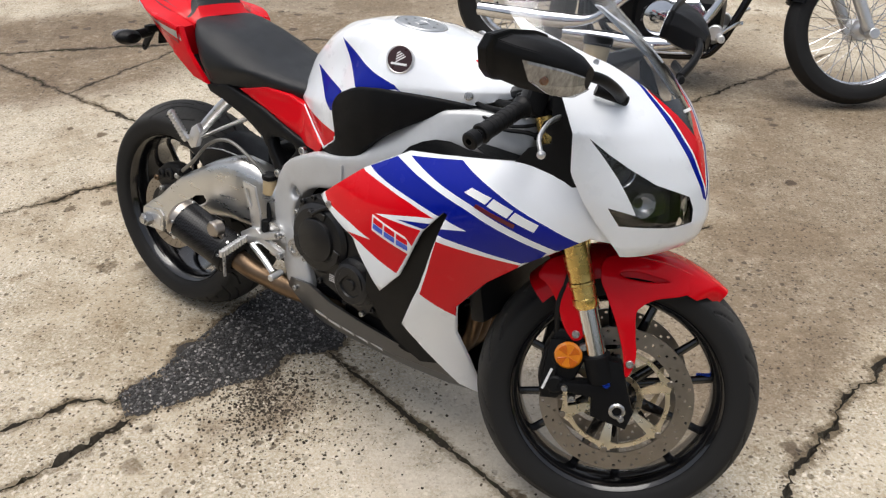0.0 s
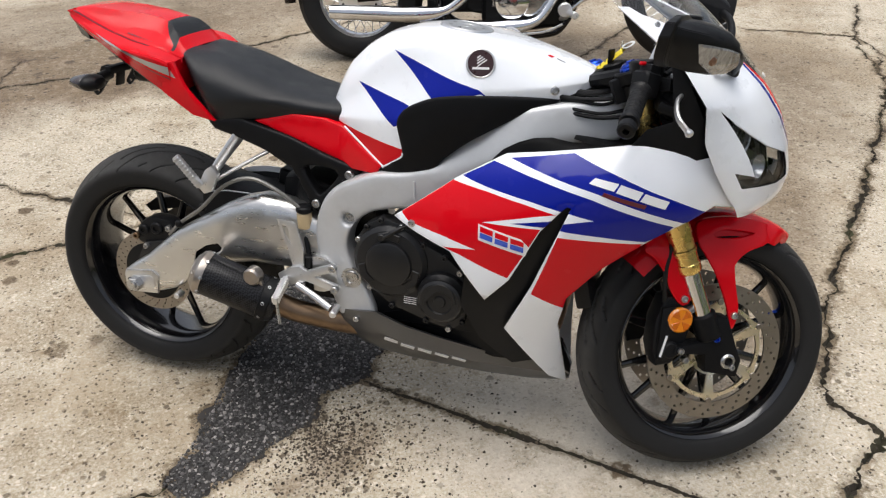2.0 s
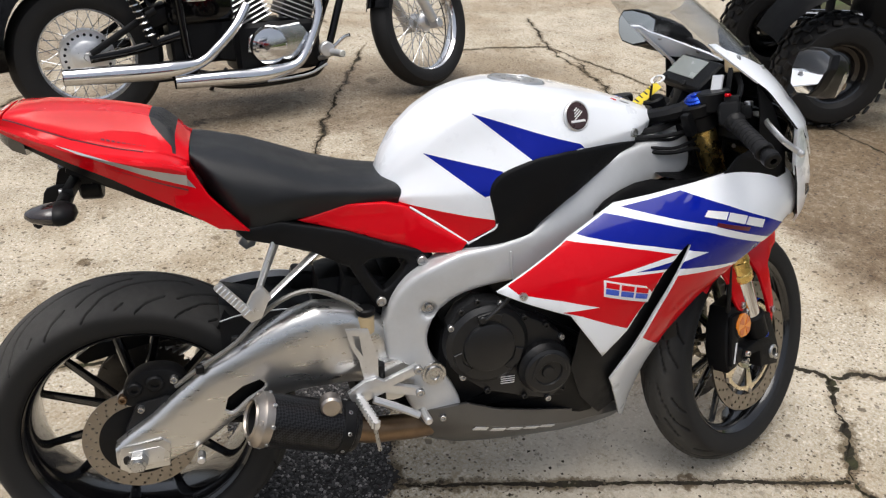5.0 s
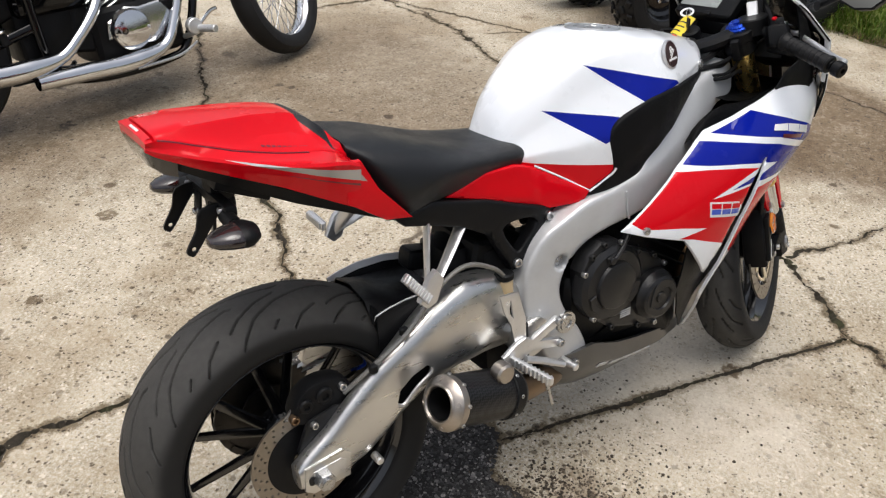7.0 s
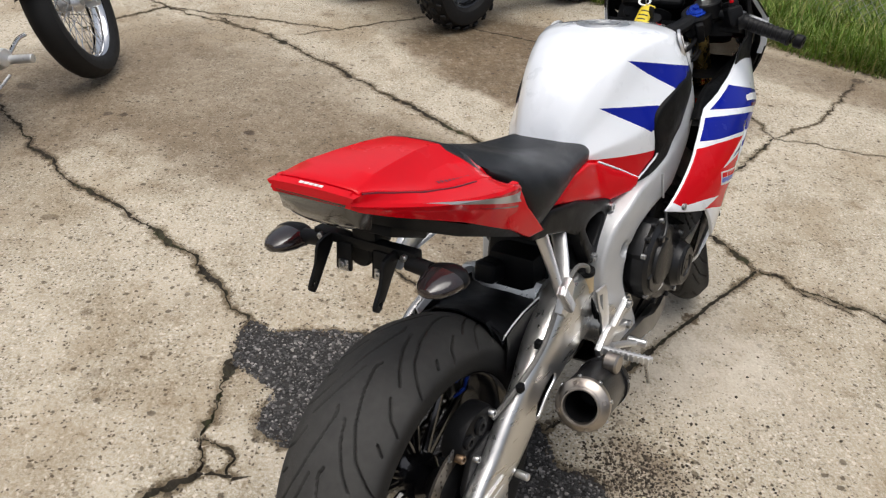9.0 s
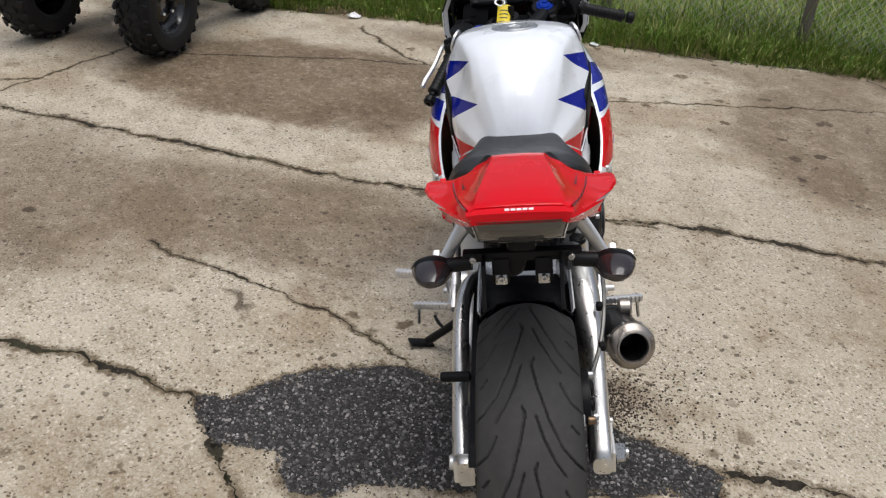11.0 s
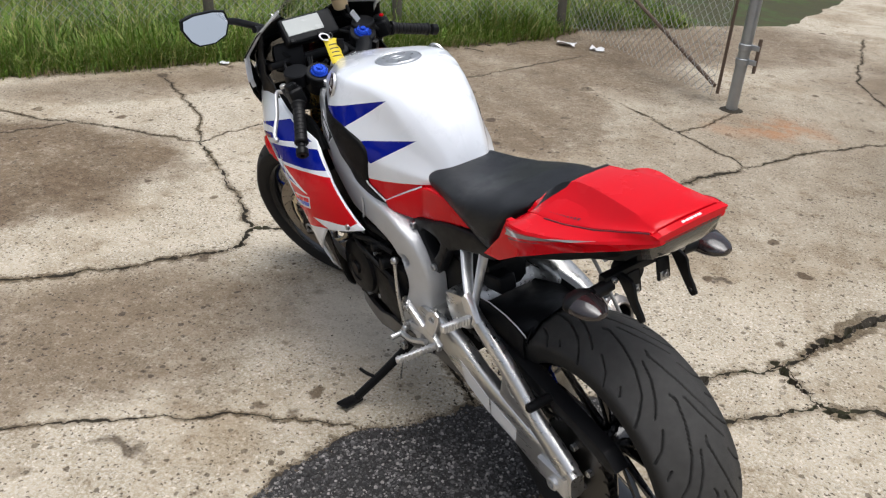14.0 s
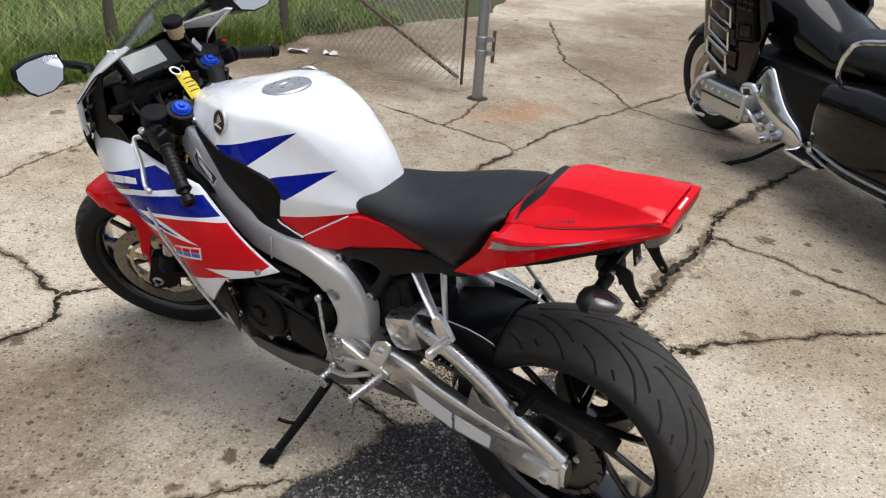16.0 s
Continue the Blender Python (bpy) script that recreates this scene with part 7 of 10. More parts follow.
# engine, running gear and rear end
def engine():
    bm = B()
    box(bm, (0.30, 0.30, 0.20), at(0.75, 0, 0.40, 0, 0, 0), 0.03, 3)
    box(bm, (0.22, 0.30, 0.24), at(0.90, 0, 0.56, 0, 32, 0), 0.02, 3)
    box(bm, (0.22, 0.22, 0.12), at(0.80, 0, 0.28), 0.03, 3)
    block = part("engine_block", bm, BLACK, bike, "black inline engine block")
    for k in range(6):
        bm = B()
        box(bm, (0.20, 0.312, 0.006), at(0.885 + 0.010 * k, 0, 0.47 + 0.022 * k, 0, 32, 0), 0.002, 1)
        part("cooling_rib", bm, BLACK, block)
    # right side covers
    poly = [(0.607, 0.528), (0.628, 0.562), (0.662, 0.582), (0.712, 0.573), (0.765, 0.535), (0.815, 0.512), (0.852, 0.480), (0.872, 0.425), (0.862, 0.355), (0.83, 0.332), (0.775, 0.345), (0.69, 0.370), (0.635, 0.410), (0.612, 0.46)]
    bm = B()
    prism(bm, poly, -0.145, -0.188, 0.008, 2)
    lathe(bm, [(0.088, -0.02), (0.086, 0.006), (0.076, 0.014), (0.054, 0.017), (0.052, 0.024), (0.048, 0.026), (0, 0.026)], Matrix.Translation((0.688, -0.186, 0.482)) @ basis((0, -1, 0)), 44)
    lathe(bm, [(0.060, -0.02), (0.058, 0.016), (0.052, 0.024), (0.050, 0.032), (0.044, 0.036), (0.030, 0.036), (0.028, 0.032), (0.014, 0.032), (0.012, 0.036), (0, 0.036)], Matrix.Translation((0.812, -0.186, 0.417)) @ basis((0, -1, 0)), 36)
    cover = part("clutch_cover", bm, COVER, block, "dark grey cast clutch cover", sharp=28)
    for k, (x, z) in enumerate(poly[::1]):
        c = Vector((0.735, 0, 0.455))
        d = (Vector((x, 0, z)) - c)
        p = c + d * 0.965
        bm = B()
        bolt(bm, (p.x, -0.189, p.z), (0, -1, 0), 0.0065, 0.006)
        part("cover_bolt", bm, COVER if k % 3 else STEEL, cover)
    bm = B()
    tube(bm, [(0.668, -0.200, 0.550), (0.675, -0.208, 0.545), (0.70, -0.205, 0.562), (0.735, -0.19, 0.582)], 0.0042, 8)
    cyl(bm, (0.672, -0.19, 0.545), (0.672, -0.212, 0.545), 0.0085, n=14, bevel=0.002)
    part("clutch_arm", bm, COVER, cover, "dark clutch release arm")
    for k in range(3):
        bm = B()
        a = radians(90 + 120 * k)
        prism(bm, [(0.688 + q * math.cos(a + w), 0.482 + q * math.sin(a + w)) for q, w in ((0.056, -0.42), (0.074, -0.36), (0.077, 0), (0.074, 0.36), (0.056, 0.42), (0.060, 0))], -0.197, -0.2055, 0.0015, 1)
        part("cover_rib", bm, COVER, cover)
    bm = B()
    prism(bm, rounded([(0.776, 0.405), (0.786, 0.446), (0.812, 0.462), (0.840, 0.450), (0.850, 0.418), (0.834, 0.436), (0.812, 0.442), (0.794, 0.430)], 3), -0.218, -0.2245, 0.001, 1)
    part("cover_rib", bm, COVER, cover)
    for k in range(4):
        bm = B()
        box(bm, (0.03, 0.001, 0.0016), at(0.735, -0.1895, 0.400 - 0.005 * k), 0)
        part("marking", bm, DECAL_WHITE, cover, "row of small pale markings")
    # left side covers
    bm = B()
    lathe(bm, [(0.092, -0.03), (0.091, 0.010), (0.086, 0.024), (0.080, 0.026), (0.078, 0.036), (0.066, 0.044), (0.040, 0.046), (0.038, 0.042), (0.020, 0.042), (0.018, 0.050), (0, 0.050)], Matrix.Translation((0.81, 0.150, 0.425)) @ basis((0, 1, 0)), 44)
    prism(bm, [(0.60, 0.40), (0.66, 0.46), (0.74, 0.47), (0.72, 0.36), (0.62, 0.34)], 0.14, 0.178, 0.008)
    part("generator_cover", bm, BLACK, block, "black cast generator cover")
    for k in range(8):
        a = radians(45 * k)
        bm = B()
        bolt(bm, (0.81 + 0.099 * math.cos(a), 0.160, 0.425 + 0.099 * math.sin(a)), (0, 1, 0), 0.008, 0.012)
        part("cover_bolt", bm, STEEL, block)
    bm = B()
    for y0 in (0.10, 0.13):
        tube(bm, [(0.90, y0, 0.58), (0.84, y0 + 0.05, 0.55), (0.78, y0 + 0.045, 0.53), (0.72, y0 + 0.02, 0.50)], 0.009, 8)
    tube(bm, [(0.72, 0.16, 0.52), (0.78, 0.175, 0.50), (0.84, 0.165, 0.54)], 0.013, 8)
    part("coolant_hose", bm, HOSE, block)
    bm = B()
    box(bm, (0.035, 0.32, 0.27), at(1.088, 0, 0.555, 0, -14, 0), 0.008)
    rad = part("radiator", bm, BLACK, bike, "black radiator behind the front wheel")
    for k in range(3, 14):
        bm = B()
        box(bm, (0.003, 0.30, 0.004), at(1.10 + 0.0055 * (k - 7), 0, 0.52 + 0.022 * (k - 6.5), 0, -14, 0), 0.001, 1)
        part("fin", bm, COVER, rad)
    for y in (-0.06, -0.02, 0.02, 0.06):
        bm = B()
        tube(bm, [(1.0, y, 0.48), (1.055, y, 0.42), (1.03, y * 0.9, 0.28), (0.92, y * 0.6, 0.235), (0.80, y * 0.5 - 0.02, 0.23)], 0.019, 12)
        part("header_pipe", bm, BURNT, bike, "heat-tinted header pipe")
    bm = B()
    box(bm, (0.13, 0.19, 0.30), at(0.49, 0, 0.45), 0.03)
    box(bm, (0.10, 0.12, 0.15), at(0.41, 0, 0.53), 0.03)
    part("shock_linkage", bm, BLACK, bike, "black shock absorber and linkage")
    bm = B()
    box(bm, (0.12, 0.05, 0.045), at(0.375, 0.035, 0.560, 0, 12, 0), 0.012, 3)
    box(bm, (0.10, 0.17, 0.10), at(0.455, 0, 0.560, 0, 14, 0), 0.02, 3)
    part("inner_mudguard", bm, BLACK, bike, "black inner mudguard")
    for x, z, r in ((0.66, 0.50, 0.016), (0.70, 0.53, 0.012), (0.74, 0.49, 0.014)):
        bm = B()
        cyl(bm, (x, 0.12, z), (x + 0.01, 0.185, z + 0.005), r, n=16, bevel=0.003)
        part("sensor_plug", bm, BLACK, block, "black sensor plug")
    for pts in ([(0.88, 0.15, 0.55), (0.80, 0.185, 0.535), (0.73, 0.175, 0.545), (0.66, 0.15, 0.53)], [(0.86, 0.16, 0.53), (0.78, 0.19, 0.52), (0.71, 0.185, 0.50), (0.65, 0.16, 0.45)], [(0.84, 0.14, 0.58), (0.75, 0.165, 0.58), (0.68, 0.15, 0.565)]):
        bm = B()
        tube(bm, pts, 0.0075, 8, 5)
        part("coolant_hose", bm, HOSE, block)


engine()


def belly_pan():
    secs = [(0.535, 0.150, 0.318, 0.130, 0.262), (0.60, 0.178, 0.336, 0.128, 0.226), (0.65, 0.186, 0.345, 0.124, 0.210), (0.72, 0.182, 0.318, 0.116, 0.198), (0.80, 0.168, 0.296, 0.105, 0.188), (0.90, 0.146, 0.270, 0.088, 0.176),
            (1.00, 0.105, 0.245, 0.062, 0.165), (1.06, 0.066, 0.215, 0.036, 0.158), (1.092, 0.03, 0.175, 0.015, 0.155)]
    rows = []
    for x, yt, zt, yb, zb in secs:
        half = [(yt - 0.012, zt - 0.003), (yt, zt), (yt + 0.002, zt - 0.35 * (zt - zb)), (yb + 0.012, zb + 0.012), (yb, zb), (0, zb - 0.006)]
        row = [Vector((x, -y, z)) for y, z in half]
        rows.append(row + [Vector((p.x, -p.y, p.z)) for p in reversed(row[:-1])])
    bm = B()
    rings_mesh(bm, rows, closed=False)
    bmesh.ops.recalc_face_normals(bm, faces=bm.faces)
    bmesh.ops.solidify(bm, geom=bm.faces[:], thickness=0.004)
    pan = part("belly_pan", bm, BELLY, bike, "grey belly pan with pale emblem bars", sharp=40)
    for sgn in SIDES:
        for k in range(5):
            bm = B()
            x = 0.685 + 0.040 * k
            _, yt, zt, yb, zb = [np.interp(x, [s[0] for s in secs], [s[j] for s in secs]) for j in range(5)]
            y0, z0, y1, z1 = yt + 0.002, zt - 0.35 * (zt - zb), yb + 0.012, zb + 0.012
            f = 0.22
            lean = math.degrees(math.atan2(y0 - y1, z0 - z1))
            box(bm, (0.033, 0.0024, 0.016), at(x, sgn * (y0 + (y1 - y0) * f + 0.0008), z0 + (z1 - z0) * f, -sgn * lean, 14, sgn * -9), 0.0006, 1)
            part("emblem_bar", bm, DECAL_WHITE, pan, "pale emblem bar")
        bm = B()
        bolt(bm, (0.60, sgn * 0.180, 0.315), (0, sgn, 0), 0.007)
        part("pan_bolt", bm, STEEL, pan)
        # black panel between belly pan and fairing
        bm = sheet([(0.66, 0.33), (0.78, 0.37), (0.87, 0.36), (0.90, 0.42), (0.96, 0.39), (1.02, 0.30), (1.07, 0.20), (0.98, 0.24), (0.86, 0.275), (0.74, 0.30)], lambda x, z: interp(x, [(0.66, 0.165), (0.80, 0.16), (0.92, 0.165), (1.0, 0.12), (1.08, 0.05)]) + 0.25 * max(0, z - 0.30) - 0.02, sgn, 0.03)
        thicken(bm, 0.006, 0, (0, -sgn, 0))
        part("lower_infill", bm, BLACK, pan, "black infill panel")
    bm = B()
    prism(bm, [(0.36, 0.285), (0.44, 0.30), (0.56, 0.32), (0.56, 0.262), (0.46, 0.268)], 0.122, 0.130, 0.003)
    part("rear_fin", bm, BELLY, pan)


belly_pan()


def arm_body(xs, top, low, y_out, y_in, sgn, round_=2.6, n=26):
    """A hollow-looking cast beam with rounded edges, section by section."""
    rows = []
    for x in xs:
        zt, zl, yo, yi = interp(x, top), interp(x, low), interp(x, y_out), interp(x, y_in)
        row = []
        for k in range(n):
            a = 2 * math.pi * k / n
            s, c = math.sin(a), math.cos(a)
            row.append(Vector((x, sgn * ((yo + yi) / 2 + (yo - yi) / 2 * math.copysign(abs(c) ** (2 / round_), c)), (zt + zl) / 2 + (zt - zl) / 2 * math.copysign(abs(s) ** (2 / round_), s))))
        rows.append(row)
    bm = B()
    rings_mesh(bm, rows)
    return bm


def swingarm():
    top = [(-0.04, 0.330), (-0.015, 0.350), (0.03, 0.380), (0.08, 0.425), (0.14, 0.473), (0.20, 0.508), (0.26, 0.545), (0.31, 0.566), (0.35, 0.576), (0.40, 0.568), (0.44, 0.556), (0.48, 0.530), (0.53, 0.490), (0.56, 0.455)]
    low = [(-0.04, 0.285), (-0.02, 0.274), (0.05, 0.278), (0.10, 0.296), (0.14, 0.322), (0.18, 0.352), (0.24, 0.385), (0.32, 0.398), (0.40, 0.395), (0.48, 0.380), (0.56, 0.372)]
    bm = arm_body(np.linspace(-0.04, 0.56, 44), top, low, [(-0.04, 0.162), (0.1, 0.164), (0.25, 0.166), (0.36, 0.160), (0.46, 0.140), (0.56, 0.125)], [(-0.04, 0.122), (0.15, 0.118), (0.3, 0.08), (0.56, 0.04)], -1, 3.2, 32)
    carve(bm, [(0.168, 0.386), (0.176, 0.414), (0.205, 0.436), (0.238, 0.447), (0.250, 0.436), (0.244, 0.422), (0.215, 0.404), (0.184, 0.377)], (0, 2), where=lambda c: c.y < -0.12)
    arm = part("swingarm", bm, BRUSHED, bike, "brushed aluminium swingarm", sharp=60)
    # black plate put in for the shade of the hollow arm
    bm = sheet([(0.155, 0.366), (0.165, 0.42), (0.20, 0.448), (0.245, 0.458), (0.262, 0.436), (0.25, 0.41), (0.19, 0.366)], lambda x, z: 0.142, -1, 0.02)
    thicken(bm, 0.004, 0, (0, 1, 0))
    part("arm_opening_shade", bm, BLACK, arm, "black plate for the shade inside the swingarm opening")
    bm = B()
    tube(bm, [(0.166, -0.160, 0.384), (0.184, -0.1615, 0.378), (0.215, -0.162, 0.404), (0.246, -0.163, 0.424), (0.252, -0.162, 0.438)], 0.0045, 8, 4, squash=0.8)
    part("arm_web", bm, ALLOY, arm, "polished lower lip of the opening")
    bm = B()
    prism(bm, [(-0.036, 0.286), (-0.020, 0.274), (0.056, 0.280), (0.062, 0.330), (0.045, 0.345), (-0.030, 0.332)], -0.160, -0.168, 0.004)
    part("axle_block", bm, BRUSHED, arm, "machined axle block")
    bm = B()
    prism(bm, [(-0.022, 0.292), (0.046, 0.294), (0.050, 0.320), (0.040, 0.328), (-0.016, 0.322)], -0.164, -0.1695, 0.002)
    part("axle_recess", bm, ALLOY, arm, "machined recess round the axle nut")
    bm = B()
    prism(bm, rounded([(-0.026, 0.298), (-0.026, 0.312), (-0.016, 0.314), (-0.014, 0.297)], 3), -0.1685, -0.1702, 0.0003, 1)
    part("adjuster_slot", bm, COVER, arm, "dark adjuster slot")
    bm = B()
    cyl(bm, (0, -0.165, 0.305), (0, -0.190, 0.305), 0.019, n=6, bevel=0.002)
    cyl(bm, (0, -0.188, 0.305), (0, -0.196, 0.305), 0.011, n=16)
    part("axle_nut", bm, STEEL, arm, "steel axle nut")
    bm = B()
    cyl(bm, (0.115, -0.15, 0.287), (0.115, -0.178, 0.287), 0.008, n=14, bevel=0.002)
    part("stand_bobbin", bm, ALLOY, arm)
    bm = B()
    tube(bm, [(-0.025, 0.140, 0.325), (0.03, 0.142, 0.362), (0.085, 0.143, 0.395), (0.17, 0.143, 0.466), (0.245, 0.140, 0.508), (0.315, 0.128, 0.520), (0.37, 0.106, 0.512), (0.43, 0.08, 0.490)], 0.027, 18, 6, squash=0.8, r_end=0.018)
    part("swingarm_brace", bm, BRUSHED, arm, "brushed aluminium swingarm brace", sharp=60)
    bm = arm_body(np.linspace(-0.042, 0.56, 30), [(-0.042, 0.322), (0.0, 0.345), (0.08, 0.342), (0.20, 0.366), (0.29, 0.388), (0.36, 0.418), (0.45, 0.435), (0.56, 0.440)],
                  [(-0.042, 0.258), (0.02, 0.240), (0.07, 0.238), (0.14, 0.258), (0.24, 0.270), (0.34, 0.300), (0.45, 0.340), (0.56, 0.372)], [(-0.042, 0.152), (0.56, 0.152)], [(-0.042, 0.116), (0.56, 0.112)], 1, 4.5, 28)
    low = part("swingarm_beam", bm, BRUSHED, arm, "brushed aluminium swingarm beam", sharp=60)
    bm = sheet([(0.172, 0.40), (0.20, 0.44), (0.215, 0.37), (0.12, 0.335), (0.10, 0.36), (0.12, 0.40)], lambda x, z: 0.145, 1, 0.02)
    thicken(bm, 0.02, 0.004, (0, -1, 0))
    part("arm_gusset", bm, BRUSHED, arm)
    for poly in ([(0.366, 0.372), (0.252, 0.334), (0.252, 0.285), (0.345, 0.315)], [(0.243, 0.334), (0.146, 0.318), (0.150, 0.277), (0.243, 0.286)]):
        bm = sheet(poly, lambda x, z: 0.1528, 1, 0.04)
        thicken(bm, 0.002, 0, (0, -1, 0))
        part("paper_label", bm, DECAL_WHITE, low, "pale printed label")
    bm = B()
    prism(bm, [(-0.036, 0.262), (0.052, 0.268), (0.06, 0.312), (-0.03, 0.315)], 0.148, 0.162, 0.004)
    cyl(bm, (0, 0.155, 0.285), (0, 0.172, 0.285), 0.016, n=20, bevel=0.002, hollow=0.009)
    part("axle_block", bm, ALLOY, arm, "machined axle block")
    bm = B()
    cyl(bm, (0.50, -0.16, 0.405), (0.50, 0.16, 0.405), 0.045, n=24)
    box(bm, (0.10, 0.27, 0.10), at(0.40, 0, 0.49, 0, 20, 0), 0.03)
    part("swingarm_bridge", bm, BRUSHED, arm)
    # brake disc, calliper, hose
    bm = B()
    drilled_disc(bm, 0.078, 0.110, -0.100, 0.005, True, at(0, 0, AXLE))
    part("brake_disc", bm, DISC, bike, "drilled steel rear brake disc", sharp=30)
    bm = B()
    lathe(bm, [(0.03, 0.0), (0.079, 0.0), (0.079, 0.003), (0.03, 0.006)], at(0, -0.100, AXLE) @ basis((0, -1, 0)), 40)
    part("disc_centre", bm, BLACK, bike, "black centre of the rear brake disc")
    bm = B()
    prism(bm, rounded([(-0.022, 0.402), (-0.008, 0.446), (0.030, 0.468), (0.078, 0.462), (0.100, 0.436), (0.096, 0.406), (0.058, 0.388), (0.018, 0.386)], 3), -0.078, -0.122, 0.010, 2)
    cal = part("rear_caliper", bm, BLACK, bike, "black rear brake calliper", sharp=35)
    bm = B()
    prism(bm, [(-0.024, 0.300), (-0.022, 0.345), (0.004, 0.400), (0.060, 0.412), (0.094, 0.400), (0.060, 0.345), (0.028, 0.296)], -0.116, -0.128, 0.003)
    part("caliper_bracket", bm, COVER, cal, "dark calliper bracket")
    for x, z, r in ((0.004, 0.432, 0.014), (0.042, 0.440, 0.017)):
        bm = B()
        lathe(bm, [(r, -0.004), (r, 0.006), (r * 0.8, 0.009), (r * 0.45, 0.009), (r * 0.4, 0.005), (0, 0.005)], at(x, -0.120, z) @ basis((0, -1, 0)), 20)
        part("piston_boss", bm, BLACK, cal)
    for x, y, z, r, mat in ((-0.020, -0.118, 0.412, 0.009, BURNT), (0.012, -0.128, 0.392, 0.007, STEEL), (0.078, -0.122, 0.446, 0.008, STEEL), (0.024, -0.128, 0.356, 0.006, STEEL)):
        bm = B()
        bolt(bm, (x, y, z), (0, -1, 0), r, 0.010)
        part("caliper_bolt", bm, mat, cal)
    bm = B()
    for z in (0.392, 0.398):
        tube(bm, [(0.008, -0.104, z + 0.052), (-0.012, -0.106, z + 0.030), (-0.030, -0.104, z + 0.012)], 0.0035, 6, 3)
    part("pad_pin", bm, STEEL, cal, "rusty steel pad pins")
    bm = B()
    tube(bm, [(0.08, -0.125, 0.43), (0.13, -0.15, 0.478), (0.20, -0.165, 0.530), (0.27, -0.165, 0.598), (0.34, -0.16, 0.622), (0.41, -0.15, 0.590), (0.45, -0.135, 0.55)], 0.0048, 8)
    part("brake_hose", bm, BRAID, bike, "thin braided rear brake hose")
    for x in (0.13, 0.20):
        bm = B()
        box(bm, (0.016, 0.014, 0.018), at(x, -0.155, 0.478 + (x - 0.13) * 0.75), 0.003, 1)
        part("hose_clip", bm, BLACK, arm)
    # chain, sprocket, guard
    bm = B()
    ring = []
    for k in range(42 * 4):
        a = 2 * math.pi * k / (42 * 4)
        r = 0.100 if k % 4 in (0, 1) else 0.108
        ring.append((r * math.sin(a), AXLE + r * math.cos(a)))
    prism(bm, ring, 0.097, 0.103, 0.001, 1)
    lathe(bm, [(0.02, 0.03), (0.05, 0.03), (0.065, 0.0), (0.02, 0.0)], at(0, 0.07, AXLE) @ basis((0, 1, 0)), 28)
    part("rear_sprocket", bm, CHAIN, bike, "oily toothed rear sprocket", sharp=25)
    for k in range(5):
        bm = B()
        a = radians(72 * k)
        cyl(bm, (0.052 * math.sin(a), 0.10, AXLE + 0.052 * math.cos(a)), (0.052 * math.sin(a), 0.114, AXLE + 0.052 * math.cos(a)), 0.009, n=6, bevel=0.001)
        part("sprocket_nut", bm, STEEL, bike)
    way = []
    P0, P1 = Vector((0.0, 0.1, AXLE + 0.106)), Vector((0.52, 0.1, 0.405 + 0.036))
    Q0, Q1 = Vector((0.0, 0.1, AXLE - 0.106)), Vector((0.52, 0.1, 0.405 - 0.036))
    for k in range(33):
        way.append(P0.lerp(P1, k / 32))
    for k in range(1, 6):
        a = math.pi * k / 6
        way.append(Vector((0.52 + 0.036 * math.sin(a), 0.1, 0.405 + 0.036 * math.cos(a))))
    for k in range(33):
        way.append(Q1.lerp(Q0, k / 32))
    for k in range(1, 20):
        a = math.pi + math.pi * k / 20
        way.append(Vector((0.106 * math.sin(a), 0.1, AXLE + 0.106 * math.cos(a))))
    bm = B()
    for k, (a, c) in enumerate(zip(way, way[1:] + way[:1])):
        d = c - a
        m = Matrix.Translation((a + c) / 2) @ Matrix.Rotation(-math.atan2(d.z, d.x), 4, "Y")
        w = 0.020 if k % 2 else 0.014
        for y in (-w / 2, w / 2):
            box(bm, (d.length * 1.3, 0.002, 0.013), m @ at(0, y, 0), 0)
        box(bm, (0.008, w, 0.008), m @ at(d.length * 0.5, 0, 0), 0)
    tagged(part("drive_chain", bm, CHAIN, bike, "oily steel drive chain"), kind="stuff")
    bm = sheet([(0.34, 0.50), (0.20, 0.480), (0.02, 0.452), (-0.10, 0.432), (-0.136, 0.405), (-0.120, 0.390), (0.0, 0.420), (0.10, 0.435), (0.30, 0.465)], lambda x, z: 0.118, 1, 0.04)
    thicken(bm, 0.036, 0.004, (0, -1, 0))
    guard = part("chain_guard", bm, BLACK, bike, "long black chain guard")
    bm = B()
    cyl(bm, (0.063, 0.118, 0.462), (0.063, 0.180, 0.462), 0.011, n=16, bevel=0.003)
    part("guard_bolt", bm, BLACK, guard)
    # hugger
    bm = B()
    rows = []
    for k in range(15):
        a = radians(36 + 42 * k / 14)
        r = 0.319
        w = 0.100 + 0.006 * k / 14
        rows.append([Vector(((r - 0.036 * abs(u) ** 3) * math.sin(a), w * u, AXLE + (r - 0.036 * abs(u) ** 3) * math.cos(a))) for u in (-1, -0.85, -0.6, -0.3, 0, 0.3, 0.6, 0.85, 1)])
    rings_mesh(bm, rows, closed=False)
    # deck in front of the arch, between two raised side walls
    edge = [(0.172, 0.542, 0.576), (0.20, 0.550, 0.568), (0.24, 0.556, 0.548), (0.30, 0.556, 0.530), (0.36, 0.545, 0.516), (0.44, 0.518, 0.500)]
    rows = []
    for x, zs, zc in edge:
        half = [(0.103, zs - 0.075), (0.106, zs - 0.02), (0.105, zs + 0.003), (0.101, zs + 0.003), (0.090, zs - 0.022), (0.06, zc - 0.012 if x < 0.23 else zc - 0.002), (0, zc)]
        row = [Vector((x, -y, z)) for y, z in half]
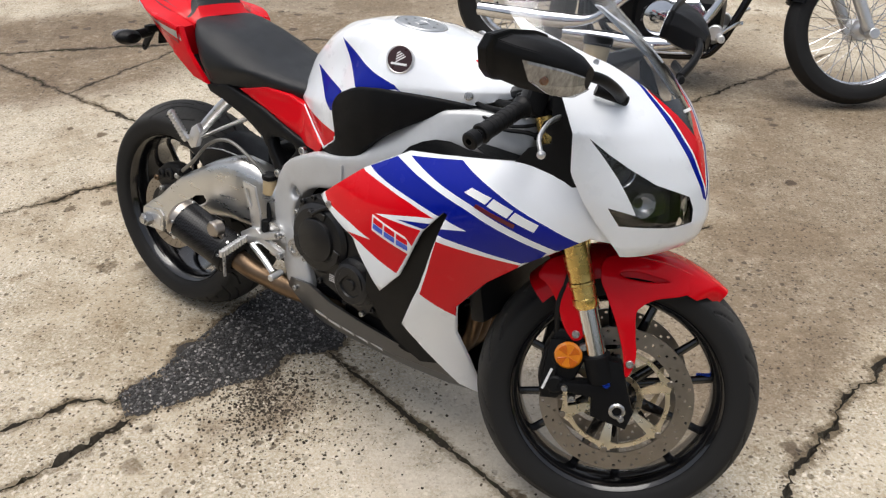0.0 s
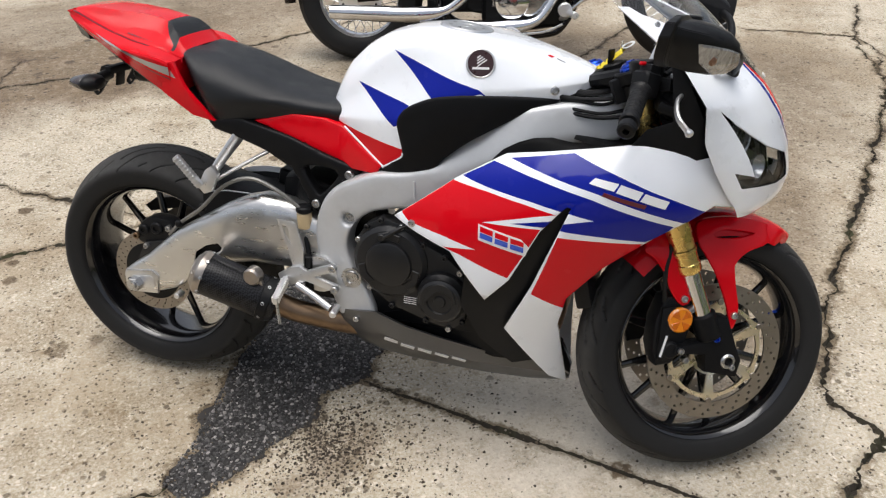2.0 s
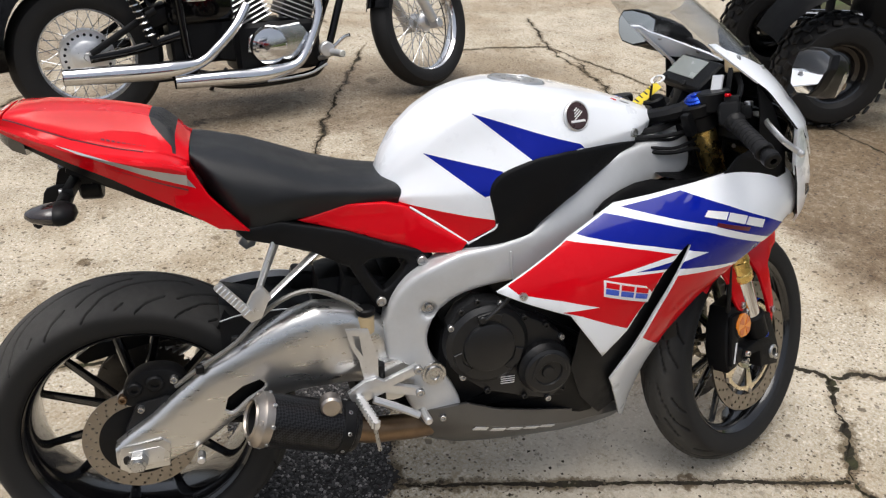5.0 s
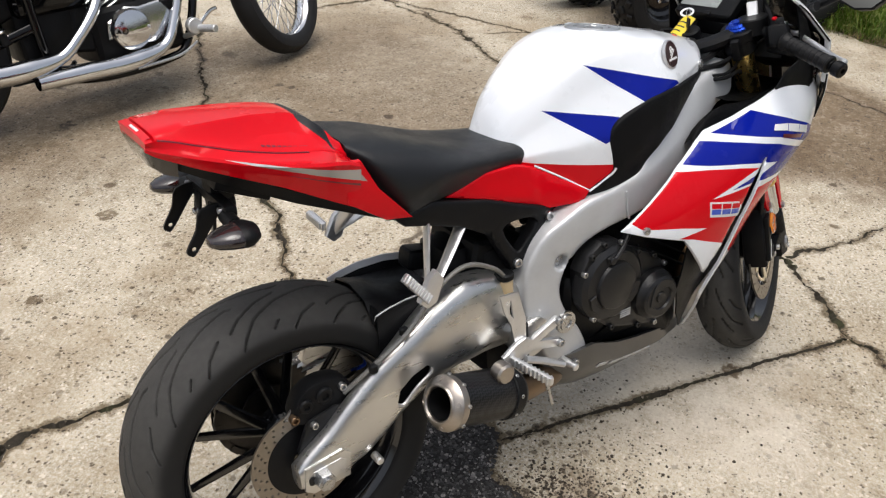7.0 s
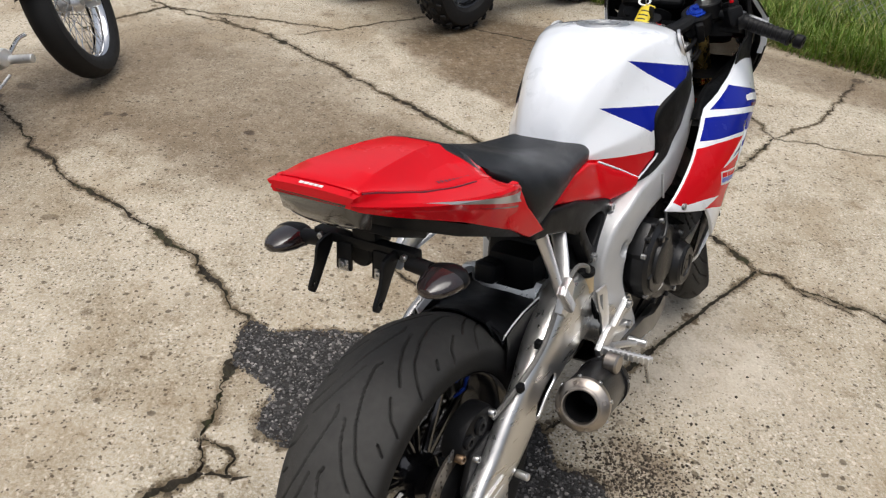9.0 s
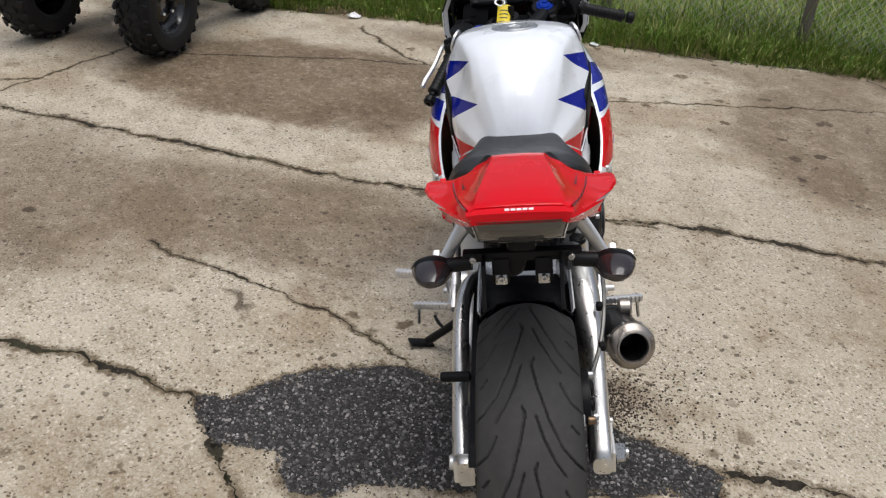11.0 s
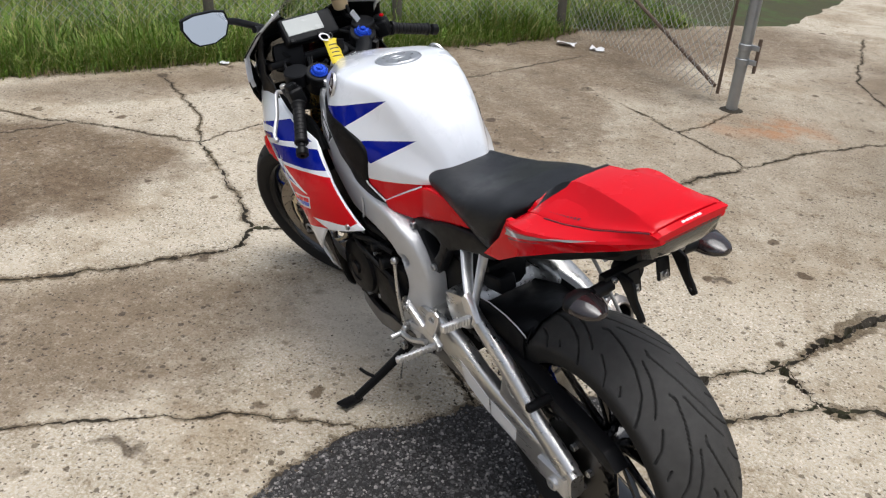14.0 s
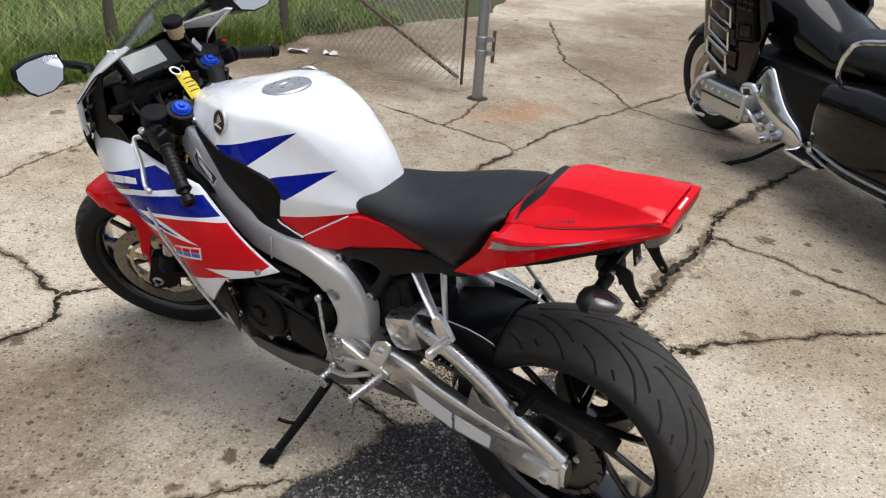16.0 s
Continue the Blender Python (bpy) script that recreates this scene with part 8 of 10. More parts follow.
        rows.append(row + [Vector((p.x, -p.y, p.z)) for p in reversed(row[:-1])])
    rings_mesh(bm, rows, closed=False)
    bmesh.ops.recalc_face_normals(bm, faces=bm.faces)
    bmesh.ops.solidify(bm, geom=bm.faces[:], thickness=0.003)
    hug = part("rear_hugger", bm, BLACK, bike, "black rear hugger over the tyre")
    for sgn in SIDES:
        bm = B()
        rings_mesh(bm, [[Vector((x, sgn * y, z)) for y, z in ((0.1025, zs + 0.005), (0.0990, zs + 0.005), (0.0945, zs - 0.008), (0.0960, zs - 0.008))] for x, zs, zc in edge])
        part("hugger_trim", bm, DECAL_WHITE, hug, "thin white trim along the hugger")


swingarm()


def exhaust():
    a, b = Vector((0.402, -0.200, 0.335)), Vector((0.238, -0.229, 0.397))
    d = (b - a).normalized()
    m = Matrix.Translation(a) @ basis(d)
    l = (b - a).length
    bm = B()
    lathe(bm, [(0.030, -0.012), (0.046, -0.008), (0.050, 0.0), (0.051, 0.004), (0.051, l), (0.046, l)], m, 40)
    muf = part("muffler", bm, CARBON, bike, "short carbon fibre muffler")
    bm = B()
    lathe(bm, [(0.0522, l - 0.006), (0.0532, l + 0.002), (0.0528, l + 0.010), (0.0505, l + 0.013), (0.0400, l + 0.022), (0.0385, l + 0.0225), (0.036, l + 0.026), (0.0335, l + 0.026), (0.0315, l + 0.022), (0.031, l - 0.05)], m, 44)
    cap = part("end_cap", bm, CAP_STEEL, muf, "warm steel exhaust end cap with a stamped face", sharp=25)
    for k in range(4):
        q = radians(20 + 90 * k)
        bm = B()
        lathe(bm, [(0.0052, -0.002), (0.0052, 0.0016), (0.0042, 0.0018), (0.0036, 0.0008), (0, 0.0008)], m @ at(0.0455 * math.cos(q), 0.0455 * math.sin(q), l + 0.0172) @ basis((0.62 * math.cos(q), 0.62 * math.sin(q), 0.78)), 12)
        part("stamped_stud", bm, CAP_STEEL, cap)
    bm = B()
    lathe(bm, [(0.0308, l + 0.018), (0.0304, l - 0.09), (0, l - 0.09)], m, 28)
    part("tail_pipe", bm, HOSE, muf, "black tail pipe bore")
    bm = B()
    lathe(bm, [(0.0515, 0.006), (0.054, 0.008), (0.054, 0.030), (0.0515, 0.032)], m, 40)
    part("clamp_band", bm, BLACK, muf)
    for k in range(8):
        for h in (0.02, l - 0.004):
            q = radians(45 * k + 15)
            bm = B()
            bolt(bm, m @ Vector((0.0525 * math.cos(q), 0.0525 * math.sin(q), h)), m.to_3x3() @ Vector((math.cos(q), math.sin(q), 0)), 0.0042, 0.003)
            part("rivet", bm, STEEL, muf)
    bm = B()
    tube(bm, [a - d * -0.005, (0.45, -0.185, 0.312), (0.50, -0.165, 0.296), (0.56, -0.14, 0.278), (0.64, -0.08, 0.25), (0.75, 0, 0.235)], 0.027, 16, 6)
    part("link_pipe", bm, BURNT, bike, "heat-tinted brown exhaust link pipe")
    bm = B()
    box(bm, (0.03, 0.012, 0.07), at(0.372, -0.225, 0.392, 0, -15, 0), 0.005)
    cyl(bm, (0.366, -0.215, 0.412), (0.366, -0.245, 0.412), 0.021, n=24, bevel=0.004)
    part("muffler_hanger", bm, CAP_STEEL, bike, "polished alloy muffler hanger")


exhaust()


def controls():
    for sgn in SIDES:
        bm = B()
        prism(bm, [(0.405, 0.402), (0.412, 0.382), (0.440, 0.378), (0.478, 0.394), (0.546, 0.377), (0.558, 0.384), (0.556, 0.394), (0.498, 0.409), (0.548, 0.430), (0.555, 0.442), (0.545, 0.449), (0.478, 0.421), (0.462, 0.430), (0.440, 0.425)], sgn * 0.172, sgn * 0.186, 0.004)
        hang = part("peg_hanger", bm, ALLOY, bike, "bright forged footpeg hanger")
        if sgn < 0:
            bm = sheet([(0.405, 0.540), (0.45, 0.535), (0.468, 0.47), (0.468, 0.42), (0.44, 0.42), (0.43, 0.47), (0.415, 0.50)], lambda x, z: 0.176, sgn, 0.02)
            carve(bm, [(0.418, 0.525), (0.432, 0.522), (0.438, 0.478), (0.424, 0.50)], (0, 2))
        else:
            bm = sheet([(0.458, 0.430), (0.448, 0.470), (0.430, 0.498), (0.402, 0.512), (0.388, 0.506), (0.388, 0.488), (0.404, 0.456), (0.425, 0.42)], lambda x, z: 0.190, sgn, 0.02)
            carve(bm, [(0.436, 0.468), (0.424, 0.486), (0.404, 0.496), (0.412, 0.470)], (0, 2))
        thicken(bm, 0.005, 0.001, (0, -sgn, 0))
        part("heel_plate", bm, ALLOY, hang, "bright pierced heel plate")
        for x, z in ((0.546, 0.440), (0.550, 0.386)):
            bm = B()
            bolt(bm, (x, sgn * 0.187, z), (0, sgn, 0), 0.0095, 0.007)
            part("hanger_bolt", bm, STEEL, hang)

        def peg(a, c, parent):
            bm = B()
            a, c = Vector(a), Vector(c)
            d = c - a
            m = Matrix.Translation(a) @ basis(d)
            l = d.length
            box(bm, (0.011, 0.018, l), m @ at(0, 0, l / 2), 0.004, 2)
            for k in range(9):
                box(bm, (0.006, 0.016, 0.004), m @ at(0.006, 0, l * (0.12 + 0.1 * k), 0, 0, 0), 0.001, 1)
                box(bm, (0.006, 0.016, 0.004), m @ at(-0.006, 0, l * (0.12 + 0.1 * k), 0, 0, 0), 0.001, 1)
            part("footpeg", bm, ALLOY, parent, "ribbed alloy footpeg")

        peg((0.425, sgn * 0.184, 0.392), (0.446, sgn * 0.284, 0.384), hang)
        bm = B()
        cyl(bm, (0.443, sgn * 0.270, 0.378), (0.452, sgn * 0.276, 0.325), 0.004, n=10)
        part("bank_sensor", bm, STEEL, hang)
        bm = B()
        for way, w0, w1 in (([(0.292, 0.108, 0.715), (0.262, 0.150, 0.660), (0.236, 0.186, 0.606)], 0.019, 0.012), ([(0.368, 0.108, 0.682), (0.305, 0.150, 0.645), (0.242, 0.186, 0.604)], 0.015, 0.010)):
            tube(bm, [(x, sgn * y, z) for x, y, z in way], w0, 12, 6, squash=0.36, r_end=w1, up=(0.45, -sgn * 0.85, 0.25))
        prism(bm, [(0.216, 0.598), (0.232, 0.582), (0.252, 0.590), (0.270, 0.632), (0.256, 0.652), (0.238, 0.640)], sgn * 0.178, sgn * 0.194, 0.004)
        rear = part("pillion_hanger", bm, ALLOY, bike, "bright two-legged pillion peg hanger")
        if sgn < 0:
            peg((0.232, -0.204, 0.604), (0.178, -0.212, 0.672), rear)
        else:
            peg((0.222, 0.200, 0.612), (0.222, 0.275, 0.620), rear)
    bm = B()
    tube(bm, [(0.455, -0.19, 0.385), (0.50, -0.196, 0.366), (0.545, -0.205, 0.345)], 0.008, 8, 4)
    cyl(bm, (0.555, -0.185, 0.343), (0.560, -0.228, 0.341), 0.0085, n=14, bevel=0.002)
    part("brake_pedal", bm, ALLOY, bike, "bright rear brake pedal")
    bm = B()
    cyl(bm, (0.452, -0.128, 0.505), (0.452, -0.128, 0.545), 0.018, n=20, bevel=0.003)
    res = part("rear_reservoir", bm, FLUID, bike, "small amber rear brake reservoir")
    bm = B()
    cyl(bm, (0.452, -0.128, 0.545), (0.452, -0.128, 0.560), 0.020, n=20, bevel=0.003)
    part("reservoir_lid", bm, BLACK, res)
    bm = B()
    tube(bm, [(0.452, -0.128, 0.505), (0.462, -0.14, 0.47), (0.475, -0.15, 0.42)], 0.006, 8)
    cyl(bm, (0.475, -0.16, 0.36), (0.472, -0.16, 0.45), 0.011, n=14, bevel=0.002)
    part("rear_master_cylinder", bm, BLACK, bike)
    bm = B()
    tube(bm, [(0.612, 0.172, 0.540), (0.60, 0.180, 0.44), (0.585, 0.180, 0.345)], 0.005, 8)
    for p in ((0.612, 0.172, 0.540), (0.585, 0.180, 0.345)):
        bmesh.ops.create_uvsphere(bm, u_segments=12, v_segments=8, radius=0.011, matrix=Matrix.Translation(p))
    part("shift_rod", bm, STEEL, bike, "bright gear linkage rod")
    bm = B()
    tube(bm, [(0.46, 0.19, 0.385), (0.53, 0.195, 0.350), (0.585, 0.190, 0.335)], 0.007, 8, 4)
    cyl(bm, (0.588, 0.180, 0.334), (0.592, 0.222, 0.330), 0.008, n=14, bevel=0.002)
    part("gear_lever", bm, ALLOY, bike, "bright gear lever")
    bm = B()
    tube(bm, [(0.628, 0.120, 0.280), (0.642, 0.145, 0.235), (0.676, 0.225, 0.150), (0.708, 0.300, 0.078)], 0.0125, 10, 5)
    box(bm, (0.04, 0.075, 0.008), at(0.716, 0.322, 0.066, 22, 0, 25), 0.003, 2)
    tube(bm, [(0.682, 0.24, 0.135), (0.700, 0.262, 0.150), (0.722, 0.272, 0.158)], 0.005, 8, 3)
    box(bm, (0.06, 0.04, 0.06), at(0.628, 0.125, 0.285), 0.010)
    stand = part("side_stand", bm, BLACK, bike, "black side stand folded out")
    bm = B()
    bolt(bm, (0.645, 0.160, 0.236), (0, 1, 0.2), 0.011, 0.008)
    part("stand_bolt", bm, STEEL, stand)


controls()


def dashboard():
    m = at(1.222, 0.048, 0.962, 0, -44, 0)
    bm = B()
    box(bm, (0.080, 0.165, 0.030), m, 0.012, 3)
    dash = part("instrument_panel", bm, BLACK, bike, "black instrument panel with a grey display")
    bm = B()
    box(bm, (0.050, 0.110, 0.002), m @ at(0.006, 0.016, 0.016), 0.0008, 1)
    part("display", bm, DISPLAY, dash, "blank grey display")
    for y in (-0.02, 0.065):
        bm = B()
        box(bm, (0.012, 0.016, 0.006), m @ at(-0.034, y, 0.015), 0.002, 1)
        part("button", bm, BLACK, dash)
    bm = B()
    box(bm, (0.16, 0.36, 0.02), at(1.29, 0, 0.86, 0, 18, 0), 0.006)
    for sgn in (-1, 1):
        box(bm, (0.14, 0.09, 0.08), at(1.28, sgn * 0.10, 0.875, 0, 20, sgn * -18), 0.02, 2)
        cyl(bm, (1.24, sgn * 0.12, 0.90), (1.225, sgn * 0.12, 0.912), 0.018, n=18, bevel=0.003)
    part("cockpit_tray", bm, BLACK, bike, "black inner cockpit mouldings")
    for k in range(5):
        bm = B()
        y = -0.05 + 0.028 * k
        tube(bm, [(1.16, y, 0.88), (1.19, y * 1.6, 0.84), (1.20, y * 1.4, 0.78), (1.15, y, 0.70)], 0.006, 8)
        part("wiring_loom", bm, HOSE, bike)


dashboard()


def cockpit_hoses():
    for sgn in (-1, 1):
        for dz, dy in ((0.004, 0.0), (0.020, -0.012)):
            bm = B()
            tube(bm, [(1.02, sgn * (0.104 + dy), 0.848 + dz * 0.5), (1.06, sgn * (0.114 + dy), 0.842 + dz), (1.105, sgn * (0.108 + dy), 0.838 + dz), (1.150, sgn * (0.096 + dy), 0.846 + dz * 1.4), (1.185, sgn * (0.080 + dy), 0.862 + dz * 1.6)], 0.0036, 8, 5)
            part("wiring_loom", bm, HOSE, bike, "black taped wiring loom")
    for way, r in (([(1.00, -0.100, 0.845), (1.05, -0.112, 0.838), (1.10, -0.112, 0.834), (1.16, -0.10, 0.836), (1.20, -0.07, 0.80)], 0.0045), ([(1.01, -0.095, 0.866), (1.06, -0.102, 0.866), (1.12, -0.10, 0.872), (1.19, -0.075, 0.89)], 0.0045),
                   ([(1.01, 0.095, 0.866), (1.06, 0.102, 0.866), (1.12, 0.10, 0.872), (1.19, 0.075, 0.89)], 0.0045), ([(1.00, -0.06, 0.872), (1.07, -0.07, 0.872), (1.13, -0.06, 0.885), (1.2, -0.04, 0.90)], 0.007)):
        bm = B()
        tube(bm, way, r, 8, 5)
        part("cockpit_hose", bm, HOSE, bike, "black hose behind the steering head")


cockpit_hoses()


def tag():
    along = Vector((0.056, -0.008, 0.051)).normalized()
    face = along.cross(Vector((0.10, 1.0, 0.05))).normalized()
    m = BIKE_AT @ Matrix.Translation((1.095, 0.032, 0.927)) @ Matrix((along, face.cross(along), face)).transposed().to_4x4()
    t = thing("key_tag", m, "yellow curled card key tag hanging at the ignition lock", "tag")

    def strip(x0, x1, w, lift, thick):
        """A strip of card, curled across its width."""
        bm = B()
        rows = []
        for x in np.linspace(x0, x1, 4):
            top = [Vector((x, (0.026 + lift) * math.sin(a), (0.026 + lift) * math.cos(a) - 0.026)) for a in np.linspace(-w / 0.052, w / 0.052, 9)]
            low = [Vector((x, (0.026 + lift - thick) * math.sin(a), (0.026 + lift - thick) * math.cos(a) - 0.026)) for a in np.linspace(w / 0.052, -w / 0.052, 9)]
            rows.append(top + low)
        rings_mesh(bm, rows)
        bmesh.ops.recalc_face_normals(bm, faces=bm.faces)
        return bm

    part("card", strip(-0.037, 0.037, 0.042, 0.0006, 0.0012), YELLOW, t, "curled yellow card")
    for k in range(4):
        part("writing_bar", strip(-0.020 + 0.012 * k, -0.017 + 0.012 * k, 0.026 - 0.004 * (k % 2), 0.0011, 0.0005), INK, t, "dark bar of unreadable writing")
    bm = B()
    tube(bm, [(0.033, 0, 0), (0.041, 0.006, 0.006), (0.047, 0.0, 0.012), (0.041, -0.006, 0.006), (0.033, 0, 0)], 0.0008, 6)
    part("ring", bm, STEEL, t)
    bm = B()
    lathe(bm, [(0.011, -0.0008), (0.016, -0.0008), (0.016, 0.0008), (0.011, 0.0008)], at(0.046, 0.014, -0.003, 10, 15, 0), 28, closed=True)
    part("paper_disc", bm, DECAL_WHITE, t, "white paper-rimmed key disc")


tag()


# ---- cruiser motorcycle ----
CHROME_DULL = shader("worn_chrome", (0.6, 0.61, 0.62), 0.16, metal=1.0, vary=0.1, scale=30, dirt=(0.3, 0.27, 0.23), dirt_amount=0.3, dirt_scale=12)
BLACK_PAINT = shader("black_vehicle_paint", (0.002, 0.002, 0.0023), 0.10, coat=0.5, spec=0.1, vary=0.2, scale=8, dirt=(0.015, 0.014, 0.013), dirt_amount=0.2, dirt_scale=5)


def plain_tyre(name, R, hw, rim, parent, m, label, knobs=None):
    bm = B()
    Y = basis((0, 1, 0))
    t = R - rim
    lathe(bm, [(rim, -hw * 0.72), (rim + 0.15 * t, -hw * 0.92), (rim + 0.45 * t, -hw), (rim + 0.72 * t, -hw * 0.94), (R - 0.10 * t, -hw * 0.62), (R - 0.02 * t, -hw * 0.3), (R, 0), (R - 0.02 * t, hw * 0.3), (R - 0.10 * t, hw * 0.62), (rim + 0.72 * t, hw * 0.94), (rim + 0.45 * t, hw), (rim + 0.15 * t, hw * 0.92), (rim, hw * 0.72)], Y, 64)
    tyre = part(name, bm, RUBBER, parent, label, m=m)
    if knobs:
        bm = B()
        for k in range(knobs):
            a = 2 * math.pi * k / knobs
            for j, u in enumerate((-0.82, -0.35, 0.12, 0.55, 0.86)):
                b = a + (0.5 if j % 2 else 0) * 2 * math.pi / knobs
                r = R + 0.001 - 0.14 * t * abs(u) ** 3
                m2 = Matrix.Rotation(b, 4, "Y") @ at(0, u * hw * 0.95, r, math.degrees(-u * 0.7), 0, 25 * (1 if j % 2 else -1))
                box(bm, (0.042, 0.030, 0.014), m2, 0.004, 1)
        tagged(part("tread_rubber", bm, RUBBER, tyre), kind="stuff")
    return tyre


def spoked_wheel(name, parent, m, R, hw, rim, drum, label):
    bm = B()
    Y = basis((0, 1, 0))
    w = hw * 0.72
    lathe(bm, [(rim - 0.012, -w * 0.5), (rim - 0.014, 0), (rim - 0.012, w * 0.5), (rim - 0.002, w * 0.8), (rim + 0.008, w), (rim + 0.012, w * 0.9), (rim + 0.003, w * 0.6), (rim + 0.003, -w * 0.6), (rim + 0.012, -w * 0.9), (rim + 0.008, -w), (rim - 0.002, -w * 0.8)], Y, 64, closed=True)
    wh = part(name, bm, CHROME, parent, label, m=m)
    plain_tyre("tyre", R, hw, rim, wh, None, "black tyre on a spoked rim")
    bm = B()
    if drum:
        lathe(bm, [(0, -0.070), (0.016, -0.070), (0.020, -0.062), (0.050, -0.058), (0.066, -0.050), (0.072, -0.046), (0.112, -0.046), (0.115, -0.04), (0.115, 0.03), (0.06, 0.05), (0, 0.05)], Y, 48)
        for k in range(22):
            hole = B()
            a = 2 * math.pi * k / 22
            cyl(hole, (0.094 * math.sin(a), -0.044, 0.094 * math.cos(a)), (0.094 * math.sin(a), -0.0475, 0.094 * math.cos(a)), 0.0065, n=10)
            part("drum_hole", hole, BLACK, wh)
    else:
        lathe(bm, [(0, -0.06), (0.028, -0.06), (0.045, -0.045), (0.05, -0.03), (0.03, -0.02), (0.03, 0.02), (0.05, 0.03), (0.045, 0.045), (0, 0.06)], Y, 32)
    part("hub", bm, ALLOY, wh, "bright wheel hub")
    r0 = 0.100 if drum else 0.045
    for k in range(48):
        bm = B()
        a = 2 * math.pi * k / 48
        d = radians(26 if k % 2 else -26) * (0.8 if drum else 1.9)
        s = 0.03 if (k // 2) % 2 else -0.03
        cyl(bm, (r0 * math.sin(a + d), s, r0 * math.cos(a + d)), (rim * 0.985 * math.sin(a), s * 0.15, rim * 0.985 * math.cos(a)), 0.0019, n=5)
        part("spoke", bm, CHROME_DULL, wh)
    return wh


def cruiser():
    c = thing("cruiser_motorcycle", pose(0.36, 4.27, -0.004, -8, 0, -23.2), "black cruiser motorcycle with chrome pipes and spoked wheels", "motorcycle")
    spoked_wheel("rear_wheel", c, at(0.02, 0, 0.325), 0.325, 0.085, 0.205, True, "chrome spoked rear wheel with a drum hub")
    turn = Matrix.Translation((1.52, 0, 0.62)) @ Matrix.Rotation(radians(26), 4, Vector((-0.5, 0, 0.86))) @ Matrix.Translation((-1.52, 0, -0.62))
    spoked_wheel("front_wheel", c, turn @ at(1.66, 0, 0.335), 0.335, 0.058, 0.248, False, "chrome spoked front wheel")
    for sgn in (-1, 1):
        bm = B()
        cyl(bm, (1.66, sgn * 0.095, 0.33), (1.50, sgn * 0.095, 0.61), 0.026, 0.028, n=20, bevel=0.004)
        cyl(bm, (1.50, sgn * 0.095, 0.61), (1.36, sgn * 0.095, 0.86), 0.020, n=20)
        cyl(bm, (1.675, sgn * 0.07, 0.315), (1.675, sgn * 0.125, 0.315), 0.024, n=20, bevel=0.003)
        part("fork_leg", bm, ALLOY, c, "bright front fork leg", m=turn)
    bm = B()
    rows = []
    for k in range(19):
        a = radians(-75 + 120 * k / 18)
        rows.append([Vector((1.66 + (0.358 - 0.05 * abs(u) ** 3) * math.sin(a), 0.078 * u, 0.335 + (0.358 - 0.05 * abs(u) ** 3) * math.cos(a))) for u in (-1, -0.8, -0.4, 0, 0.4, 0.8, 1)])
    rings_mesh(bm, rows, closed=False)
    bmesh.ops.solidify(bm, geom=bm.faces[:], thickness=0.004)
    part("front_fender", bm, BLACK_PAINT, c, "black front fender", m=turn)
    bm = B()
    rows = []
    for k in range(21):
        a = radians(-100 + 160 * k / 20)
        rows.append([Vector((0.02 + (0.40 - 0.08 * abs(u) ** 3) * math.sin(a), 0.12 * u, 0.36 + (0.40 - 0.08 * abs(u) ** 3) * math.cos(a))) for u in (-1, -0.8, -0.4, 0, 0.4, 0.8, 1)])
    rings_mesh(bm, rows, closed=False)
    bmesh.ops.solidify(bm, geom=bm.faces[:], thickness=0.005)
    part("rear_fender", bm, BLACK_PAINT, c, "black rear fender")
    # frame
    for sgn in (-1, 1):
        bm = B()
        tube(bm, [(1.40, 0, 0.80), (1.22, sgn * 0.08, 0.55), (1.08, sgn * 0.12, 0.22), (0.95, sgn * 0.13, 0.15), (0.60, sgn * 0.13, 0.15), (0.45, sgn * 0.13, 0.24), (0.42, sgn * 0.12, 0.55)], 0.019, 12, 6)
        fr = part("frame_tube", bm, BLACK_PAINT, c, "black frame tube")
        bm = B()
        tube(bm, [(0.02, sgn * 0.112, 0.325), (0.20, sgn * 0.118, 0.345), (0.44, sgn * 0.12, 0.40)], 0.020, 10, 4, squash=0.6)
        part("swingarm", bm, BLACK_PAINT, c, "black swingarm")
        bm = B()
        a, b = Vector((0.30, sgn * 0.14, 0.36)), Vector((0.20, sgn * 0.15, 0.62))
        cyl(bm, a, b, 0.016, n=16)
        sh = part("shock_absorber", bm, BLACK, c, "shock absorber with a chrome spring")
        bm = B()
        pts = []
        for k in range(71):
            t = k / 70
            q = a.lerp(b, 0.12 + 0.7 * t)
            pts.append(q + Vector((0.024 * math.cos(t * 44), 0.024 * math.sin(t * 44), 0)))
        tube(bm, pts, 0.0045, 6, 1)
        part("spring", bm, CHROME, sh, "chrome spring")
    # engine
    bm = B()
    box(bm, (0.42, 0.26, 0.24), at(0.86, 0, 0.30), 0.05, 3)
    eng = part("crankcase", bm, BLACK, c, "black engine case")
    for x, tilt in ((0.76, -24), (0.96, 24)):
        bm = B()
        m = at(x, 0, 0.42, 0, tilt, 0)
        cyl(bm, m @ Vector((0, 0, -0.04)), m @ Vector((0, 0, 0.20)), 0.055, n=24)
        barrel = part("cylinder", bm, ALLOY, eng, "finned bright cylinder")
        for k in range(8):
            bm = B()
            box(bm, (0.185, 0.215, 0.006), m @ at(0, 0, 0.0 + 0.022 * k), 0.003, 1)
            part("fin", bm, ALLOY, barrel)
        bm = B()
        box(bm, (0.15, 0.18, 0.19), m @ at(0, 0, 0.085), 0.01, 1)
        part("cylinder_core", bm, COVER, barrel)
        bm = B()
        box(bm, (0.13, 0.14, 0.06), m @ at(0, 0, 0.215), 0.02, 3)
        part("rocker_cover", bm, CHROME, eng, "chrome rocker cover")
    bm = B()
